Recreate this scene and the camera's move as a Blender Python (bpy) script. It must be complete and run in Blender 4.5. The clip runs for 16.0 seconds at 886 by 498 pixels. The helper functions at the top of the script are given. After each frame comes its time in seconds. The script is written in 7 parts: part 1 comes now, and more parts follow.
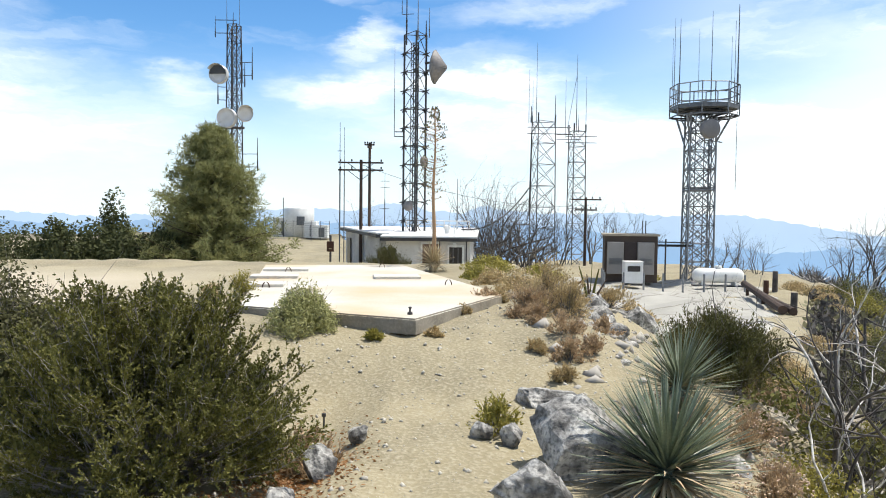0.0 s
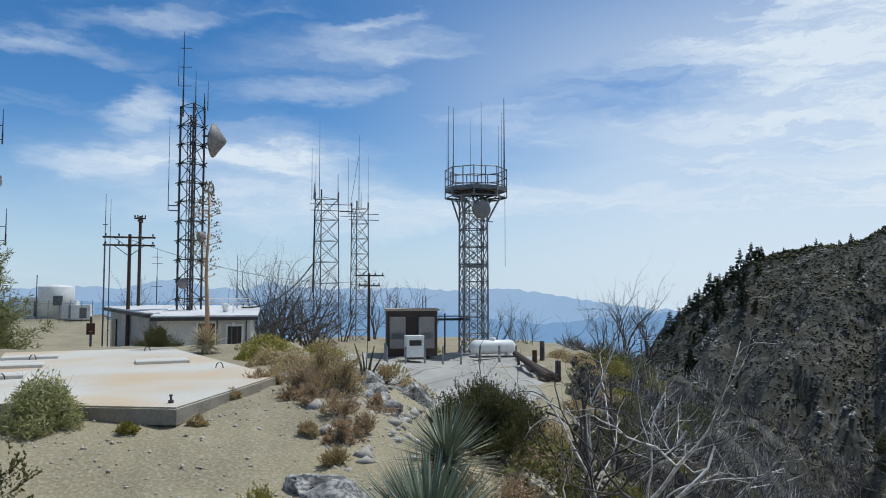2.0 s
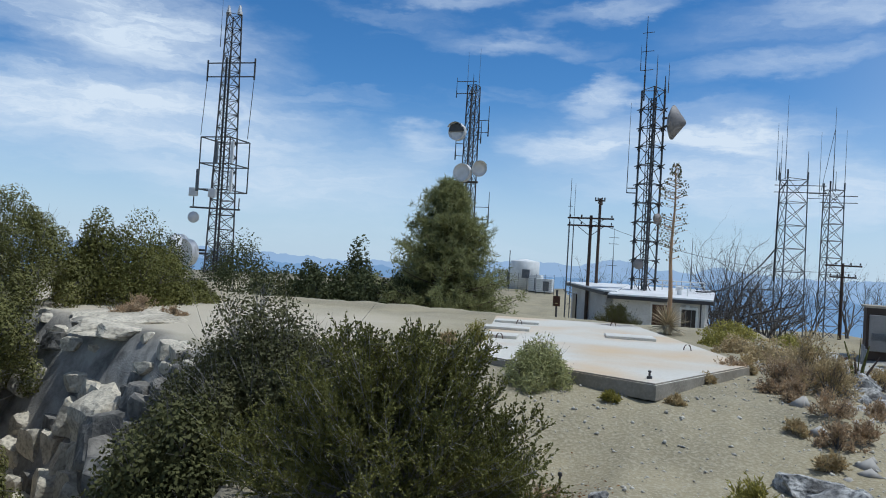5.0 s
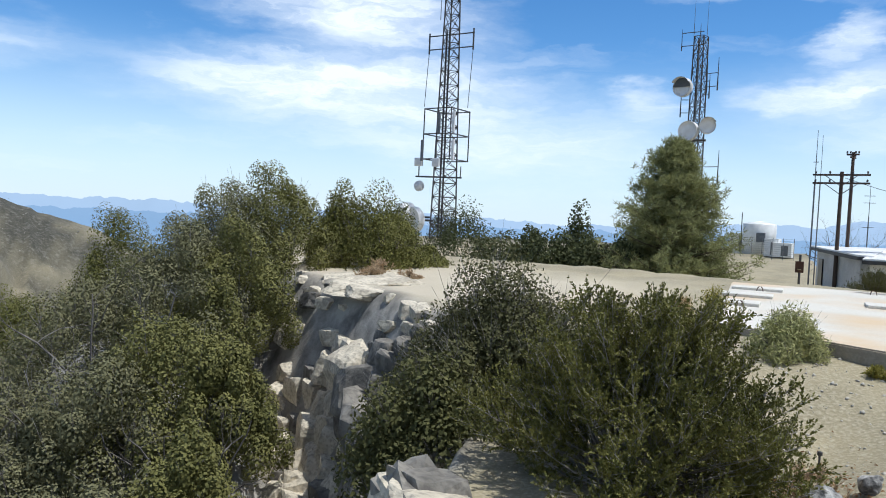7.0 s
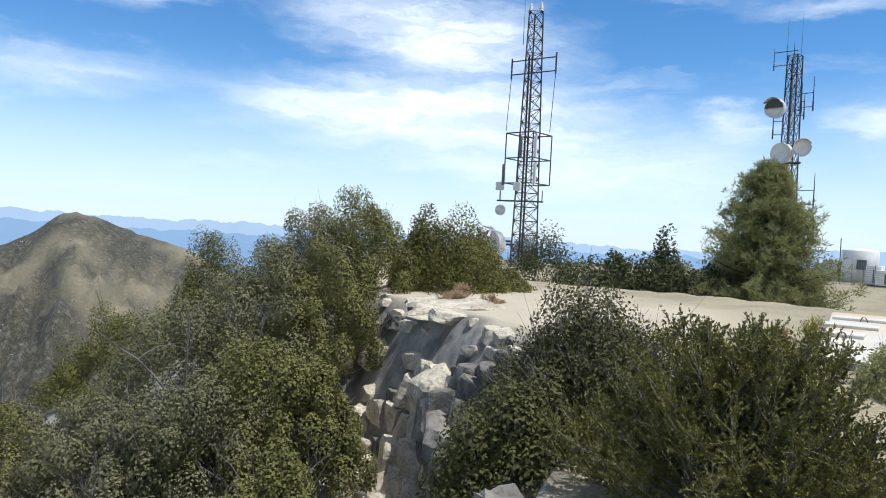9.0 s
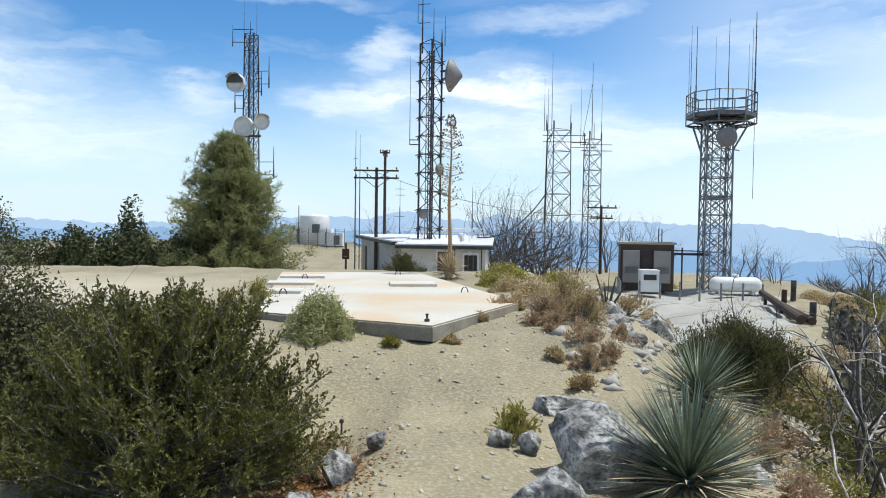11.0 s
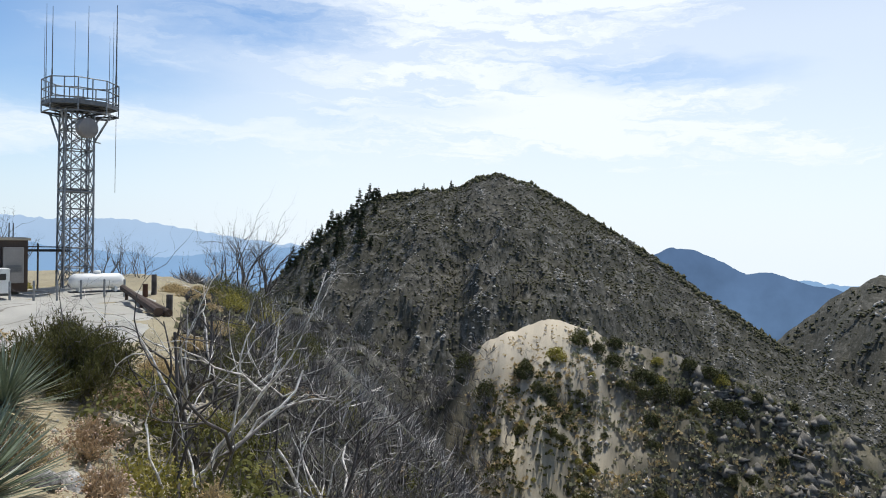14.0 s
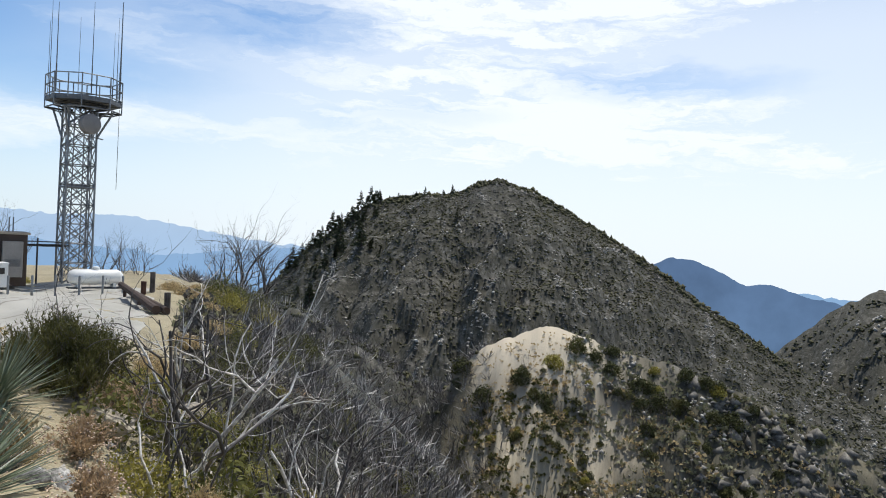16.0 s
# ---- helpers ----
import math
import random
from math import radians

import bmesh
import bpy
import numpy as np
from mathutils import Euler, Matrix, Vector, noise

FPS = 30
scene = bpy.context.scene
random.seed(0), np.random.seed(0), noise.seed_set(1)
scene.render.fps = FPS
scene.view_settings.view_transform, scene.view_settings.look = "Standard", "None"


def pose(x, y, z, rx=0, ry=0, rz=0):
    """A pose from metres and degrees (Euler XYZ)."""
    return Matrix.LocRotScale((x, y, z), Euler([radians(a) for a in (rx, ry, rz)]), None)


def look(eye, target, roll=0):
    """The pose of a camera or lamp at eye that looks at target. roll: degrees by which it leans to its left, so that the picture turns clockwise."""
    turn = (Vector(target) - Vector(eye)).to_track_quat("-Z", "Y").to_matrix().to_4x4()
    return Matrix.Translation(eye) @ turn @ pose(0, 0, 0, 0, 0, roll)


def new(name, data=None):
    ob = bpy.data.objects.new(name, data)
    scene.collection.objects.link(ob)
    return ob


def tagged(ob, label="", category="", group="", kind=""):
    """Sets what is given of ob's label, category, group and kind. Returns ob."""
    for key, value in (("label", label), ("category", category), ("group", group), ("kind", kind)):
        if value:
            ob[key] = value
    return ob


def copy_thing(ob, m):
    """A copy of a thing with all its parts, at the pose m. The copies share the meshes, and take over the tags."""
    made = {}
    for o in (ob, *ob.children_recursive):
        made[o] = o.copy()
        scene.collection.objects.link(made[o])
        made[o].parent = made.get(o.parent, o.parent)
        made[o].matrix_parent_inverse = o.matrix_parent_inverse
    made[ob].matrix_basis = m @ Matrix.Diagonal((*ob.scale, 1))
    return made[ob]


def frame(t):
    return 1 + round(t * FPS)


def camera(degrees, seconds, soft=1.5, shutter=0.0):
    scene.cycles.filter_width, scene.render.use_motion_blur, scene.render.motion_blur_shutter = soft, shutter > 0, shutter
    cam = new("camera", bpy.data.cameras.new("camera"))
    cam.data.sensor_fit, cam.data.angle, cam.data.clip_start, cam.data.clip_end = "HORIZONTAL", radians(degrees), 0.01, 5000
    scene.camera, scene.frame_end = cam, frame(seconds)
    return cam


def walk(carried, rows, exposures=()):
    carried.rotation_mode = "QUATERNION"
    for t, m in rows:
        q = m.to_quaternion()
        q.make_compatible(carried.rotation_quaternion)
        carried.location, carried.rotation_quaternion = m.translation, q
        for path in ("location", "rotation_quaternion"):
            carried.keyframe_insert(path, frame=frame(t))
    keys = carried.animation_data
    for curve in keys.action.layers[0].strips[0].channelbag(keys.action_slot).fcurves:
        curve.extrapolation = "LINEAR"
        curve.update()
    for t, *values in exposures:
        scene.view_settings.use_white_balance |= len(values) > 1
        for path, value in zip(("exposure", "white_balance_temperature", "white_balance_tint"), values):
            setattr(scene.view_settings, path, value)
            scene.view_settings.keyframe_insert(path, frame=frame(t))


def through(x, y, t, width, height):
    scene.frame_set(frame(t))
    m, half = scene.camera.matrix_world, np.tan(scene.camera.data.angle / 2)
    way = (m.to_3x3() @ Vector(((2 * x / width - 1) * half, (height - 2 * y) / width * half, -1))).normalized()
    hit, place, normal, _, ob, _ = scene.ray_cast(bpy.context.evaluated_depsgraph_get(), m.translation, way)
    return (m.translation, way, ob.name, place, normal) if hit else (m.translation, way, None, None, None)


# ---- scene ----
# ---- camera ----
cam = camera(62.67, 16.0, soft=1.0)
PATH = [
    (0, -0.000, -0.000, 1.650, 0.02, -2.46, -0.68),
    (0.5, 0.066, 0.014, 1.631, -5.34, -1.01, -0.29),
    (1, 0.125, -0.007, 1.656, -10.85, 0.22, -0.24),
    (1.5, 0.159, -0.018, 1.663, -14.88, 1.60, -0.51),
    (2, 0.164, -0.011, 1.684, -16.65, 3.58, 0.06),
    (2.5, 0.147, -0.032, 1.680, -16.89, 4.59, 0.31),
    (3, 0.059, -0.017, 1.674, -10.28, 4.89, 0.03),
    (3.5, -0.004, 0.003, 1.662, -2.33, 2.64, -0.93),
    (4, -0.056, 0.008, 1.666, 3.07, 2.29, -1.19),
    (4.5, -0.144, -0.007, 1.675, 10.93, 1.80, -1.68),
    (4.7, -0.166, -0.020, 1.666, 13.80, 1.58, -2.45),
    (6.8, -0.306, -0.115, 1.643, 32.60, -2.12, -3.19),
    (7, -0.326, -0.120, 1.639, 34.48, -2.47, -2.67),
    (7.5, -0.375, -0.113, 1.650, 40.62, -0.87, -0.11),
    (8, -0.423, -0.191, 1.653, 45.64, -0.90, -1.90),
    (8.2, -0.444, -0.183, 1.648, 47.72, -1.05, -2.22),
    (10.3, -0.140, -0.060, 1.659, 14.65, -1.40, -1.83),
    (10.5, -0.114, -0.025, 1.646, 10.73, -1.88, -0.92),
    (11, -0.032, -0.006, 1.638, 1.16, -1.84, -0.82),
    (11.5, 0.084, 0.007, 1.635, -10.59, -1.99, -2.62),
    (12, 0.265, -0.047, 1.637, -24.42, -2.32, -0.06),
    (12.5, 0.350, -0.123, 1.652, -37.24, -2.94, -1.64),
    (13, 0.399, -0.145, 1.658, -42.68, -2.04, -1.34),
    (13.5, 0.412, -0.146, 1.660, -43.75, -1.29, -1.19),
    (14, 0.418, -0.158, 1.661, -45.43, -1.23, -1.52),
    (14.5, 0.428, -0.188, 1.647, -44.76, -1.70, -1.68),
    (15, 0.444, -0.188, 1.661, -44.76, -1.39, -2.26),
    (15.5, 0.439, -0.188, 1.667, -45.09, -1.34, -2.48),
    (16, 0.442, -0.163, 1.671, -45.40, -0.89, -2.91),
]
EXPOSURES = [(0.0, 0.52, 6600, 8), (0.5, 0.28, 6250, 7), (1.0, 0.06, 6150, 6), (1.5, -0.14, 6000, 6), (2.0, -0.3, 5850, 6), (4.7, -0.36, 5600, 6),
             (6.8, 0.14, 5950, 8), (8.2, 0.26, 6000, 8), (10.3, 0.3, 6200, 7), (11.0, 0.22, 6150, 6), (11.5, 0.12, 6250, 6), (12.5, 0.06, 6250, 8), (16.0, 0.09, 6350, 9)]
walk(cam, [(t, pose(x, y, z, 90 + pitch, roll, yaw)) for t, x, y, z, yaw, pitch, roll in PATH], EXPOSURES)

# ---- world and sun ----
SUN_AZ, SUN_EL = 75.0, 68.0
SKY_SATURATION, SKY_GAIN, HORIZON_HAZE = 1.3, 1.3, 0.9
HAZE, CLOUD = (6.6, 7.7, 8.6), (9.1, 9.5, 9.9)
world = bpy.data.worlds.new("sky")
scene.world = world
world.use_nodes = True
wt = world.node_tree
for n in list(wt.nodes):
    wt.nodes.remove(n)


def wnode(kind, **values):
    n = wt.nodes.new(kind)
    for k, v in values.items():
        n.inputs[k.replace("_", " ")].default_value = v
    return n


w_out = wnode("ShaderNodeOutputWorld")
w_bg = wnode("ShaderNodeBackground", Strength=0.1)
w_sky = wnode("ShaderNodeTexSky")
w_sky.sky_type = "NISHITA"
w_sky.sun_disc = False
w_sky.sun_elevation, w_sky.sun_rotation = radians(SUN_EL), radians(SUN_AZ)
w_sky.altitude, w_sky.air_density, w_sky.dust_density = 1800, 1.0, 0.4
w_tc = wnode("ShaderNodeTexCoord")
wl = wt.links.new


def wmath(op, a, b=None, clamp=False):
    n = wnode("ShaderNodeMath")
    n.operation, n.use_clamp = op, clamp
    for k, v in enumerate((a, b)):
        if isinstance(v, (int, float)):
            n.inputs[k].default_value = v
        elif v is not None:
            wl(v, n.inputs[k])
    return n.outputs[0]


def wnoise(vec, scale, detail, rough, lo, hi):
    m = wnode("ShaderNodeMapping", Scale=scale)
    n = wnode("ShaderNodeTexNoise", Scale=1.0, Detail=detail, Roughness=rough)
    r = wnode("ShaderNodeMapRange", From_Min=lo, From_Max=hi)
    r.interpolation_type = "SMOOTHSTEP"
    wl(vec, m.inputs["Vector"])
    wl(m.outputs[0], n.inputs["Vector"])
    wl(n.outputs["Fac"], r.inputs["Value"])
    return r.outputs[0], n.outputs["Color"]


w_sep = wnode("ShaderNodeSeparateXYZ")
wl(w_tc.outputs["Generated"], w_sep.inputs[0])
w_az = wmath("MULTIPLY", wmath("ARCTAN2", w_sep.outputs["X"], w_sep.outputs["Y"]), 57.2958)
w_el = wmath("MULTIPLY", wmath("ARCSINE", w_sep.outputs["Z"]), 57.2958)
w_dir = wnode("ShaderNodeCombineXYZ")
wl(w_az, w_dir.inputs[0])
wl(w_el, w_dir.inputs[1])
# warp the sky's degrees so that the cloud edges fray
_, w_wc = wnoise(w_dir.outputs[0], (0.16, 0.45, 1.0), 5.0, 0.6, 0, 1)
w_half = wnode("ShaderNodeVectorMath")
w_half.operation = "SUBTRACT"
w_half.inputs[1].default_value = (0.5, 0.5, 0.5)
wl(w_wc, w_half.inputs[0])
w_amp = wnode("ShaderNodeVectorMath")
w_amp.operation = "MULTIPLY"
w_amp.inputs[1].default_value = (9.0, 4.0, 0.0)
wl(w_half.outputs[0], w_amp.inputs[0])
w_warp = wnode("ShaderNodeVectorMath")
w_warp.operation = "ADD"
wl(w_dir.outputs[0], w_warp.inputs[0])
wl(w_amp.outputs[0], w_warp.inputs[1])
w_fib, _ = wnoise(w_warp.outputs[0], (0.10, 0.62, 1.0), 7.0, 0.62, 0.34, 0.66)
w_strk, _ = wnoise(w_warp.outputs[0], (0.055, 0.30, 1.0), 6.0, 0.55, 0.50, 0.78)
# cirrus banks: azimuth, elevation, half width, half height, tilt, density
CLOUDS = [(-18, 20, 6, 0.9, 0.0, 0.5), (-6.2, 19.4, 6, 0.9, 0.2, 0.5), (-13, 17, 8, 1.0, -0.05, 0.4), (-5.6, 13.4, 3.0, 1.4, 0.35, 1.1), (3.2, 10.4, 6, 1.5, 0.0, 0.75), (-8, 9.8, 6, 1.3, 0.0, 0.75),
          (11, 20.6, 5.5, 0.7, 0.2, 0.5), (8, 15.6, 9, 1.2, 0.1, 0.5), (12, 19, 14, 2.2, 0.1, 0.4), (-19.5, 9.2, 3.5, 1.4, -0.1, 0.7), (-42, 15.5, 12, 3.4, -0.12, 1.25), (-43, 9.6, 17, 3.2, 0.0, 1.25), (-30, 6.0, 14, 3, 0.0, 0.8),
          (24, 14, 13, 3.6, 0.2, 0.5), (1, 9.5, 14, 4.0, 0.0, 0.6), (50, 11.5, 26, 4.4, 0.0, 1.25), (62, 19, 24, 4.8, 0.05, 1.5), (40, 17, 16, 4.5, 0.05, 0.8), (52, 23, 26, 4.0, 0.0, 0.7), (60, 7.0, 42, 4.2, 0.0, 1.2), (14, 6.5, 22, 2.6, 0.0, 0.8), (-70, 10, 10, 2.0, 0.1, 0.5), (-62, 17, 7, 1.6, 0.2, 0.6)]


def wbank(ca_, ce_, cw_, ch_, ct_, cd_):
    m = wnode("ShaderNodeMapping", Location=(ca_, ce_, 0), Rotation=(0, 0, ct_), Scale=(cw_, ch_, 1))
    m.vector_type = "TEXTURE"
    ln_ = wnode("ShaderNodeVectorMath")
    ln_.operation = "LENGTH"
    r = wnode("ShaderNodeMapRange", From_Min=1.25, From_Max=0.1, To_Max=cd_)
    r.interpolation_type = "SMOOTHSTEP"
    wl(w_warp.outputs[0], m.inputs["Vector"])
    wl(m.outputs[0], ln_.inputs[0])
    wl(ln_.outputs["Value"], r.inputs["Value"])
    return r.outputs[0]


w_sum = wbank(*CLOUDS[0])
for bank in CLOUDS[1:]:
    w_sum = wmath("ADD", w_sum, wbank(*bank))
w_cloud = wmath("MULTIPLY", w_sum, wmath("ADD", wmath("MULTIPLY", w_fib, 0.5), 0.5), True)
w_cloud = wmath("ADD", w_cloud, wmath("MULTIPLY", w_strk, 0.3), True)
# broad smooth cirrostratus over the mountain, with thin blue gaps
w_east = wnode("ShaderNodeMapRange", From_Min=2.0, From_Max=42.0, To_Max=0.72)
w_lowe = wnode("ShaderNodeMapRange", From_Min=30.0, From_Max=14.0)
w_east.interpolation_type = w_lowe.interpolation_type = "SMOOTHSTEP"
wl(w_az, w_east.inputs["Value"])
wl(w_el, w_lowe.inputs["Value"])
w_gap = wbank(31, 15.2, 10, 2.4, 0.05, 0.75)
for gap in ((61, 12.2, 11, 1.6, -0.05, 0.4), (42, 9.2, 9, 1.3, 0.1, 0.3), (20, 10, 9, 2.2, 0.1, 0.4)):
    w_gap = wmath("ADD", w_gap, wbank(*gap))
w_broad = wmath("MULTIPLY", wmath("MULTIPLY", w_east.outputs[0], w_lowe.outputs[0]), wmath("SUBTRACT", 1.0, w_gap, True))
w_cloud = wmath("MAXIMUM", wmath("MULTIPLY", w_cloud, wmath("SUBTRACT", 1.0, wmath("MULTIPLY", w_gap, 0.8), True)), w_broad)
# sky above the view is desaturated, added to make the fill light less blue
w_upper = wnode("ShaderNodeMapRange", From_Min=22.0, From_Max=40.0, To_Min=0.0, To_Max=1.0)
wl(w_el, w_upper.inputs["Value"])
w_low = wnode("ShaderNodeMapRange", From_Min=14.0, From_Max=-1.0, To_Min=0.0, To_Max=HORIZON_HAZE)
w_low.interpolation_type = "SMOOTHSTEP"
wl(w_el, w_low.inputs["Value"])
w_hsv = wnode("ShaderNodeHueSaturation", Saturation=SKY_SATURATION, Value=SKY_GAIN)
wl(w_sky.outputs["Color"], w_hsv.inputs["Color"])
w_pale = wnode("ShaderNodeHueSaturation", Saturation=0.62, Value=SKY_GAIN * 0.95)
wl(w_sky.outputs["Color"], w_pale.inputs["Color"])
w_high = wnode("ShaderNodeMix")
w_high.data_type = "RGBA"
wl(w_upper.outputs[0], w_high.inputs[0])
wl(w_hsv.outputs[0], w_high.inputs[6])
wl(w_pale.outputs[0], w_high.inputs[7])
w_m1, w_mix = wnode("ShaderNodeMix"), wnode("ShaderNodeMix")
w_m1.data_type = w_mix.data_type = "RGBA"
w_m1.inputs[7].default_value = (*HAZE, 1)
w_mix.inputs[7].default_value = (*CLOUD, 1)
wl(w_low.outputs[0], w_m1.inputs[0])
wl(w_high.outputs[2], w_m1.inputs[6])
wl(w_m1.outputs[2], w_mix.inputs[6])
wl(w_cloud, w_mix.inputs[0])
wl(w_mix.outputs[2], w_bg.inputs["Color"])
wl(w_bg.outputs["Background"], w_out.inputs["Surface"])

sun = new("sun", bpy.data.lights.new("sun", "SUN"))
sun.data.energy, sun.data.angle, sun.data.color = 3.7, radians(0.55), (1.0, 0.95, 0.88)
_a, _e = radians(SUN_AZ), radians(SUN_EL)
sun.matrix_world = look((60 * math.sin(_a) * math.cos(_e), 60 * math.cos(_a) * math.cos(_e), 60 * math.sin(_e)), (0, 0, 0))

# ---- materials ----
MATS = {}


def material(name, c1, c2, rough=0.85, metal=0.0, scale=6.0, fine=60.0, bump=0.15, c3=None, c3_amount=0.5, spread=0.0, island=False):
    """Two colours mixed by coarse noise, a third by fine grain, with relief from both."""
    m = bpy.data.materials.new(name)
    m.use_nodes = True
    nt = m.node_tree
    b = nt.nodes["Principled BSDF"]
    b.inputs["Roughness"].default_value, b.inputs["Metallic"].default_value = rough, metal
    tc = nt.nodes.new("ShaderNodeTexCoord")
    n1, n2 = nt.nodes.new("ShaderNodeTexNoise"), nt.nodes.new("ShaderNodeTexNoise")
    n1.inputs["Scale"].default_value, n1.inputs["Detail"].default_value = scale, 6
    n2.inputs["Scale"].default_value, n2.inputs["Detail"].default_value = fine, 3
    r1, r2 = nt.nodes.new("ShaderNodeMapRange"), nt.nodes.new("ShaderNodeMapRange")
    for r, lo, hi in ((r1, 0.36, 0.64), (r2, 0.45, 0.68)):
        r.inputs["From Min"].default_value, r.inputs["From Max"].default_value = lo, hi
    mix1, mix2 = nt.nodes.new("ShaderNodeMix"), nt.nodes.new("ShaderNodeMix")
    mix1.data_type = mix2.data_type = "RGBA"
    mix1.inputs[6].default_value, mix1.inputs[7].default_value = (*c1, 1), (*c2, 1)
    c3 = c3 or tuple(0.6 * v for v in c1)
    mix2.inputs[7].default_value = (*c3, 1)
    amount = nt.nodes.new("ShaderNodeMath")
    amount.operation = "MULTIPLY"
    amount.inputs[1].default_value = c3_amount
    ln = nt.links.new
    for n in (n1, n2):
        ln(tc.outputs["Object"], n.inputs["Vector"])
    ln(n1.outputs["Fac"], r1.inputs["Value"])
    ln(n2.outputs["Fac"], r2.inputs["Value"])
    if island:
        geo = nt.nodes.new("ShaderNodeNewGeometry")
        blend = nt.nodes.new("ShaderNodeMix")
        blend.inputs[0].default_value = 0.55
        ln(geo.outputs["Random Per Island"], blend.inputs[2])
        ln(r1.outputs["Result"], blend.inputs[3])
        ln(blend.outputs[0], mix1.inputs[0])
    else:
        ln(r1.outputs["Result"], mix1.inputs[0])
    ln(mix1.outputs[2], mix2.inputs[6])
    ln(r2.outputs["Result"], amount.inputs[0])
    ln(amount.outputs["Value"], mix2.inputs[0])
    col = mix2.outputs[2]
    if spread:
        info, hsv = nt.nodes.new("ShaderNodeObjectInfo"), nt.nodes.new("ShaderNodeHueSaturation")
        mr = nt.nodes.new("ShaderNodeMapRange")
        mr.inputs["To Min"].default_value, mr.inputs["To Max"].default_value = 1 - spread, 1 + spread
        ln(info.outputs["Random"], mr.inputs["Value"])
        ln(mr.outputs["Result"], hsv.inputs["Value"])
        ln(col, hsv.inputs["Color"])
        col = hsv.outputs["Color"]
    ln(col, b.inputs["Base Color"])
    if bump:
        bp = nt.nodes.new("ShaderNodeBump")
        bp.inputs["Strength"].default_value, bp.inputs["Distance"].default_value = bump, 0.02
        add = nt.nodes.new("ShaderNodeMath")
        ln(n1.outputs["Fac"], add.inputs[0])
        ln(n2.outputs["Fac"], add.inputs[1])
        ln(add.outputs["Value"], bp.inputs["Height"])
        ln(bp.outputs["Normal"], b.inputs["Normal"])
    MATS[name] = m
    return m


def leaf_material(name, c1, c2, rough=0.72, through=0.3):
    m = material(name, c1, c2, rough, 0, 2.0, 30, 0, c3=tuple(1.35 * v for v in c2), c3_amount=0.4, island=True)
    nt = m.node_tree
    b = nt.nodes["Principled BSDF"]
    b.inputs["Specular IOR Level"].default_value = 0.2
    tr, mx = nt.nodes.new("ShaderNodeBsdfTranslucent"), nt.nodes.new("ShaderNodeMixShader")
    mx.inputs[0].default_value = through
    src = b.inputs["Base Color"].links[0].from_socket
    nt.links.new(src, tr.inputs["Color"])
    nt.links.new(b.outputs[0], mx.inputs[1])
    nt.links.new(tr.outputs[0], mx.inputs[2])
    nt.links.new(mx.outputs[0], nt.nodes["Material Output"].inputs["Surface"])
    return m


galv = material("galvanised", (0.30, 0.31, 0.32), (0.20, 0.21, 0.22), 0.55, 0.6, 3, 40, 0.05)
dark_steel = material("dark_steel", (0.05, 0.05, 0.055), (0.09, 0.085, 0.08), 0.6, 0.4, 4, 50, 0.05)
grey_steel = material("grey_steel", (0.13, 0.14, 0.15), (0.20, 0.20, 0.20), 0.55, 0.5, 4, 50, 0.05)
white_paint = material("white_paint", (0.80, 0.80, 0.78), (0.70, 0.70, 0.67), 0.45, 0, 2, 25, 0.03, c3=(0.5, 0.46, 0.4), c3_amount=0.15)
dish_white = material("dish_white", (0.72, 0.72, 0.72), (0.62, 0.61, 0.60), 0.5, 0, 1.5, 20, 0.02, c3=(0.5, 0.48, 0.45), c3_amount=0.2)
dish_grey = material("dish_grey", (0.27, 0.25, 0.235), (0.22, 0.205, 0.195), 0.6, 0, 2, 20, 0.02)
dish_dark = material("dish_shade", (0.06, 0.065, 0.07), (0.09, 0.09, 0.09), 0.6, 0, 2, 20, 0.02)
concrete = material("concrete", (0.66, 0.64, 0.58), (0.57, 0.54, 0.48), 0.9, 0, 0.9, 30, 0.12, c3=(0.38, 0.35, 0.31), c3_amount=0.35)
roof_white = material("roof_white", (0.78, 0.78, 0.77), (0.66, 0.65, 0.63), 0.6, 0, 0.8, 12, 0.05, c3=(0.5, 0.48, 0.45), c3_amount=0.2)
# grey wing wall: the shade on that side is mixed into its tone
wall_grey = material("wall_block_shaded", (0.60, 0.585, 0.56), (0.48, 0.465, 0.44), 0.9, 0, 0.9, 14, 0.1)
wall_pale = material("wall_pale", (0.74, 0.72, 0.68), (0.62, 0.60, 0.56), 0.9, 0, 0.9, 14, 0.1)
brown_wall = material("brown_wall", (0.085, 0.06, 0.045), (0.065, 0.047, 0.036), 0.8, 0, 1.5, 20, 0.1)
dark_void = material("dark_glass", (0.015, 0.013, 0.012), (0.03, 0.02, 0.018), 0.3, 0, 2, 20, 0.02)
wood_dark = material("weathered_pole", (0.085, 0.055, 0.04), (0.055, 0.038, 0.03), 0.9, 0, 3, 40, 0.25)
rust = material("rusty_steel", (0.10, 0.045, 0.025), (0.06, 0.03, 0.02), 0.85, 0.1, 5, 50, 0.2)
black_rubber = material("black_rubber", (0.02, 0.02, 0.02), (0.03, 0.03, 0.03), 0.6, 0, 4, 40, 0.05)
panel_grey = material("panel_grey", (0.30, 0.28, 0.26), (0.25, 0.235, 0.22), 0.6, 0.1, 2, 30, 0.04)
rock_mat = material("granite", (0.60, 0.58, 0.54), (0.085, 0.08, 0.076), 0.92, 0, 5.5, 34, 0.8, c3=(0.05, 0.05, 0.048), c3_amount=0.75)
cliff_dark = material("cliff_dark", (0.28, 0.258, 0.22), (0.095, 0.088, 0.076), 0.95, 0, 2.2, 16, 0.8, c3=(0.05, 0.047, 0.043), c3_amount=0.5)
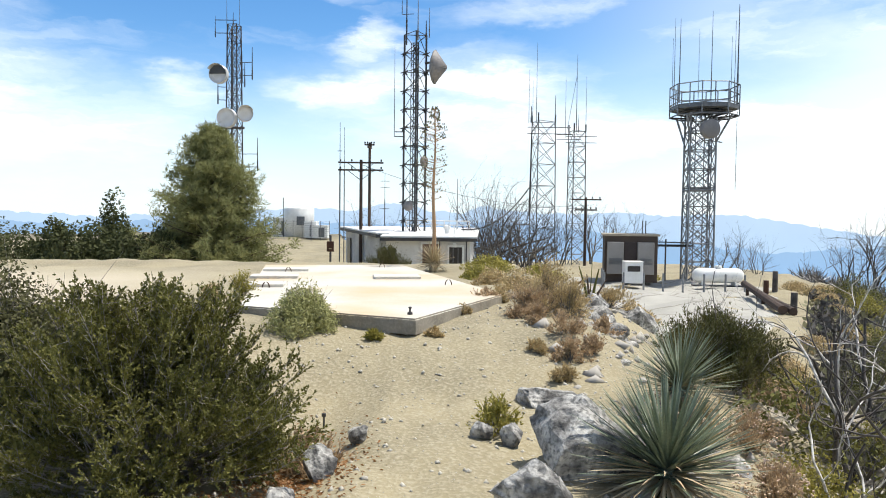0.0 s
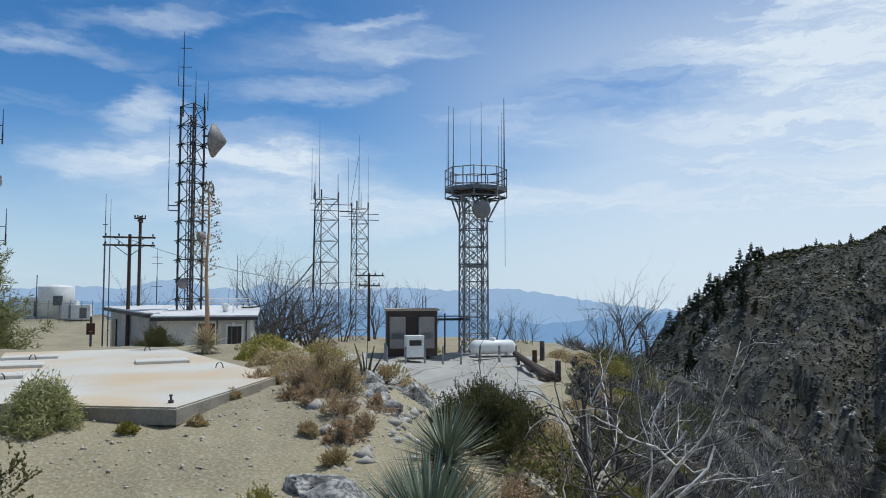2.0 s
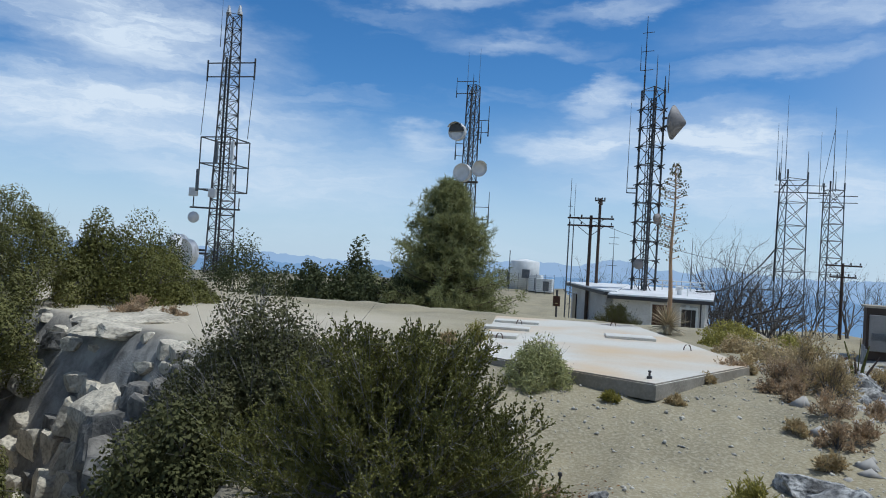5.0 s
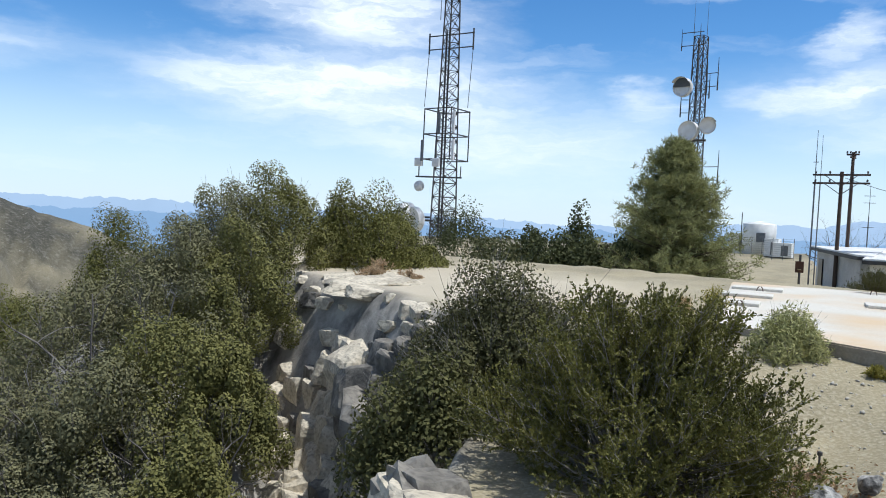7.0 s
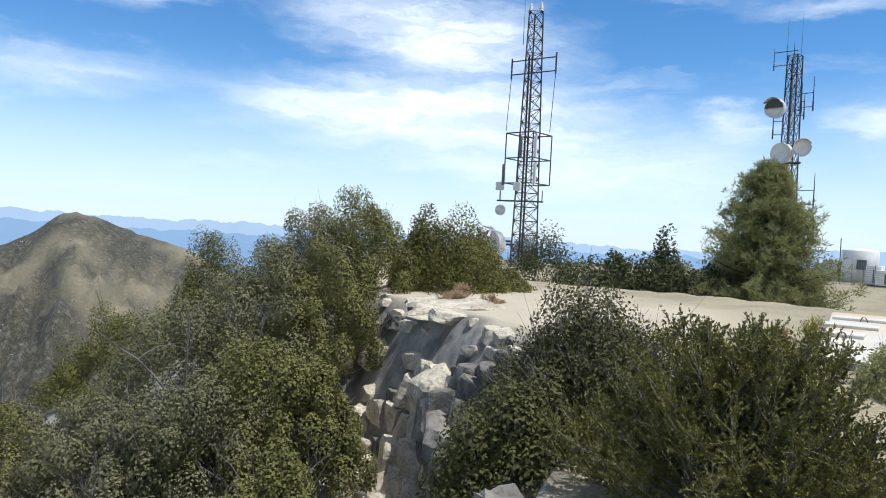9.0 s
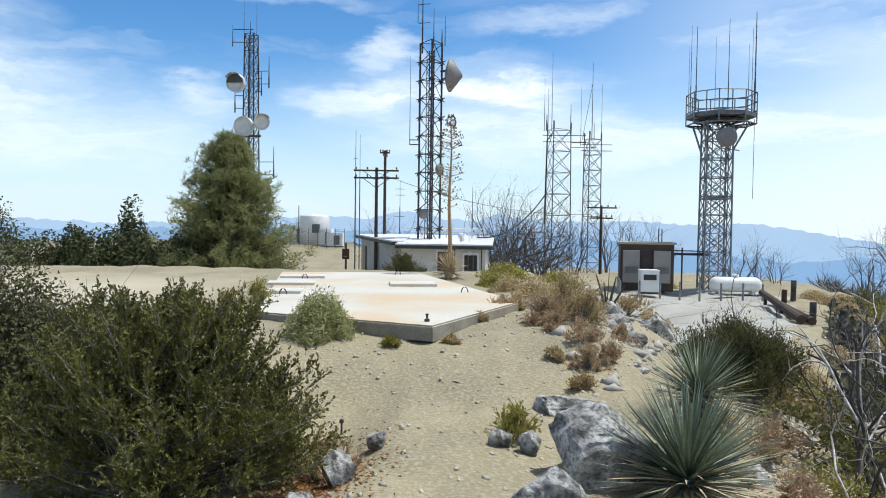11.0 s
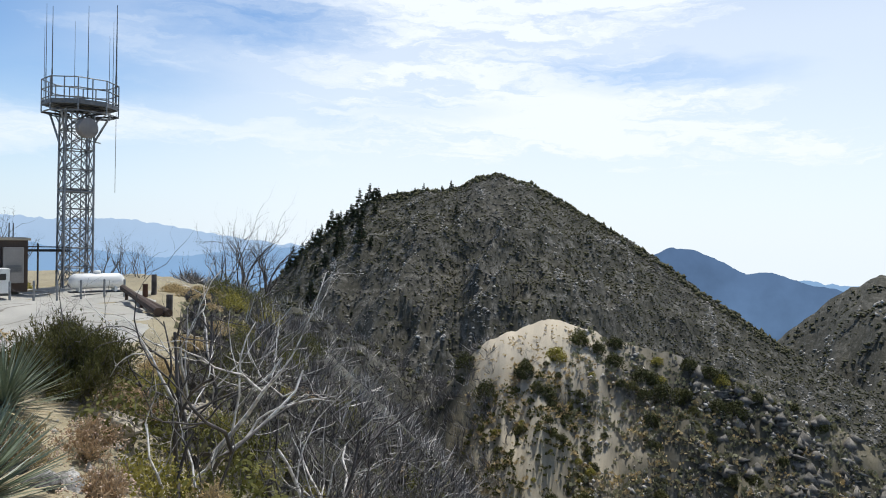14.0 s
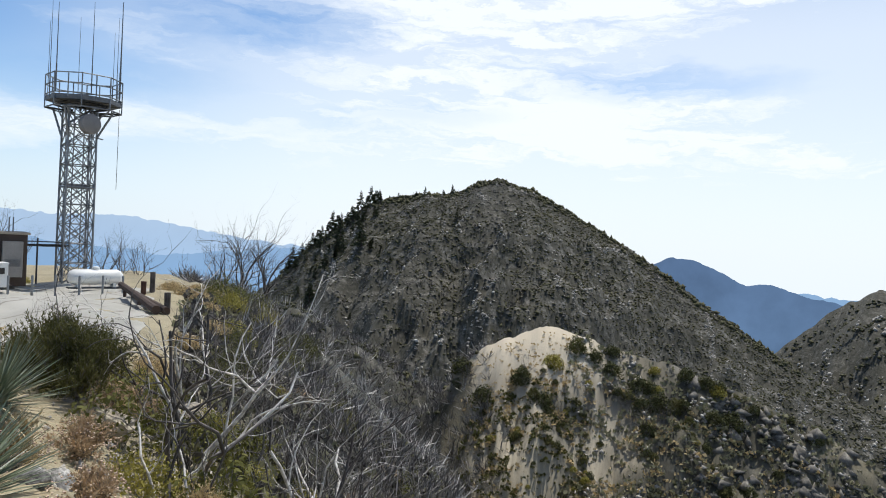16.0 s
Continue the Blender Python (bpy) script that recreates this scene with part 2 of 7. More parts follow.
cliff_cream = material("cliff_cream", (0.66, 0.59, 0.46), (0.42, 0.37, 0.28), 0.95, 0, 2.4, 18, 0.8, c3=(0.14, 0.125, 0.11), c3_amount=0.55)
stone_mat = material("loose_stone", (0.62, 0.58, 0.50), (0.33, 0.30, 0.25), 0.92, 0, 2.5, 40, 0.3, island=True)
stone_grey = material("grey_stone", (0.56, 0.525, 0.47), (0.2, 0.188, 0.168), 0.95, 0, 0.4, 4, 0.2, island=True)
cream_rock = material("cream_rock", (0.55, 0.48, 0.36), (0.36, 0.31, 0.25), 0.92, 0, 1.4, 18, 0.7, c3=(0.16, 0.15, 0.14), c3_amount=0.5)
ash_wood = material("burnt_branch", (0.86, 0.83, 0.78), (0.55, 0.51, 0.46), 0.7, 0, 6, 14, 0.2, c3=(0.07, 0.06, 0.055), c3_amount=0.75)
burnt_twig = material("burnt_twig", (0.20, 0.185, 0.165), (0.06, 0.053, 0.048), 0.9, 0, 3, 40, 0.1)
chaparral = leaf_material("chaparral_leaf", (0.045, 0.048, 0.022), (0.12, 0.112, 0.06), 0.8, 0.1)
fir_leaf = leaf_material("fir_leaf", (0.04, 0.05, 0.028), (0.075, 0.085, 0.045), 0.8, 0.15)
dry_scrub = material("dry_scrub", (0.26, 0.245, 0.23), (0.09, 0.083, 0.078), 0.9, 0, 2, 20, 0.1, island=True)
leaf_knoll = leaf_material("knoll_leaf", (0.04, 0.045, 0.016), (0.095, 0.095, 0.035), 0.8, 0.12)
char_wood = material("charred_wood", (0.06, 0.053, 0.048), (0.14, 0.125, 0.115), 0.9, 0, 3, 40, 0.2)
twig_mat = material("twig", (0.20, 0.18, 0.16), (0.11, 0.095, 0.085), 0.9, 0, 5, 50, 0.1)
pale_twig = material("pale_twig", (0.30, 0.28, 0.25), (0.15, 0.135, 0.12), 0.85, 0, 5, 50, 0.1)
bark = material("bark", (0.12, 0.085, 0.06), (0.07, 0.05, 0.04), 0.95, 0, 5, 30, 0.3)
leaf_olive = leaf_material("olive_leaf", (0.085, 0.09, 0.024), (0.18, 0.172, 0.05), through=0.2)
leaf_mahogany = leaf_material("mahogany_leaf", (0.075, 0.08, 0.022), (0.19, 0.18, 0.05), through=0.2)
leaf_ceanothus = leaf_material("grey_green_leaf", (0.055, 0.057, 0.024), (0.125, 0.12, 0.052), through=0.2)
leaf_broom = leaf_material("broom_leaf", (0.07, 0.075, 0.024), (0.14, 0.13, 0.045), through=0.2)
leaf_dark = leaf_material("dark_leaf", (0.06, 0.064, 0.022), (0.13, 0.127, 0.048), through=0.2)
leaf_grey = leaf_material("grey_leaf", (0.17, 0.17, 0.10), (0.30, 0.29, 0.18))
leaf_yellow = leaf_material("yellow_leaf", (0.26, 0.24, 0.05), (0.38, 0.33, 0.09))
leaf_sage = leaf_material("sage_leaf", (0.29, 0.30, 0.12), (0.42, 0.41, 0.19))
leaf_pine = leaf_material("pine_needle", (0.17, 0.185, 0.075), (0.33, 0.33, 0.145), through=0.4)
leaf_juniper = leaf_material("juniper_leaf", (0.05, 0.06, 0.026), (0.10, 0.11, 0.045))
leaf_oak = leaf_material("oak_leaf", (0.08, 0.082, 0.024), (0.215, 0.205, 0.068), through=0.15)
leaf_oak_grey = leaf_material("oak_leaf_grey", (0.095, 0.095, 0.046), (0.22, 0.21, 0.11), through=0.15)
straw = leaf_material("dry_straw", (0.42, 0.31, 0.15), (0.55, 0.44, 0.25), 0.8)
flower = material("dry_flower", (0.72, 0.58, 0.46), (0.55, 0.38, 0.27), 0.85, 0, 20, 80, 0.0, island=True)
litter = leaf_material("leaf_litter", (0.22, 0.10, 0.04), (0.36, 0.20, 0.09), 0.8)
rust_stem = leaf_material("rust_stem", (0.38, 0.26, 0.15), (0.55, 0.42, 0.27), 0.8)
yucca_leaf = material("yucca_leaf", (0.185, 0.215, 0.135), (0.115, 0.15, 0.095), 0.45, 0, 3, 40, 0.05, c3=(0.34, 0.36, 0.26), c3_amount=0.3, spread=0.25)
yucca_dry = material("yucca_dry", (0.55, 0.46, 0.30), (0.42, 0.33, 0.2), 0.7, 0, 3, 40, 0.05, spread=0.25)
stalk_mat = material("stalk", (0.50, 0.32, 0.18), (0.40, 0.25, 0.14), 0.8, 0, 3, 30, 0.1)


# ---- geometry helpers ----
def ss(a, b, v):
    u = np.clip((v - a) / (b - a), 0, 1)
    return u * u * (3 - 2 * u)


def hash2(ix, iy):
    h = (ix.astype(np.int64) * 374761393 + iy.astype(np.int64) * 668265263) & 0xFFFFFFFF
    h = ((h ^ (h >> 13)) * 1274126177) & 0xFFFFFFFF
    return ((h ^ (h >> 16)) & 0xFFFF) / 65535.0


def vnoise(x, y):
    ix, iy = np.floor(x), np.floor(y)
    fx, fy = x - ix, y - iy
    fx, fy = fx * fx * (3 - 2 * fx), fy * fy * (3 - 2 * fy)
    a, b = hash2(ix, iy), hash2(ix + 1, iy)
    c, d = hash2(ix, iy + 1), hash2(ix + 1, iy + 1)
    return (a * (1 - fx) + b * fx) * (1 - fy) + (c * (1 - fx) + d * fx) * fy


def fbm(x, y, octaves=4, gain=0.5):
    total, amp, f = 0.0, 1.0, 1.0
    for k in range(octaves):
        total = total + amp * (vnoise(x * f + 17.3 * k, y * f - 9.1 * k) - 0.5)
        amp, f = amp * gain, f * 2.03
    return total


def mesh_from(name, verts, faces, mat, smooth=False):
    me = bpy.data.meshes.new(name)
    verts = np.asarray(verts, dtype=np.float32)
    if isinstance(faces, np.ndarray):
        n, k = faces.shape
        me.vertices.add(len(verts))
        me.vertices.foreach_set("co", verts.ravel())
        me.loops.add(n * k)
        me.loops.foreach_set("vertex_index", faces.astype(np.int32).ravel())
        me.polygons.add(n)
        me.polygons.foreach_set("loop_start", np.arange(0, n * k, k, dtype=np.int32))
        me.update(calc_edges=True)
        me.validate()
    else:
        me.from_pydata([tuple(map(float, v)) for v in verts], [], faces)
    for m in (mat if isinstance(mat, (list, tuple)) else (mat,)):
        me.materials.append(m)
    if smooth:
        me.polygons.foreach_set("use_smooth", np.ones(len(me.polygons), dtype=bool))
    return me


def thing(name, loc, label, category, group="", kind="", rz=0.0):
    ob = new(name)
    ob.empty_display_size = 0.2
    ob.matrix_basis = pose(*loc, 0, 0, rz)
    return tagged(ob, label, category, group, kind)


def piece(name, data, parent, label="", m=None):
    ob = new(name, data)
    ob.parent = parent
    if m is not None:
        ob.matrix_basis = m
    if label:
        ob["label"] = label
    return ob


def part(name, verts, faces, mat, parent, label="", smooth=False):
    return piece(name, mesh_from(name, verts, faces, mat, smooth), parent, label)


def tubes(segs, n=5, caps=True):
    """Tapered prisms along segments of (p0, p1, r0, r1)."""
    s = np.asarray(segs, dtype=float).reshape(-1, 8)
    p0, p1, r0, r1 = s[:, :3], s[:, 3:6], s[:, 6], s[:, 7]
    d = p1 - p0
    d /= np.maximum(np.linalg.norm(d, axis=1), 1e-9)[:, None]
    ref = np.where(np.abs(d[:, 2:3]) > 0.9, np.array([[1.0, 0, 0]]), np.array([[0, 0, 1.0]]))
    u = np.cross(d, ref)
    u /= np.linalg.norm(u, axis=1)[:, None]
    v = np.cross(d, u)
    a = np.arange(n) * 2 * np.pi / n
    ring = u[:, None, :] * np.cos(a)[None, :, None] + v[:, None, :] * np.sin(a)[None, :, None]
    vs = np.concatenate([p0[:, None] + ring * r0[:, None, None], p1[:, None] + ring * r1[:, None, None]], axis=1)
    base = (np.arange(len(s)) * 2 * n)[:, None]
    i = np.arange(n)
    j = (i + 1) % n
    quads = np.stack([i, j, j + n, i + n], axis=1)
    f = (base[:, :, None] + quads[None]).reshape(-1, 4)
    if not caps:
        return vs.reshape(-1, 3), f
    faces = f.tolist()
    for b in base[:, 0]:
        faces.append([int(b + k) for k in range(n - 1, -1, -1)])
        faces.append([int(b + n + k) for k in range(n)])
    return vs.reshape(-1, 3), faces


def pipe(points, r, n=6):
    """One connected round tube through points; r a radius or one radius a point."""
    p = np.asarray(points, float)
    r = np.broadcast_to(np.asarray(r, float), (len(p),))
    d = np.gradient(p, axis=0)
    d /= np.maximum(np.linalg.norm(d, axis=1), 1e-9)[:, None]
    ref = np.array((0, 0, 1.0)) if abs(d[0][2]) < 0.9 else np.array((1.0, 0, 0))
    a = np.arange(n) * 2 * np.pi / n
    vs, fs = [], []
    for k in range(len(p)):
        u = np.cross(d[k], ref)
        u /= max(np.linalg.norm(u), 1e-9)
        v = np.cross(d[k], u)
        vs += [tuple(p[k] + r[k] * (u * math.cos(t) + v * math.sin(t))) for t in a]
    for k in range(len(p) - 1):
        fs += [[k * n + i, k * n + (i + 1) % n, (k + 1) * n + (i + 1) % n, (k + 1) * n + i] for i in range(n)]
    fs += [list(range(n - 1, -1, -1)), [(len(p) - 1) * n + i for i in range(n)]]
    return vs, fs


def bevel_box(name, size, mat, parent, loc=(0, 0, 0), bevel=0.01, label="", rz=0.0):
    bm = bmesh.new()
    bmesh.ops.create_cube(bm, size=1.0)
    bmesh.ops.scale(bm, vec=size, verts=bm.verts)
    if bevel:
        bmesh.ops.bevel(bm, geom=bm.edges[:], offset=bevel, segments=2, affect="EDGES", profile=0.5)
    me = bpy.data.meshes.new(name)
    bm.to_mesh(me)
    bm.free()
    me.materials.append(mat)
    return piece(name, me, parent, label, pose(*loc, 0, 0, rz))


def lathe(profile, n=24, axis="z"):
    """Surface of revolution of (radius, height) pairs about an axis."""
    vs, fs = [], []
    a = np.arange(n) * 2 * np.pi / n
    for r, h in profile:
        for k in a:
            p = (r * math.cos(k), r * math.sin(k), h)
            vs.append(p if axis == "z" else (p[0], -p[2], p[1]) if axis == "y" else (p[2], p[0], p[1]))
    for i in range(len(profile) - 1):
        for k in range(n):
            l = (k + 1) % n
            fs.append([i * n + k, i * n + l, (i + 1) * n + l, (i + 1) * n + k])
    fs.append([k for k in range(n - 1, -1, -1)])
    fs.append([(len(profile) - 1) * n + k for k in range(n)])
    return vs, fs


def blades(roots, dirs, length, width, rng, fold=0.3):
    """Diamond leaves: root, two sides, tip."""
    k = len(roots)
    d = dirs / np.maximum(np.linalg.norm(dirs, axis=1), 1e-9)[:, None]
    rnd = rng.normal(size=(k, 3))
    s = np.cross(d, rnd)
    s /= np.maximum(np.linalg.norm(s, axis=1), 1e-9)[:, None]
    L = (length * rng.uniform(0.7, 1.3, k))[:, None]
    W = (width * rng.uniform(0.7, 1.3, k))[:, None]
    up = np.cross(s, d)
    mid = roots + d * L * 0.45 + up * W * fold
    v = np.stack([roots, mid + s * W * 0.5, roots + d * L, mid - s * W * 0.5], axis=1).reshape(-1, 3)
    f = np.arange(4 * k).reshape(-1, 4)
    return v, f


# ---- terrain ----
def crest(az, table):
    a = [p[0] for p in table]
    e = [p[1] for p in table]
    return np.interp(az, a, e)


PEAK = [(20, -16), (28, -7), (32.2, -4.2), (35, -1.3), (37.6, 0.9), (39.5, 2.4), (43, 3.3), (46, 3.5), (48.3, 4.5), (49.8, 4.8), (52, 4.2), (56.5, 1.75), (61.2, -0.95), (65, -3.6), (70, -6.9), (74, -9.0), (78, -10.6), (92, -15), (120, -18)]
SADDLE = [(22, -22), (27, -11), (29, -7.6), (31.5, -5.9), (34.3, -5.6), (39.3, -8.2), (43, -10.4), (46.5, -12.0), (50, -16), (56, -23)]
KNOLL = [(36, -24), (43, -16), (47.0, -11.0), (48.8, -8.9), (51, -7.4), (54.6, -6.5), (57.2, -7.1), (60, -7.9), (63, -8.5), (67, -9.6), (71, -10.9), (76, -13.0), (84, -17), (95, -24)]
RIGHT_HILL = [(66, -10), (70.0, -6.9), (72, -5.1), (73.6, -3.5), (75.4, -2.3), (77, -1.6), (84, -0.5), (95, -1.5), (115, -5)]
LEFT_HILL = [(-120, -4), (-90, -3), (-74, -2.4), (-72, -1.9), (-69.9, -0.8), (-68.6, 0.4), (-67.7, 0.55), (-66.4, 0.3), (-65, -0.15), (-63.2, -0.85), (-61, -1.4), (-59.7, -1.9), (-55, -4.5), (-48, -8)]


def ribs(az, r, R, freq):
    """Gully depth between the ribs of a slope: near zero on the ribs."""
    return np.abs(fbm(az * freq - r / R * 5.5, r / R * 5.0 + 3.0, 5)), np.abs(fbm(az * freq * 2.6 - r / R * 8.0, r / R * 17.0 + 1.0, 4))


def hill(az, r, table, R, slope, gully, freq):
    z = 1.65 + R * np.tan(np.radians(crest(az, table) + (0.16 * fbm(az * 1.7, az * 0 + 4.0, 4) if R > 100 else 0.18 * fbm(az * 0.5, az * 0 + 2.0, 3))))
    x, y = r * np.sin(np.radians(az)), r * np.cos(np.radians(az))
    inner = np.clip(R - r, 0, None)
    g1, g2 = ribs(az, r, R, freq)
    g = g1 + 0.3 * g2 + 0.5 * fbm(x / (0.06 * R), y / (0.06 * R), 4)
    small = (0.005 if R > 900 else 0.009 if R > 100 else 0.022) * R * fbm(x / (0.03 * R), y / (0.03 * R), 5, 0.6)
    return z - slope * inner - gully * g * np.minimum(inner / (0.3 * R), 1.2) + small * np.minimum(1, 0.3 + inner / (0.1 * R)) - 0.55 * np.clip(r - R, 0, None)


def terrain(x, y, fine=True):
    az, r = np.degrees(np.arctan2(x, y)), np.hypot(x, y)
    h = 0.40 * ss(6.0, 8.4, y) - 1.78 * ss(19.5, 29, y) + 0.6 * ss(55, 95, y) * ss(-2, -12, x)
    h = h - 1.78 * ss(1.8, 4.0, x) * ss(10.0, 14.5, y) * (1 - ss(19.5, 29, y))
    e = np.interp(y, [-50, 0, 3, 6, 10, 13, 16, 20, 32, 45], [0.9, 0.9, 1.1, 1.5, 1.9, 3.6, 7.0, 10.5, 17.5, 21])
    d = np.clip(x - e, 0, None)
    h = h - np.minimum(0.42 * d + 0.022 * d * d, 20 + 0.60 * d)
    ye = np.interp(x, [-1e3, -60, -30, -14, -8, 0, 20, 60], [60, 80, 105, 100, 66, 54, 50, 44])
    h = h - 0.5 * np.clip(y - ye, 0, None)
    yl = np.interp(x, [-40, -16, -10.5, -8, -5.5, -4.5, -3.4, -2.5, -1.4], [15, 12.8, 10.3, 9.3, 7.7, 6.4, 4.9, 2.6, -4])
    dl = np.clip(yl - y, 0, None) * (x < -1.4)
    h = h - 2.2 * ss(0, 1.5, dl) - 0.38 * dl
    h = h + np.where((dl > 0.05) & (dl < 7), 0.55 * np.abs(fbm(x / 1.3 + y / 2.1, y / 0.9 - x / 2.5, 4)) * ss(0.05, 0.7, dl), 0)
    h = h - 0.5 * np.clip(r - 17, 0, None) * ss(-46, -58, az)
    h = h - 0.45 * np.clip(-7 - y, 0, None)
    h = h + 1.9 * ss(-48.5, -52, az) * ss(7.5, 13, r) * ss(60, 25, r)
    h = h - 0.14 * ss(-0.45, -1.0, x) * ss(7.4, 6.2, y) * (x > -4)
    h = np.maximum(h, -95 - 0.13 * np.clip(r, 0, 4200))
    rough = np.clip((np.abs(x + 1) - 3) / 5, 0, 1) + np.clip((y - 60) / 40, 0, 1)
    h = h + 0.9 * np.clip(rough, 0, 1) * fbm(x / 5.0, y / 5.0, 4) * np.clip(-h / 3 + 0.05, 0.05, 1)
    if fine:
        h = h + 0.10 * fbm(x / 1.1, y / 1.1, 4) * (1 - ss(40, 90, r)) + 0.03 * fbm(x / 0.22, y / 0.22, 2) * (1 - ss(10, 20, r))
    far = r > 25
    if np.any(far):
        for table, R, slope, gully, freq in ((KNOLL, 62, 0.72, 5, 0.12), (SADDLE, 75, 0.30, 4, 0.15), (PEAK, 460, 0.40, 34, 0.2), (RIGHT_HILL, 950, 0.42, 130, 0.3), (LEFT_HILL, 1150, 0.30, 150, 0.24)):
            h = np.where(far, np.maximum(h, hill(az, np.maximum(r, 1), table, R, slope, gully, freq)), h)
    return h


def ground(x, y):
    return float(terrain(np.array([float(x)]), np.array([float(y)]))[0])


def lot_mask(x, y):
    xb = np.interp(y, [16, 20, 32, 45], [7.0, 9.0, 14.5, 16]) + 0.7 * fbm(x / 1.5, y / 1.5, 3)
    return ss(16.6, 18.2, y + 0.8 * fbm(x / 1.3, y / 1.3, 3) - 0.25 * np.clip(x - 5, -3, 3)) * (1 - ss(xb - 0.4, xb + 0.4, x)) * (1 - ss(37.5, 38.5, y)) * ss(3.2, 4.2, x)


def ground_sheet():
    azs = np.concatenate([np.arange(-180, -96, 3.0), np.arange(-96, 26, 0.4), np.arange(26, 84, 0.17), np.arange(84, 96, 0.4), np.arange(96, 180, 3.0)])
    rs = 0.3 * 1.035 ** np.arange(0, 340)
    rs = np.concatenate([[0.01, 0.1, 0.2], rs[rs < 150], np.arange(150, 470, 3.6), rs[(rs > 470) & (rs < 4700)]])
    A, Rr = np.meshgrid(np.radians(azs), rs, indexing="ij")
    X, Y = Rr * np.sin(A), Rr * np.cos(A)
    Z = terrain(X, Y)
    na, nr = X.shape
    v = np.stack([X, Y, Z], -1).reshape(-1, 3)
    i, j = np.meshgrid(np.arange(na), np.arange(nr - 1), indexing="ij")
    i2 = (i + 1) % na
    f = np.stack([i * nr + j, i * nr + j + 1, i2 * nr + j + 1, i2 * nr + j], -1).reshape(-1, 4)
    me = mesh_from("ground", v, f, ground_material(), True)
    # cover: scrub, bare rock, open distance and pale rotten granite
    x, y = v[:, 0], v[:, 1]
    az, r = np.degrees(np.arctan2(x, y)), np.hypot(x, y)
    knoll = (az > 46.5) * (az < 92) * (r > 36) * (r < 70)
    scrub = np.clip(ss(3.4, 6.0, x - np.interp(y, [0, 10, 14, 20, 32, 60], [0, 0.6, 3.5, 8.5, 14, 20])) * (1 - lot_mask(x, y)) + ss(70, 120, r) + ss(-46, -52, az) * ss(14, 20, r), 0, 1)
    bare = ss(47.5, 49.5, az) * np.maximum(ss(59.0, 56.5, az) * ss(55, 60, r), ss(58, 53, az + 0.35 * (r - 50)) * 0.6) 
    scrub = np.where(knoll, np.clip(0.62 - 0.62 * bare + 1.1 * fbm(x / 2.4, y / 2.4, 5, 0.65) * (1 - 0.8 * bare) + 0.45 * ss(60, 66, az), 0.0, 0.95), scrub)
    scrub = np.where((az < -46) & (r > 300), 0.84 + 1.0 * fbm(x / 90.0, y / 90.0, 6, 0.65), scrub)
    scrub = np.clip(scrub, 0, 1)
    rock = 0 * scrub
    yl = np.interp(x, [-40, -16, -10.5, -8, -5.5, -4.5, -3.4, -2.5, -1.4], [15, 12.8, 10.3, 9.3, 7.7, 6.4, 4.9, 2.6, -4])
    rock = np.maximum(rock, (x < -2) * (r < 30) * ss(-0.6, 0.3, yl - y) * (yl - y < 7))
    distance = 0.25 + 0.28 * ss(30, 90, r) - 0.15 * ss(470, 700, r)
    pale = np.maximum(knoll * (0.55 + 0.45 * ss(50, 59, r)) * ss(48, 49.5, az) * ss(68, 59, az), ss(-3.5, -6.5, x) * ss(8.2, 9.5, y) * ss(18, 13, y) * 0.8)
    data = np.stack([scrub, rock, distance, pale], -1).astype(np.float32)
    att = me.color_attributes.new("cover", "FLOAT_COLOR", "POINT")
    att.data.foreach_set("color", data.ravel())
    return tagged(new("ground", me), "pale sandy gravel mountain top falling to scrub slopes", "ground", kind="structure")


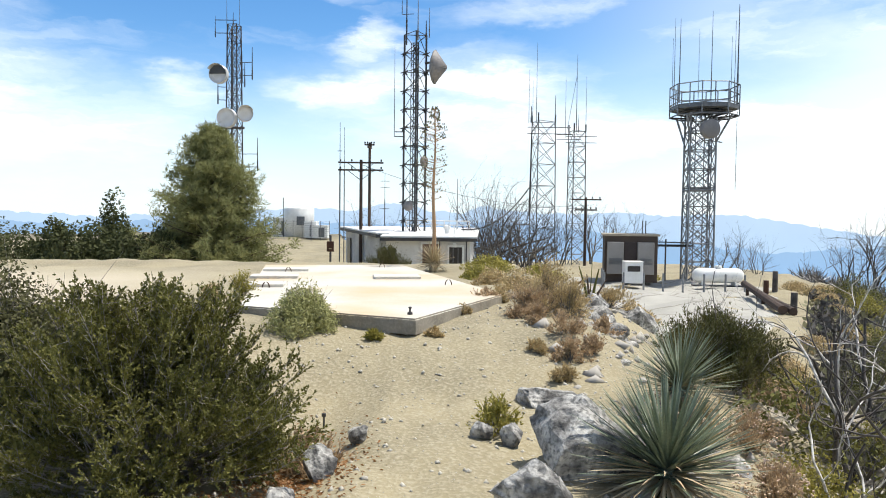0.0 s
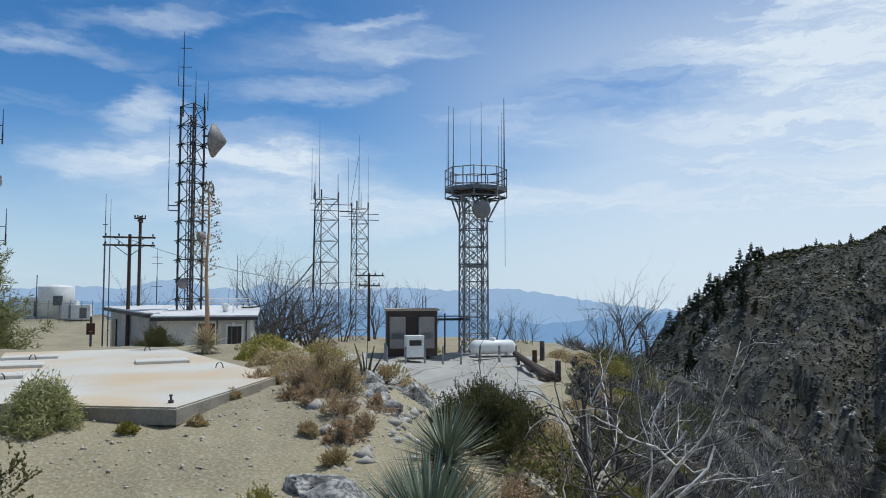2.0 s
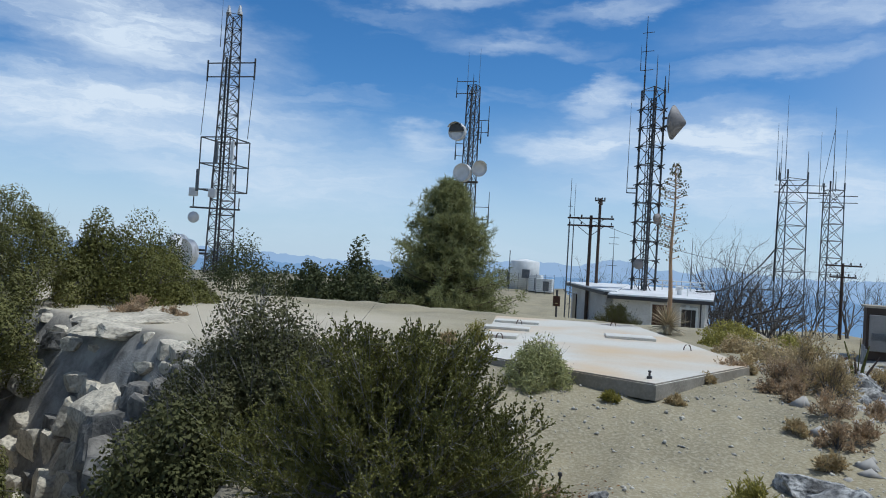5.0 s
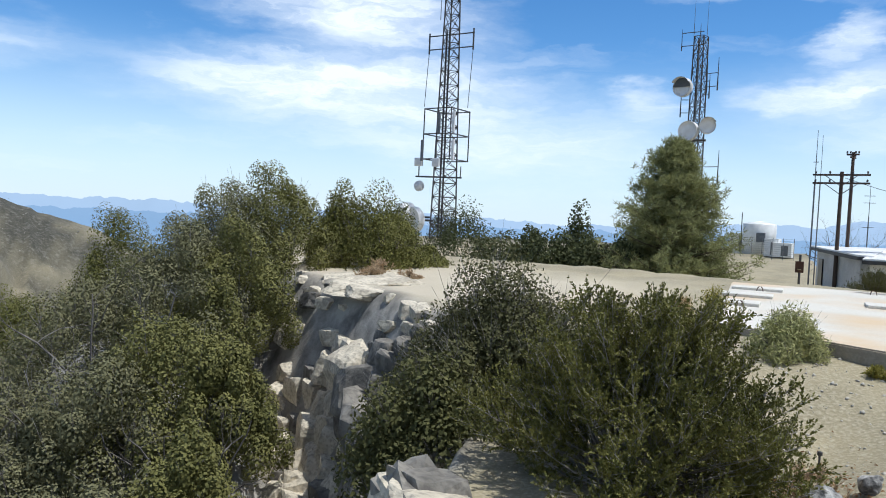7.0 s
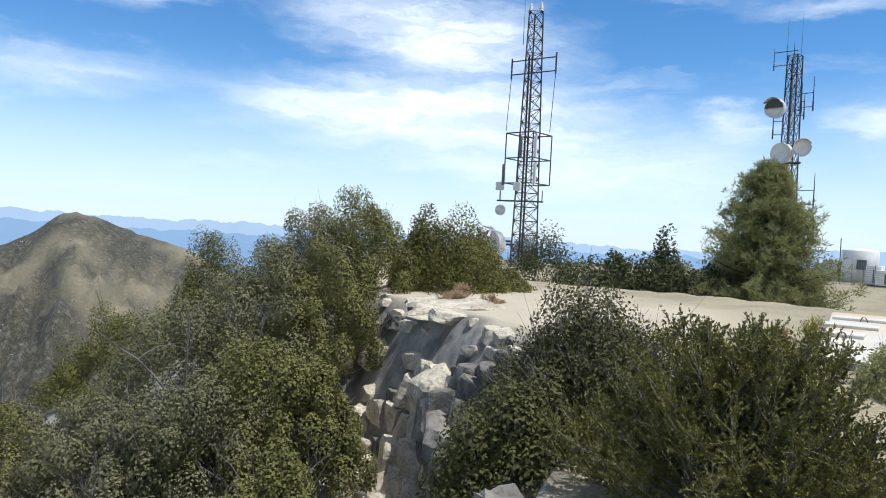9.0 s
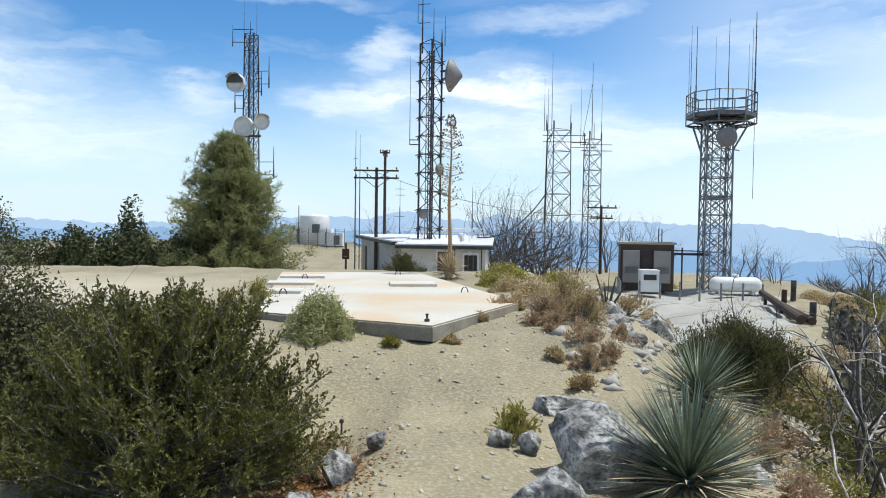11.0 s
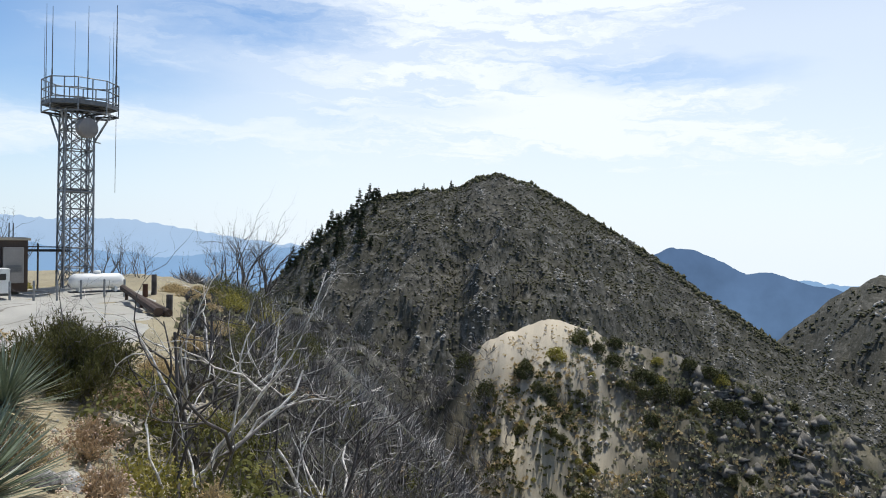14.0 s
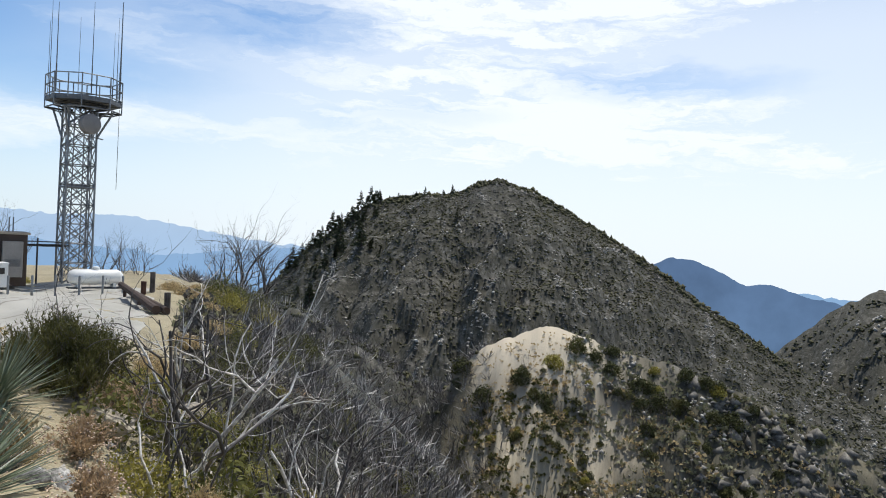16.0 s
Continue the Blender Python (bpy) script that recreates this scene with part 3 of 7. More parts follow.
def ground_material():
    m = material("soil", (0.335, 0.285, 0.175), (0.235, 0.203, 0.127), 0.95, 0, 0.7, 30, 0.6, c3=(0.46, 0.41, 0.30), c3_amount=0.6)
    nt = m.node_tree
    ln = nt.links.new
    b = nt.nodes["Principled BSDF"]
    soil = b.inputs["Base Color"].links[0].from_socket
    tc = nt.nodes.new("ShaderNodeTexCoord")
    att = nt.nodes.new("ShaderNodeAttribute")
    att.attribute_name = "cover"
    sep = nt.nodes.new("ShaderNodeSeparateColor")
    ln(att.outputs["Color"], sep.inputs["Color"])

    def noisy(scale, lo, hi, a, c):
        n, r, x = nt.nodes.new("ShaderNodeTexNoise"), nt.nodes.new("ShaderNodeMapRange"), nt.nodes.new("ShaderNodeMix")
        x.data_type = "RGBA"
        n.inputs["Scale"].default_value, n.inputs["Detail"].default_value, n.inputs["Roughness"].default_value = scale, 8, 0.65
        r.inputs["From Min"].default_value, r.inputs["From Max"].default_value = lo, hi
        x.inputs[6].default_value, x.inputs[7].default_value = (*a, 1), (*c, 1)
        ln(tc.outputs["Object"], n.inputs["Vector"])
        ln(n.outputs["Fac"], r.inputs["Value"])
        ln(r.outputs["Result"], x.inputs[0])
        return x

    scrub = noisy(0.45, 0.40, 0.66, (0.030, 0.028, 0.021), (0.105, 0.096, 0.079))
    green = noisy(0.09, 0.46, 0.62, (0.028, 0.030, 0.015), (0.072, 0.068, 0.043))
    rocky = noisy(1.2, 0.40, 0.60, (0.13, 0.122, 0.108), (0.38, 0.355, 0.31))
    mg = nt.nodes.new("ShaderNodeMix")
    mg.data_type = "RGBA"
    mg.inputs[0].default_value = 0.4
    ln(scrub.outputs[2], mg.inputs[6])
    ln(green.outputs[2], mg.inputs[7])
    speck, sr, sm = nt.nodes.new("ShaderNodeTexNoise"), nt.nodes.new("ShaderNodeMapRange"), nt.nodes.new("ShaderNodeMix")
    sm.data_type = "RGBA"
    speck.inputs["Scale"].default_value, speck.inputs["Detail"].default_value, speck.inputs["Roughness"].default_value = 0.16, 10, 0.72
    sr.inputs["From Min"].default_value, sr.inputs["From Max"].default_value, sr.inputs["To Max"].default_value = 0.50, 0.62, 0.95
    ln(tc.outputs["Object"], speck.inputs["Vector"])
    ln(speck.outputs["Fac"], sr.inputs["Value"])
    fade = nt.nodes.new("ShaderNodeMath")
    fade.operation = "MULTIPLY"
    ln(sr.outputs["Result"], fade.inputs[0])
    ln(sep.outputs["Blue"], fade.inputs[1])
    ln(fade.outputs[0], sm.inputs[0])
    ln(mg.outputs[2], sm.inputs[6])
    ln(rocky.outputs[2], sm.inputs[7])
    pale = nt.nodes.new("ShaderNodeMix")
    pale.data_type = "RGBA"
    pale.inputs[7].default_value = (0.53, 0.465, 0.355, 1)
    ln(att.outputs["Alpha"], pale.inputs[0])
    ln(soil, pale.inputs[6])
    last = pale.outputs[2]
    for channel, colour in (("Red", sm.outputs[2]), ("Green", rocky.outputs[2])):
        x = nt.nodes.new("ShaderNodeMix")
        x.data_type = "RGBA"
        ln(sep.outputs[channel], x.inputs[0])
        ln(last, x.inputs[6])
        ln(colour, x.inputs[7])
        last = x.outputs[2]
    ln(last, b.inputs["Base Color"])
    return m


ground_sheet()


def lot_sheet():
    xs, ys = np.arange(2.5, 17.5, 0.14), np.arange(15.5, 39.5, 0.2)
    X, Y = np.meshgrid(xs, ys, indexing="ij")
    Z = terrain(X, Y) + 0.03 - 0.25 * (1 - ss(0.2, 0.6, lot_mask(X, Y)))
    n, k = X.shape
    i, j = np.meshgrid(np.arange(n - 1), np.arange(k - 1), indexing="ij")
    f = np.stack([i * k + j, (i + 1) * k + j, (i + 1) * k + j + 1, i * k + j + 1], -1).reshape(-1, 4)
    m = material("old_asphalt", (0.42, 0.405, 0.36), (0.34, 0.33, 0.29), 0.95, 0, 0.6, 25, 0.2, c3=(0.48, 0.455, 0.40), c3_amount=0.5)
    nt = m.node_tree
    b = nt.nodes["Principled BSDF"]
    src = b.inputs["Base Color"].links[0].from_socket
    tc, vo, mr, mx = nt.nodes.new("ShaderNodeTexCoord"), nt.nodes.new("ShaderNodeTexVoronoi"), nt.nodes.new("ShaderNodeMapRange"), nt.nodes.new("ShaderNodeMix")
    nz, ad = nt.nodes.new("ShaderNodeTexNoise"), nt.nodes.new("ShaderNodeMixRGB")
    nz.inputs["Scale"].default_value, ad.inputs[0].default_value = 1.2, 0.35
    vo.feature = "DISTANCE_TO_EDGE"
    vo.inputs["Scale"].default_value = 0.42
    mr.inputs["From Min"].default_value, mr.inputs["From Max"].default_value = 0.004, 0.016
    mx.data_type = "RGBA"
    mx.inputs[6].default_value = (0.23, 0.21, 0.18, 1)
    nt.links.new(tc.outputs["Object"], nz.inputs["Vector"])
    nt.links.new(tc.outputs["Object"], ad.inputs[1])
    nt.links.new(nz.outputs["Color"], ad.inputs[2])
    nt.links.new(ad.outputs[0], vo.inputs["Vector"])
    nt.links.new(vo.outputs["Distance"], mr.inputs["Value"])
    nt.links.new(mr.outputs["Result"], mx.inputs[0])
    nt.links.new(src, mx.inputs[7])
    nt.links.new(mx.outputs[2], b.inputs["Base Color"])
    me = mesh_from("road", np.stack([X, Y, Z], -1).reshape(-1, 3), f, m, True)
    return tagged(new("road", me), "cracked pale asphalt yard with sandy edges", "asphalt yard", kind="structure")


lot_sheet()


def backdrop_strip(name, table, R, bottom, top_col, low_col, label, wob, folds=0.05):
    az = np.arange(table[0][0], table[-1][0], 0.15)
    el = crest(az, table) + wob * (fbm(az * 0.8 + R, az * 0 + 1.5, 5) + 0.4 * fbm(az * 3.1, az * 0 + R, 3))
    X, Y = R * np.sin(np.radians(az)), R * np.cos(np.radians(az))
    top = 1.65 + R * np.tan(np.radians(el))
    rows = [np.stack([X, Y, top * (1 - u) + bottom * u], -1) for u in (0, 0.1, 0.25, 0.5, 1.0)]
    v = np.concatenate(rows)
    n = len(az)
    f = np.concatenate([np.stack([np.arange(n - 1) + k * n, np.arange(1, n) + k * n, np.arange(1, n) + (k + 1) * n, np.arange(n - 1) + (k + 1) * n], -1) for k in range(4)])
    # glowing strip: aerial haze is painted as a blue gradient over its height
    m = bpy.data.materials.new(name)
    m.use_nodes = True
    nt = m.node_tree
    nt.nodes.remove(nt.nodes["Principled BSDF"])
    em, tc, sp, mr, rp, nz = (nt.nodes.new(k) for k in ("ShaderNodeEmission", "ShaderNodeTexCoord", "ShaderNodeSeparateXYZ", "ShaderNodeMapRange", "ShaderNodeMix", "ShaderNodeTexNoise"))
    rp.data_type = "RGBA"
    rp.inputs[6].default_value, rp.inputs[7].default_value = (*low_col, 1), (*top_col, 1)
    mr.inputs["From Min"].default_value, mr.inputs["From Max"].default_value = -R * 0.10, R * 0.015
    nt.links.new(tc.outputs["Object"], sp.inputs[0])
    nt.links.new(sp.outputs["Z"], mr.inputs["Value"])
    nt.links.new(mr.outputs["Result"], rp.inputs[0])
    # faint noise lightens and darkens the glow, for wooded folds in the slopes
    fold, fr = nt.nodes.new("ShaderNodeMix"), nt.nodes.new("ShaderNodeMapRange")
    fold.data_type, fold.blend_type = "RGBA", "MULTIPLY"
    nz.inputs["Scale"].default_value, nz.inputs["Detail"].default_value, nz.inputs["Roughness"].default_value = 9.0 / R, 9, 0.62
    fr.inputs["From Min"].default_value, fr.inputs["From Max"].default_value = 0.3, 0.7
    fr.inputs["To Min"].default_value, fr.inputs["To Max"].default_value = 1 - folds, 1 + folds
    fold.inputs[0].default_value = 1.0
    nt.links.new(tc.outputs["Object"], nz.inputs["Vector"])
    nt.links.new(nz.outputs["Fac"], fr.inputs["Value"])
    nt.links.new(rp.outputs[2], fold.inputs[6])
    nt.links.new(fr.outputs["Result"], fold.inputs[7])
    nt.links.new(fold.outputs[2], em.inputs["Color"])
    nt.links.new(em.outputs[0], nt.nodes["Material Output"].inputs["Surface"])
    return tagged(new("backdrop", mesh_from("backdrop", v, f, m)), label, "distant mountains", kind="structure")


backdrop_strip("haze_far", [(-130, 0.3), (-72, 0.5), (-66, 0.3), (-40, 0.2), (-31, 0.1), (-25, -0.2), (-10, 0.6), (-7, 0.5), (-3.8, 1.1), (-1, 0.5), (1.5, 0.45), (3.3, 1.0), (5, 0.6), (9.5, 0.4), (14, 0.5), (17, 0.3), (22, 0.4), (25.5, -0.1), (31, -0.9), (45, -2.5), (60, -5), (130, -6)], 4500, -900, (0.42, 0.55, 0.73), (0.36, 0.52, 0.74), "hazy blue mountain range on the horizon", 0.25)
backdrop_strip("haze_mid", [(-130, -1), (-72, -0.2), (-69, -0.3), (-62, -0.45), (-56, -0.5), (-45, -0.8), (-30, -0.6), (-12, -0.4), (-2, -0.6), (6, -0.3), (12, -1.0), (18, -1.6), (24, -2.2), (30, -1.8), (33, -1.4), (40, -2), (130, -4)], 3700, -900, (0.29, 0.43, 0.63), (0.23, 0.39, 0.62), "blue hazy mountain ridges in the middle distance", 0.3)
backdrop_strip("haze_near", [(56, -4.2), (60, -1.8), (61.5, -1.2), (63.0, -0.6), (64.5, -0.75), (66, -1.35), (68.2, -2.4), (69.7, -2.2), (72, -2.85), (74.5, -3.35), (80, -4.7), (90, -6)], 2600, -700, (0.085, 0.14, 0.25), (0.12, 0.20, 0.34), "dark hazy blue mountain ridge across the valley", 0.16, 0.22)


# ---- concrete pad ----
def pad():
    top = [(-0.29, 8.0), (0.92, 10.75), (-0.95, 17.1), (-4.06, 16.6), (-2.53, 9.0)]
    root = thing("concrete_pad", (-1.4, 12, 0.35), "pale concrete pad with orange rust stains on the gravel", "concrete pad")
    n = len(top)
    bm = bmesh.new()
    lo = [bm.verts.new((x + 1.4, y - 12, 0.0)) for x, y in top]
    hi = [bm.verts.new((x + 1.4, y - 12, 0.18)) for x, y in top]
    bm.faces.new(hi)
    bm.faces.new(lo[::-1])
    for k in range(n):
        bm.faces.new((lo[k], lo[(k + 1) % n], hi[(k + 1) % n], hi[k]))
    bmesh.ops.bevel(bm, geom=[e for e in bm.edges if all(v in hi for v in e.verts)] , offset=0.018, segments=2, affect="EDGES")
    me = bpy.data.meshes.new("slab")
    bm.to_mesh(me)
    bm.free()
    m = material("pad_concrete", (0.62, 0.59, 0.52), (0.55, 0.52, 0.45), 0.92, 0, 0.5, 30, 0.1, c3=(0.44, 0.40, 0.33), c3_amount=0.3)
    nt = m.node_tree
    b = nt.nodes["Principled BSDF"]
    src = b.inputs["Base Color"].links[0].from_socket
    tc, mp, nz, mr, mx = (nt.nodes.new(k) for k in ("ShaderNodeTexCoord", "ShaderNodeMapping", "ShaderNodeTexNoise", "ShaderNodeMapRange", "ShaderNodeMix"))
    mx.data_type = "RGBA"
    mx.inputs[7].default_value = (0.60, 0.40, 0.19, 1)
    mp.inputs["Scale"].default_value = (0.5, 0.55, 1)
    nz.inputs["Scale"].default_value, nz.inputs["Detail"].default_value = 1.0, 5
    mr.inputs["From Min"].default_value, mr.inputs["From Max"].default_value = 0.46, 0.8
    nt.links.new(tc.outputs["Object"], mp.inputs[0])
    nt.links.new(mp.outputs[0], nz.inputs["Vector"])
    nt.links.new(nz.outputs["Fac"], mr.inputs["Value"])
    nt.links.new(mr.outputs["Result"], mx.inputs[0])
    nt.links.new(src, mx.inputs[6])
    nt.links.new(mx.outputs[2], b.inputs["Base Color"])
    me.materials.append(m)
    # weathered side concrete, darkened further with the shade of the pad's sides
    me.materials.append(material("pad_edge_shaded", (0.30, 0.27, 0.22), (0.20, 0.18, 0.145), 0.95, 0, 3, 30, 0.3, c3=(0.40, 0.37, 0.31), c3_amount=0.4))
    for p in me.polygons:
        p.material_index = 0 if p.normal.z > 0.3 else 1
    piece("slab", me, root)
    for k, (x, y, w, d, rz) in enumerate(((-2.9, 11.6, 0.75, 0.55, 8), (-3.05, 13.2, 0.85, 0.5, 8), (-3.2, 14.9, 0.9, 0.5, 8), (-0.85, 13.4, 0.85, 0.6, 8))):
        bevel_box("hatch_cover", (w, d, 0.05), concrete, root, (x + 1.4, y - 12, 0.205), 0.01, "raised concrete hatch cover", rz)
    for x, y in ((-2.75, 11.3), (0.1, 12.1), (-3.1, 14.6), (-1.35, 16.2)):
        a = np.linspace(0, np.pi, 9)
        pts = [(x + 1.4 + 0.055 * math.cos(k), y - 12, 0.18 + 0.09 * math.sin(k)) for k in a]
        v, f = pipe(pts, 0.009)
        part("lifting_loop", v, f, rust, root, "rusty steel lifting loop")
    v, f = lathe([(0.03, 0.18), (0.03, 0.21), (0.012, 0.215), (0.012, 0.25), (0.02, 0.255), (0.02, 0.27)], 8)
    o = part("anchor_bolt", v, f, dark_steel, root, "dark steel anchor bolt")
    o.location = (-0.37 + 1.4, 8.35 - 12, 0)


pad()


# ---- towers ----
def lattice(root, n, h, wb, wt_, panels, leg_r, br_r, mat, rot=0.0, style="x", z0=0.0, fine=False):
    """Legs and face bracing of a lattice tower; each leg and each face is a part."""
    def corner(k, z):
        u = (z - z0) / h
        w = wb * (1 - u) + wt_ * u
        a = radians(rot) + 2 * math.pi * k / n
        rad = w / (2 * math.sin(math.pi / n))
        return np.array((rad * math.cos(a), rad * math.sin(a), z))
    zs = np.linspace(z0, z0 + h, panels + 1)
    for k in range(n):
        v, f = tubes([(*corner(k, z0), *corner(k, z0 + h), leg_r, leg_r)], 7)
        part("leg", v, f, mat, root)
    for k in range(n):
        segs = []
        l = (k + 1) % n
        for i in range(panels):
            a0, a1, b0, b1 = corner(k, zs[i]), corner(k, zs[i + 1]), corner(l, zs[i]), corner(l, zs[i + 1])
            segs.append((*a1, *b1, br_r, br_r))
            if style == "x":
                segs += [(*a0, *b1, br_r, br_r), (*b0, *a1, br_r, br_r)]
            elif style == "k":
                mid = (a1 + b1) / 2
                segs += [(*a0, *mid, br_r, br_r), (*b0, *mid, br_r, br_r)]
            else:
                segs.append((*(a0 if i % 2 else b0), *(b1 if i % 2 else a1), br_r, br_r))
        if fine:
            v, f = tubes(segs, 4, False)
            tagged(part("fine_bracing", v, f, mat, root), kind="stuff")
        else:
            for s in segs:
                v, f = tubes([s], 4)
                part("brace", v, f, mat, root)
    return corner


def whip(root, p, length, r=0.02, mat=None, name="whip_antenna"):
    v, f = tubes([(*p, p[0], p[1], p[2] + 0.3 * length, r, r), (p[0], p[1], p[2] + 0.3 * length, p[0], p[1], p[2] + length, r * 0.8, r * 0.35)], 5)
    return part(name, v, f, mat or grey_steel, root)


def arm(root, p, q, r=0.03, mat=None, name="bracket_arm"):
    v, f = tubes([(*p, *q, r, r)], 6)
    return part(name, v, f, mat or grey_steel, root)


def drum_dish(root, p, rad, depth, az, mat):
    """Shrouded microwave dish at p facing azimuth az (0 faces -y)."""
    v, f = lathe([(0.25 * rad, -depth * 0.8), (0.7 * rad, -depth * 0.55), (rad, -depth * 0.35), (rad, depth * 0.45), (0.97 * rad, depth * 0.45), (0.96 * rad, depth * 0.25), (0.5 * rad, depth * 0.24), (0.02, depth * 0.23)], 28, "y")
    o = part("dish", v, f, mat, root, "round microwave dish", True)
    o.matrix_basis = pose(*p, 0, 0, az)
    return o


def tower_right():
    base = (13.04, 37.3, -1.4)
    root = thing("platform_tower", base, "galvanised lattice tower with a railed octagonal platform and whip antennas", "radio tower")
    H = 8.5
    corner = lattice(root, 4, H, 1.30, 1.24, 9, 0.05, 0.026, galv, 40, "x")
    lattice(root, 4, H, 0.85, 0.85, 9, 0.03, 0.018, galv, 50, "x", fine=True)
    for z in (4.6,):
        for k in range(4):
            arm(root, corner(k, z), corner((k + 1) % 4, z), 0.05, galv, "ring_beam")
    # octagonal deck
    zd = 8.45
    octo = [(0.16 + 1.68 * math.cos(radians(22.5 + 45 * k)), 1.68 * math.sin(radians(22.5 + 45 * k))) for k in range(8)]
    bm = bmesh.new()
    lo, hi = [bm.verts.new((x, y, zd + 0.2)) for x, y in octo], [bm.verts.new((x, y, zd + 0.42)) for x, y in octo]
    bm.faces.new(hi)
    bm.faces.new(lo[::-1])
    for k in range(8):
        bm.faces.new((lo[k], lo[(k + 1) % 8], hi[(k + 1) % 8], hi[k]))
    me = bpy.data.meshes.new("deck")
    bm.to_mesh(me)
    bm.free()
    me.materials.append(grey_steel)
    piece("deck", me, root, "dark steel grating deck")
    for k in range(8):
        (x0, y0), (x1, y1) = octo[k], octo[(k + 1) % 8]
        arm(root, (x0 * 0.97, y0 * 0.97, zd + 0.22), (x0 * 0.1, y0 * 0.1, zd + 0.22), 0.05, dark_steel, "deck_joist")
        arm(root, (x0 * 0.62, y0 * 0.62, zd + 0.14), (x1 * 0.62, y1 * 0.62, zd + 0.14), 0.05, dark_steel, "ring_beam")
        for z in (zd + 0.5, zd + 0.95, zd + 1.42):
            arm(root, (x0, y0, z), (x1, y1, z), 0.028, galv, "rail")
        for u in (0, 0.5):
            arm(root, (x0 + (x1 - x0) * u, y0 + (y1 - y0) * u, zd + 0.3), (x0 + (x1 - x0) * u, y0 + (y1 - y0) * u, zd + 1.42), 0.03, galv, "rail_post")
        arm(root, (x0, y0, zd - 0.12), (x1, y1, zd - 0.12), 0.035, galv, "ring_beam")
        arm(root, (x0, y0, zd - 0.12), (x0, y0, zd + 0.3), 0.03, galv, "hanger")
        arm(root, (x0, y0, zd - 0.12), (x0 * 0.3, y0 * 0.3, zd - 0.2), 0.05, dark_steel, "deck_joist")
    for k in range(4):
        c = corner(k, 7.0)
        u = np.array((c[0], c[1])) / math.hypot(c[0], c[1])
        arm(root, c, (0.16 + 1.55 * u[0], 1.55 * u[1], zd - 0.1), 0.05, galv, "deck_strut")
        arm(root, corner(k, 7.9), (0.16 + 1.3 * u[0], 1.3 * u[1], zd - 0.1), 0.035, galv, "deck_strut")
    for x, y, ln_, r in ((-1.62, -0.75, 3.6, 0.022), (-1.42, -0.95, 3.5, 0.035), (-1.2, 0.9, 3.0, 0.018), (-0.1, -1.65, 3.7, 0.028), (0.4, 1.6, 3.7, 0.018), (1.0, -1.3, 2.6, 0.018), (1.25, -1.1, 3.4, 0.02), (1.55, -0.72, 4.3, 0.05)):
        whip(root, (x, y, zd + 0.45), ln_ + 0.6, r)
    v, f = lathe([(0.1, -0.35), (0.45, -0.15), (0.47, 0.0), (0.47, 0.22), (0.44, 0.26), (0.02, 0.27)], 28, "y")
    o = part("dish", v, f, dish_grey, root, "grey-tan drum microwave dish", True)
    o.matrix_basis = pose(-0.05, -1.4, 7.55, 0, 0, 12)
    arm(root, (-0.1, -0.6, 7.6), (-0.15, -1.1, 7.6), 0.05, galv, "dish_mount")
    arm(root, (-0.2, -1.1, 7.05), (0.75, -1.0, 6.95), 0.03, galv)
    arm(root, (1.5, -0.9, 8.5), (1.5, -0.9, 4.6), 0.012, dark_steel, "hanging_cable")


tower_right()


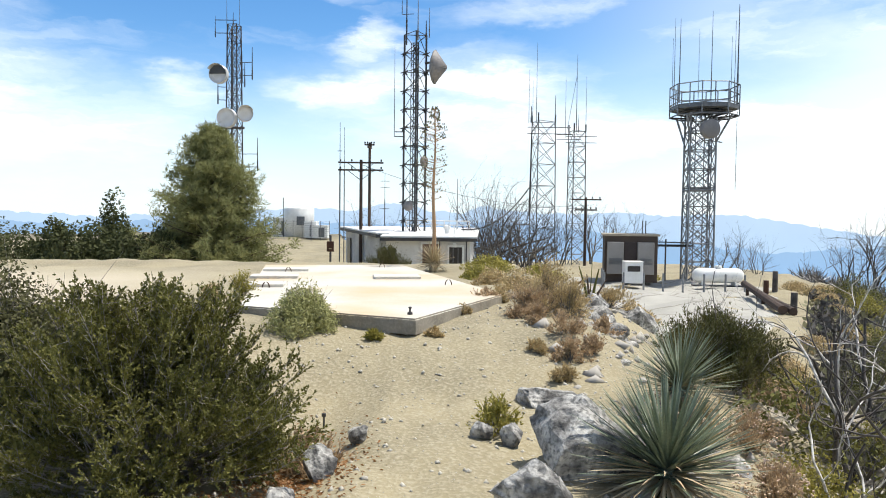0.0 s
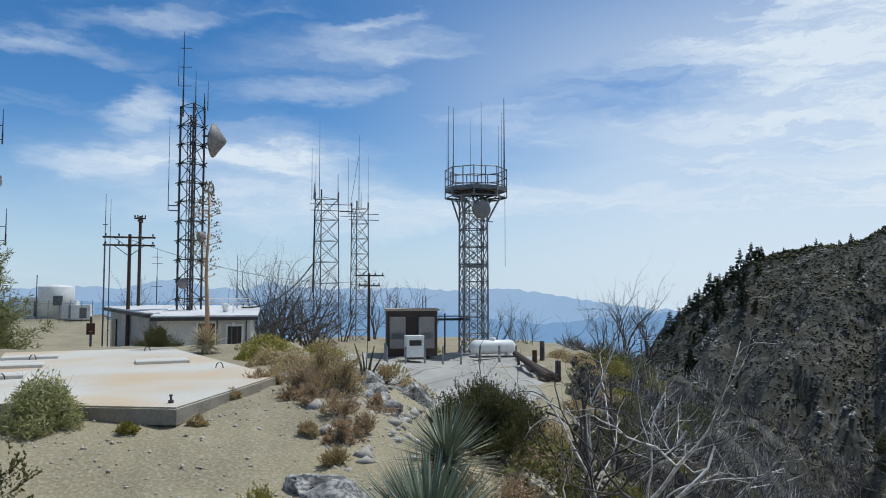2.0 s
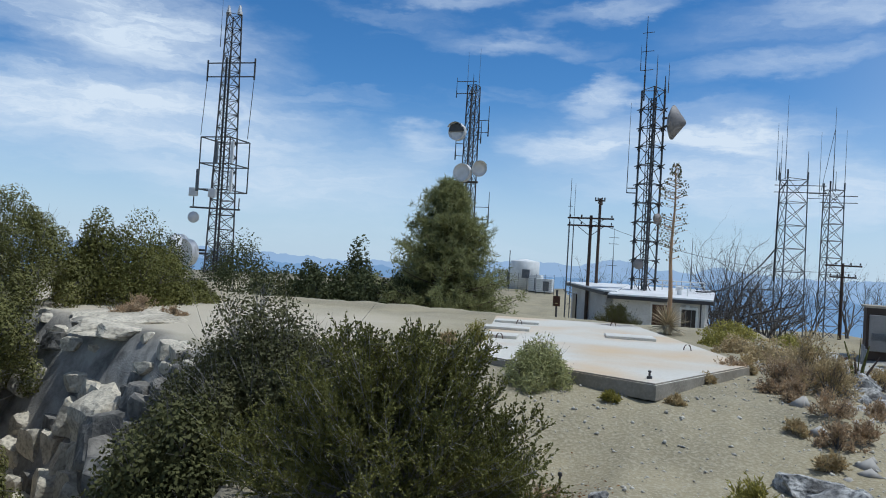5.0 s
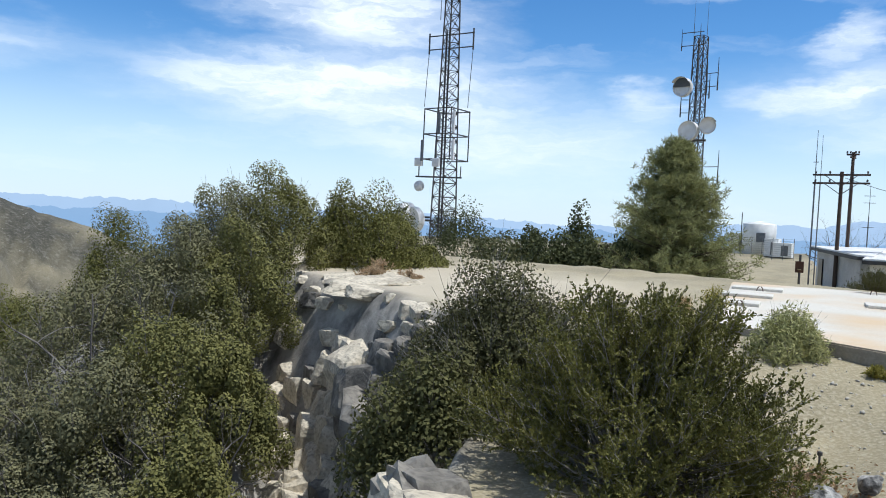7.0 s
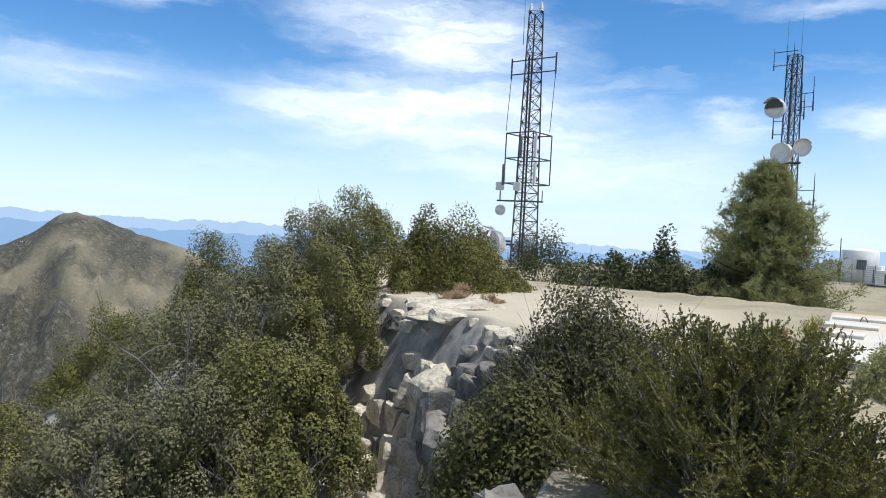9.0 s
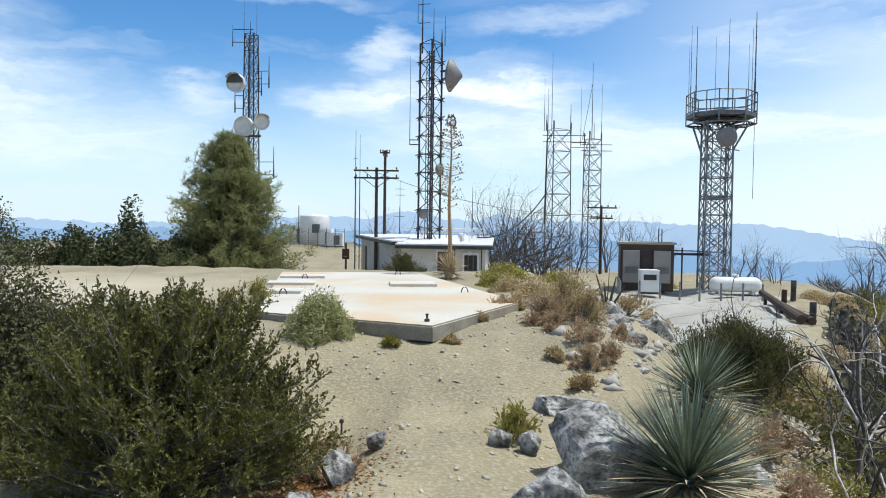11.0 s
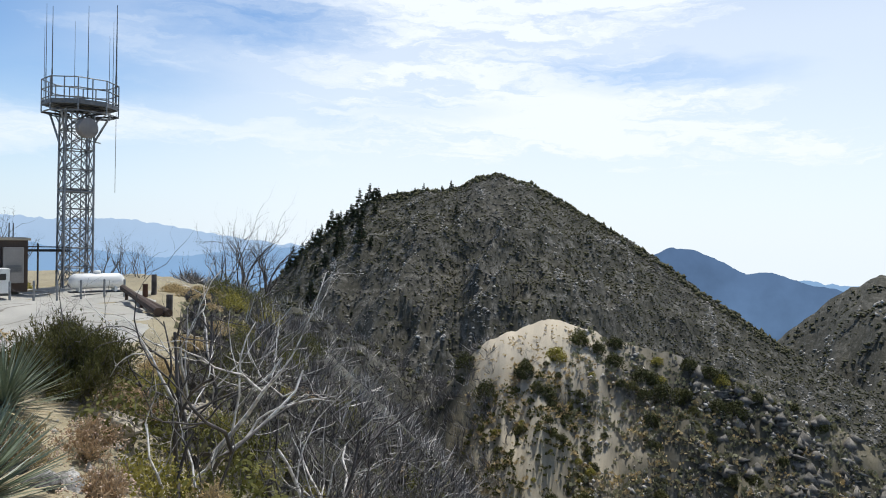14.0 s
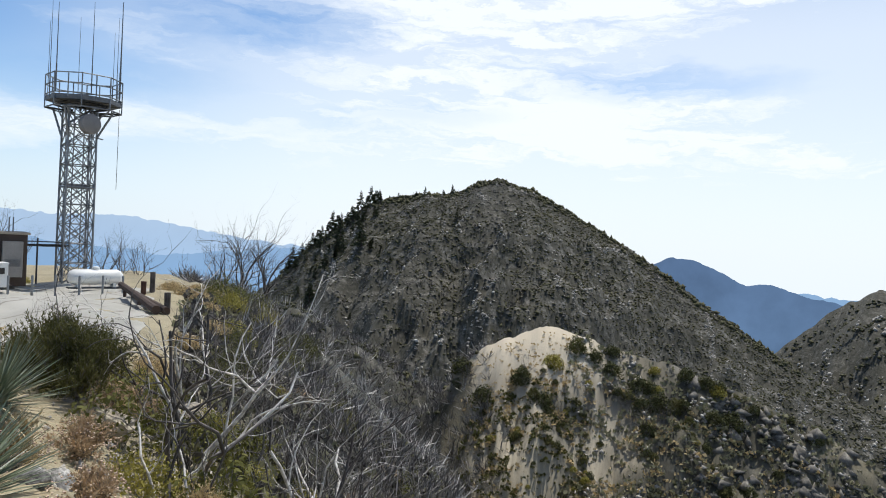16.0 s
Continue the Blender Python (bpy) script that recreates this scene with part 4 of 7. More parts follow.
def tower_mid():
    base = (-1.58, 39.5, -1.5)
    root = thing("dish_tower", base, "dark lattice tower with star-shaped spacers and a side dish", "radio tower")
    H = 13.0
    corner = lattice(root, 3, H, 1.18, 1.18, 13, 0.055, 0.022, dark_steel, 275, "z")
    lattice(root, 3, H - 0.5, 0.42, 0.42, 22, 0.02, 0.012, dark_steel, 60, "x", fine=True)
    for i in range(1, 13):
        for k in range(3):
            c = corner(k, i * H / 13)
            segs = [(*c, c[0] + 0.22 * math.cos(a), c[1], c[2] + 0.22 * math.sin(a), 0.045, 0.02) for a in (0.5, 1.55, 3.4, 4.2, 5.6)]
            v, f = tubes(segs, 4)
            part("star_spacer", v, f, dark_steel, root)
    for dx in (-0.1, 0.05, 0.15):
        arm(root, (dx, -0.1, 0.5), (dx, -0.1, H - 0.5), 0.03, black_rubber, "feed_cable")
    # side dish with a conical cover, facing sideways
    v, f = lathe([(0.12, -0.25), (0.55, -0.14), (0.88, 0.0), (0.89, 0.06), (0.45, 0.4), (0.1, 0.68), (0.02, 0.70)], 28, "x")
    o = part("dish", v, f, dish_grey, root, "grey dish with a conical cover", True)
    o.matrix_basis = pose(1.0, -0.2, 11.2, 0, 4, -12)
    arm(root, (0.5, 0, 11.45), (0.9, -0.15, 11.45), 0.06, dark_steel, "dish_mount")
    arm(root, (0.55, 0, 11.0), (1.0, -0.15, 11.2), 0.04, dark_steel, "dish_mount")
    # masts on top
    c = corner(1, H)
    whip(root, (-0.5, 0, H - 0.6), 4.5, 0.045, dark_steel, "mast")
    for z in (14.0, 15.0, 16.0):
        arm(root, (-0.72, 0, z), (-0.1, 0, z + 0.05), 0.018, dark_steel)
    whip(root, (-0.75, 0, 14.0), 1.4, 0.02, dark_steel)
    whip(root, (0.1, 0.2, H - 0.3), 2.2, 0.04, grey_steel)
    whip(root, (0.55, 0, H - 0.3), 1.0, 0.05, dark_steel)
    whip(root, (0.72, 0, H - 0.2), 1.6, 0.03, grey_steel)
    arm(root, (-0.55, 0, 7.5), (-1.12, 0, 7.5), 0.03, dark_steel)
    arm(root, (-0.55, 0, 7.75), (-1.12, 0, 7.75), 0.03, dark_steel)
    whip(root, (-1.12, 0, 7.5), 4.8, 0.022, grey_steel)
    v, f = lathe([(0.05, -0.1), (0.26, 0.0), (0.27, 0.06), (0.02, 0.1)], 20, "y")
    o = part("dish", v, f, dish_grey, root, "small round dish", True)
    o.matrix_basis = pose(-0.3, -0.7, 3.75, 0, 0, 10)
    o = part("dish", v, f, dish_grey, root, "small round dish", True)
    o.matrix_basis = pose(0.5, -0.5, 6.15, 0, 0, 40)


tower_mid()


def tower_far_left():
    base = (-19.85, 69.2, -1.6)
    root = thing("relay_tower", base, "grey lattice tower crowded with white dishes and antennas behind the pine", "radio tower")
    H = 21.1
    corner = lattice(root, 4, H, 1.3, 0.92, 13, 0.065, 0.03, dark_steel, 35, "x")
    lattice(root, 3, H, 0.45, 0.45, 20, 0.03, 0.018, grey_steel, 10, "x", fine=True)
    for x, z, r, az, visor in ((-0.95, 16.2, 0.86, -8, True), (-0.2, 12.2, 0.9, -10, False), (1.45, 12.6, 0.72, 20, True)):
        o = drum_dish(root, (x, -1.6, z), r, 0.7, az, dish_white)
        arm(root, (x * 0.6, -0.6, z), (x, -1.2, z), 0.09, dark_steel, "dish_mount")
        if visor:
            a = np.linspace(0, np.pi, 13)
            # dark half disc stands in for the shadow in the upper dish
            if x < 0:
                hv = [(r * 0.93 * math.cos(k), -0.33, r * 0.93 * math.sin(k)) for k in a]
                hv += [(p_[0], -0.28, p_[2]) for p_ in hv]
                p = part("open_half", hv, [list(range(13)), list(range(25, 12, -1))] + [[k, k + 13, k + 14, k + 1] for k in range(12)] + [[0, 12, 25, 13]], dish_dark, root, "dark half disc painted as shade across the upper dish")
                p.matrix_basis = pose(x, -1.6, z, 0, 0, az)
            a = np.linspace(0.15 * np.pi, 0.85 * np.pi, 12)
            vs = [(r * 1.02 * math.cos(k), y, r * 1.02 * math.sin(k)) for y in (0.1, -0.75) for k in a]
            fs = [[k, k + 1, k + 13, k + 12] for k in range(11)]
            p = part("visor", vs, fs, dish_white, root, "curved shield above a dish")
            p.matrix_basis = pose(x, -1.6, z, 0, 0, az)
    arm(root, (-1.5, -0.9, 11.4), (1.2, -0.9, 11.4), 0.12, dark_steel, "cross_beam")
    for x, z, ln_ in ((0.95, 15.7, 2.8), (1.9, 15.9, 3.0), (1.2, 15.2, 2.2), (-1.3, 13.6, 2.8), (2.4, 7.4, 3.1)):
        whip(root, (x, -0.8, z), ln_, 0.07, dark_steel, "panel_antenna")
        for dz in (0.4, 1.6):
            arm(root, (0.6 if x > 0 else -0.6, -0.6, z + dz), (x, -0.8, z + dz), 0.035, dark_steel)
    whip(root, (-0.7, 0, H), 3.4, 0.03, grey_steel)
    whip(root, (0.5, 0, H), 3.8, 0.025, grey_steel)
    whip(root, (-0.1, 0, H), 1.2, 0.05, dark_steel)
    for z in (20.2, 21.4):
        arm(root, (-1.6, -0.6, z), (0.4, -0.6, z), 0.04, dark_steel)
    whip(root, (-1.6, -0.6, 19.8), 2.0, 0.05, dark_steel)


tower_far_left()


def tower_left():
    base = (-40.5, 58.3, -0.4)
    root = thing("cage_tower", base, "tapered lattice tower with panel cages and dishes at its foot", "radio tower")
    H = 24.2
    corner = lattice(root, 3, H, 2.5, 1.3, 18, 0.075, 0.035, dark_steel, 250, "x")
    # square antenna cages
    for z in (7.6, 10.0, 12.4):
        for a, b in (((-1.55, -1.6), (1.55, -1.6)), ((1.55, -1.6), (1.55, 1.6)), ((1.55, 1.6), (-1.55, 1.6)), ((-1.55, 1.6), (-1.55, -1.6))):
            arm(root, (*a, z), (*b, z), 0.06, dark_steel, "cage_rail")
    for x, y in ((-1.55, -1.6), (1.55, -1.6), (0, -1.6), (1.55, 1.6), (-1.55, 1.6)):
        arm(root, (x, y, 7.6), (x, y, 12.4), 0.06, dark_steel, "cage_post")
    for x, z in ((-1.555, 7.4), (2.0, 7.4), (0.3, 9.9), (1.95, 10.0)):
        bevel_box("panel_antenna", (0.28, 0.16, 2.0), dish_white if x > 1.9 else grey_steel, root, (x, -1.75, z + 1.0), 0.03)
    # top yoke with hanging whips
    for z in (18.4, 19.7):
        arm(root, (-2.5, 0, z), (2.6, 0, z - 0.1), 0.06, dark_steel, "yoke")
    for x, ln_ in ((-2.5, 6.8), (2.6, 7.2)):
        arm(root, (x, 0, 20.0), (x, 0, 18.0), 0.08, dark_steel, "yoke_end")
        arm(root, (x, 0, 18.0), (x - 0.3, 0, 19.7 - ln_), 0.03, dark_steel, "hanging_antenna")
    arm(root, (-2.7, -1, 5.95), (2.6, -1, 5.85), 0.09, dark_steel, "cross_beam")
    bevel_box("panel_antenna", (0.9, 0.3, 0.8), dish_white, root, (-2.3, -1.2, 7.35), 0.08, "white box antenna")
    bevel_box("panel_antenna", (0.8, 0.3, 0.8), dish_white, root, (0.1, -1.7, 7.25), 0.08, "white box antenna")
    arm(root, (-2.3, -1.1, 5.95), (-2.3, -1.1, 7.0), 0.06, dark_steel)
    arm(root, (2.5, -1, 5.9), (2.5, -1, 6.9), 0.05, dark_steel)
    v, f = lathe([(0.1, -0.2), (0.5, -0.05), (0.52, 0.1), (0.02, 0.16)], 24, "y")
    o = part("dish", v, f, dish_white, root, "small white dish", True)
    o.matrix_basis = pose(-1.95, -1.4, 5.0, 0, 0, 20)
    for x, z, r, az in ((-2.7, 2.0, 1.35, -80), (-1.9, 1.7, 1.25, -10)):
        drum_dish(root, (x, -2.2, z), r, 1.0, az, dish_white)
        arm(root, (x * 0.4, -0.6, z), (x, -1.55, z), 0.12, dark_steel, "dish_mount")
    for x in (-0.2, 0.15):
        arm(root, (x, -0.4, 0), (x, -0.4, 20), 0.09, black_rubber, "feed_cable")
    whip(root, (-0.6, 0, H), 0.9, 0.25, dish_white, "drum_antenna")
    whip(root, (0.6, 0, H), 0.9, 0.25, dish_white, "drum_antenna")
    whip(root, (-1.3, 0, H - 3), 4.5, 0.035, grey_steel)


tower_left()


def small_tower(name, base, H, w, n, panels, whips, label, rot):
    root = thing(name, base, label, "radio tower", "slim lattice towers")
    corner = lattice(root, n, H, w * 1.12, w, panels, 0.035, 0.02, grey_steel, rot, "x")
    for x, y, z, ln_, r in whips:
        whip(root, (x, y, z), ln_, r)
    for k in range(n):
        c = corner(k, H)
        arm(root, c, (c[0], c[1], c[2] + 0.45), 0.05, dark_steel, "leg_cap")
    for z in (H - 0.35, H - 0.75):
        arm(root, (-w * 0.6, 0, z), (w * 1.2, 0, z), 0.025, dark_steel)
    return root


_t = small_tower("slim_tower", (6.08, 45.6, -1.6), 9.3, 1.5, 3, 7, ((-0.82, 0, 9.2, 3.3, 0.02), (-0.55, 0.3, 9.2, 2.7, 0.02), (-0.38, -0.2, 9.2, 4.9, 0.022), (0.8, -0.1, 9.0, 1.9, 0.04), (-0.7, -0.3, 9.2, 1.0, 0.06)), "grey slim lattice tower with thin whip antennas", 8)
_v, _f = pipe([(-0.75, -0.3, 3.4), (-0.72, -0.3, 5.2), (-0.66, -0.3, 8.6), (-0.3, -0.3, 9.1)], 0.045)
part("feed_cable", _v, _f, black_rubber, _t, "black feed cable along a leg")
_t = small_tower("slim_tower", (8.62, 47.8, -1.65), 9.05, 1.12, 3, 9, ((-0.72, 0, 8.6, 3.9, 0.02), (0.0, 0, 9.0, 5.0, 0.03), (0.62, 0, 9.0, 3.6, 0.02), (0.2, 0.3, 9.0, 1.2, 0.03)), "grey slim lattice tower beside a utility pole", 8)
arm(_t, (-0.62, 0, 9.0), (-0.02, 0, 12.6), 0.015, grey_steel, "stay")
for _z in (8.5, 8.8):
    arm(_t, (-1.3, -0.1, _z), (0.3, -0.1, _z), 0.02, dark_steel)


# ---- utility poles and masts ----
def utility_pole(loc, h, arms, label, rz=0):
    root = thing("utility_pole", loc, label, "utility pole", "wooden utility poles", rz=rz)
    v, f = tubes([(0, 0, -0.3, 0, 0, h, 0.105, 0.08)], 10)
    part("pole", v, f, wood_dark, root)
    for z, w, turn in arms:
        o = bevel_box("crossarm", (w, 0.09, 0.09), wood_dark, root, (0, -0.16 if not turn else 0.0, z), 0.01, rz=turn)
        for sx in (-0.45, 0.45, -0.2, 0.2):
            x, y = sx * w * math.cos(radians(turn)), sx * w * math.sin(radians(turn)) - (0.16 if not turn else 0)
            v, f = lathe([(0.03, 0), (0.05, 0.03), (0.035, 0.06), (0.05, 0.09), (0.02, 0.13)], 8)
            i = part("insulator", v, f, dark_steel, root)
            i.location = (x, y, z + 0.06)
        if w > 2:
            for sx in (-1, 1):
                arm(root, (sx * w * 0.3, -0.16, z), (0, -0.14, z - 0.55), 0.02, dark_steel, "arm_brace")
    return root


utility_pole((-4.5, 39.75, -1.4), 6.15, ((5.98, 2.45, 0), (5.58, 2.45, 0)), "dark wooden utility pole with two crossarms")
utility_pole((-4.45, 43.8, -1.4), 7.5, ((7.35, 0.6, 0), (7.2, 0.8, 80)), "tall dark wooden pole with a short crossarm")
utility_pole((9.0, 46.1, -1.6), 4.65, ((4.5, 1.9, 0), (3.85, 1.4, 0)), "wooden utility pole with crossarms by a slim tower")


def mast(loc, h, r, label, rungs=()):
    root = thing("antenna_mast", loc, label, "antenna mast", "thin antenna masts")
    v, f = tubes([(0, 0, -0.2, 0, 0, h * 0.7, r, r), (0, 0, h * 0.7, 0, 0, h, r * 0.6, r * 0.3)], 6)
    part("mast", v, f, grey_steel, root)
    for z, w in rungs:
        arm(root, (-w, 0, z), (w, 0, z), r * 0.5)
    return root


mast((-5.63, 39.6, -1.4), 8.15, 0.04, "thin grey steel antenna mast", ((6.0, 0.12), (6.6, 0.12)))
mast((-5.4, 39.64, -1.4), 7.9, 0.03, "thin grey steel antenna mast")
mast((-3.85, 47.85, -1.4), 6.0, 0.035, "thin mast with short elements", ((5.0, 0.3), (5.4, 0.3), (3.6, 0.3)))
mast((0.8, 42, -1.4), 5.3, 0.04, "thin dark steel mast behind the building")


# ---- building ----
def prism(name, foot, z0, tops, mat, parent, label=""):
    n = len(foot)
    vs = [(x, y, z0) for x, y in foot] + [(x, y, t) for (x, y), t in zip(foot, tops)]
    fs = [list(range(n - 1, -1, -1)), list(range(n, 2 * n))] + [[k, (k + 1) % n, n + (k + 1) % n, n + k] for k in range(n)]
    return part(name, vs, fs, mat, parent, label)


def slab_roof(name, foot, tops, thick, mat, parent, label):
    n = len(foot)
    vs = [(x, y, t) for (x, y), t in zip(foot, tops)] + [(x, y, t + thick) for (x, y), t in zip(foot, tops)]
    fs = [list(range(n - 1, -1, -1)), list(range(n, 2 * n))] + [[k, (k + 1) % n, n + (k + 1) % n, n + k] for k in range(n)]
    return part(name, vs, fs, mat, parent, label)


def along(p, q, u):
    return (p[0] + (q[0] - p[0]) * u, p[1] + (q[1] - p[1]) * u)


def building():
    z0 = -1.6
    root = thing("radio_building", (0, 0, z0), "low grey block building with a white flat roof", "building")
    ML, MR, BR, BL = (-2.75, 35.1), (1.3, 34.5), (1.9, 43.5), (-2.6, 44.0)
    main = [ML, MR, BR, BL]
    tm = [2.18, 2.2, 2.5, 2.5]
    prism("wall", main, -0.3, tm, wall_pale, root, "pale painted block wall")
    eaves = [(-3.0, 34.75), (1.6, 34.1), (2.2, 43.8), (-2.9, 44.3)]
    slab_roof("roof", eaves, [t + 0.1 for t in tm], 0.07, roof_white, root, "white coated roof with a slight slope")
    slab_roof("fascia", [(x * 1.004, y if y > 40 else y - 0.03) for x, y in eaves], [t - 0.06 for t in tm], 0.155, dark_steel, root, "dark roof edge board")
    wing = [(-3.2, 36.5), (-2.8, 36.6), (-2.7, 44.2), (-5.85, 43.9)]
    tw = [2.3, 2.3, 2.56, 2.5]
    prism("wall", wing, -0.3, tw, wall_grey, root, "grey block wall with shade in its colour")
    we = [(-3.3, 36.1), (-2.7, 36.2), (-2.6, 44.4), (-6.25, 44.1)]
    slab_roof("roof", we, [t + 0.09 for t in tw], 0.07, roof_white, root, "white coated roof with a slight slope")
    slab_roof("fascia", [(x - 0.02, y - 0.03 if y < 40 else y) for x, y in we], [t - 0.07 for t in tw], 0.15, dark_steel, root, "dark roof edge board")
    rz = math.degrees(math.atan2(MR[1] - ML[1], MR[0] - ML[0]))
    for name, u, w2, a, b, mat in (("door", 0.53, 0.75, 0.0, 1.98, rust), ("window", 0.83, 0.62, 0.55, 1.85, dark_void)):
        p = along(ML, MR, u)
        o = bevel_box(name, (w2, 0.06, b - a), mat, root, (p[0], p[1] - 0.03, (a + b) / 2), 0.005, "brown steel door" if name == "door" else "dark window", rz)
        for dx in (-w2 / 2 - 0.04, w2 / 2 + 0.04):
            bevel_box("frame", (0.08, 0.09, b - a + 0.08), white_paint, o, (dx, -0.01, 0), 0.005, "white frame")
        bevel_box("frame", (w2 + 0.16, 0.09, 0.08), white_paint, o, (0, -0.012, (b - a) / 2 + 0.06), 0.005, "white frame")
        if name == "window":
            for dx in (-0.12, 0.12):
                bevel_box("glazing_bar", (0.03, 0.05, b - a), grey_steel, o, (dx, -0.03, 0), 0.0)
    p = along(wing[0], wing[3], 0.86)
    bevel_box("door", (0.85, 0.06, 2.0), dark_void, root, (p[0] - 0.04, p[1] - 0.03, 1.0), 0.005, "dark open doorway", math.degrees(math.atan2(wing[3][1] - wing[0][1], wing[3][0] - wing[0][0])))
    for u in (0.64, 0.955):
        p = along(ML, MR, u)
        v, fc = tubes([(p[0], p[1] - 0.07, 0, p[0], p[1] - 0.07, 2.15, 0.03, 0.03)], 6)
        part("downpipe", v, fc, dark_steel, root)
    bevel_box("lamp_box", (0.16, 0.14, 0.2), white_paint, root, (0.55, 34.5, 1.95), 0.02)
    zr = 2.62
    for k in range(6):
        p = (-2.1 + 0.72 * k, 41.2)
        v, fc = tubes([(p[0], p[1], zr - 0.1, p[0], p[1], zr + 0.45, 0.035, 0.035)], 6)
        part("roof_post", v, fc, white_paint, root)
    for z in (0.22, 0.45):
        v, fc = tubes([(-2.1, 41.2, zr + z, 1.5, 41.2, zr + z, 0.035, 0.035)], 6)
        part("roof_rail", v, fc, white_paint, root)
    for x, y in ((0.2, 37.2), (-1.6, 40.0)):
        v, fc = lathe([(0.12, 0), (0.12, 0.3), (0.19, 0.32), (0.19, 0.42), (0.02, 0.48)], 12)
        o = part("roof_vent", v, fc, white_paint, root)
        o.location = (x, y, zr - 0.22)
    v, fc = pipe([(0.55, 36.2, zr - 0.3), (0.55, 36.2, zr + 0.2), (0.35, 36.2, zr + 0.3), (0.2, 36.2, zr + 0.15)], 0.03)
    part("roof_pipe", v, fc, white_paint, root)


building()


# ---- equipment shed ----
def shed():
    root = thing("equipment_shed", (9.35, 36.5, -1.38), "dark brown equipment shed with two grey wall units", "shed", rz=-10)
    bevel_box("body", (2.5, 2.4, 2.25), brown_wall, root, (0, 0, 1.13), 0.01)
    bevel_box("roof", (2.7, 2.6, 0.1), material("shed_roof", (0.42, 0.36, 0.27), (0.36, 0.31, 0.24), 0.8, 0, 1, 15, 0.05), root, (0, 0, 2.3), 0.01, "tan flat roof")
    for x in (-0.75, 0.68):
        u = bevel_box("wall_unit", (0.78, 0.28, 1.55), panel_grey, root, (x, -1.34, 1.18), 0.02, "grey wall-mounted cooling unit")
        for k in range(7):
            bevel_box("louvre", (0.6, 0.03, 0.025), grey_steel, u, (0, -0.15, -0.02 - 0.045 * k), 0.0)
    bevel_box("door", (0.6, 0.04, 1.9), material("shed_door", (0.035, 0.024, 0.02), (0.05, 0.03, 0.025), 0.6, 0, 2, 20, 0.03), root, (-0.02, -1.22, 1.0), 0.005, "dark door between the units")
    for x in (0.62, 0.78):
        v, f = tubes([(x, 0, 2.3, x, 0, 3.0, 0.03, 0.03)], 6)
        part("vent_pipe", v, f, grey_steel, root)
    g = thing("generator", (8.85, 33.85, -1.38), "white generator cabinet with a dark grille", "generator", rz=-4)
    bevel_box("cabinet", (0.84, 0.7, 0.98), white_paint, g, (0, 0, 0.59), 0.03)
    bevel_box("grille", (0.58, 0.03, 0.26), dark_void, g, (0, -0.355, 0.78), 0.01, "dark grille")
    bevel_box("lid", (0.88, 0.74, 0.06), white_paint, g, (0, 0, 1.09), 0.02)
    bevel_box("base", (0.8, 0.66, 0.1), dark_steel, g, (0, 0, 0.05), 0.01)


shed()


def propane_tank():
    root = thing("propane_tank", (12.8, 33.75, -1.38), "white horizontal propane tank on short feet", "propane tank", rz=-3)
    v, f = lathe([(0.02, -1.18), (0.16, -1.15), (0.27, -1.06), (0.34, -0.92), (0.34, 0.92), (0.27, 1.06), (0.16, 1.15), (0.02, 1.18)], 28, "x")
    o = part("vessel", v, f, white_paint, root, "", True)
    o.location = (0, 0, 0.5)
    v, f = lathe([(0.15, 0.8), (0.16, 0.9), (0.14, 0.96), (0.02, 0.98)], 16)
    part("valve_dome", v, f, white_paint, root, "", True)
    for x in (-0.75, 0.75):
        bevel_box("foot", (0.12, 0.5, 0.24), white_paint, root, (x, 0, 0.12), 0.01)
    bevel_box("skid", (2.3, 0.5, 0.05), dark_steel, root, (0, 0, 0.025), 0.0)


propane_tank()


def bollard(p, h=0.75):
    root = thing("bollard", p, "slim weathered grey steel guard post", "bollard", "guard posts in front of the shed")
    v, f = lathe([(0.045, -0.1), (0.045, h - 0.03), (0.035, h), (0.01, h + 0.005)], 10)
    part("post", v, f, galv, root)
    return root


_b = bollard((7.04, 31.6, -1.38))
for bx, by in ((7.91, 31.7), (8.68, 31.3), (9.55, 31.4), (10.37, 31.3), (11.21, 31.1), (12.17, 31.2), (12.88, 30.9), (7.3, 33.0), (7.5, 34.2)):
    copy_thing(_b, pose(bx, by, -1.38))


def cable_bridge():
    root = thing("cable_tray", (10.7, 36.3, -1.38), "steel cable tray bridging the shed and the tower on a post", "cable tray", rz=18)
    for dy in (-0.2, 0.2):
        for z in (1.75, 1.95):
            arm(root, (-0.1, dy, z), (2.2, dy + 0.2, z - 0.05), 0.025, dark_steel, "tray_rail")
    for k in range(10):
        arm(root, (0.0 + 0.22 * k, -0.2, 1.75), (0.0 + 0.22 * k, 0.3, 1.75), 0.015, dark_steel, "rung")
    arm(root, (0.35, -0.2, 0), (0.35, -0.2, 2.1), 0.04, dark_steel, "post")
    for dy in (-0.1, 0.0, 0.1):
        arm(root, (-0.1, dy, 1.8), (2.2, dy + 0.2, 1.78), 0.03, black_rubber, "cable")


cable_bridge()


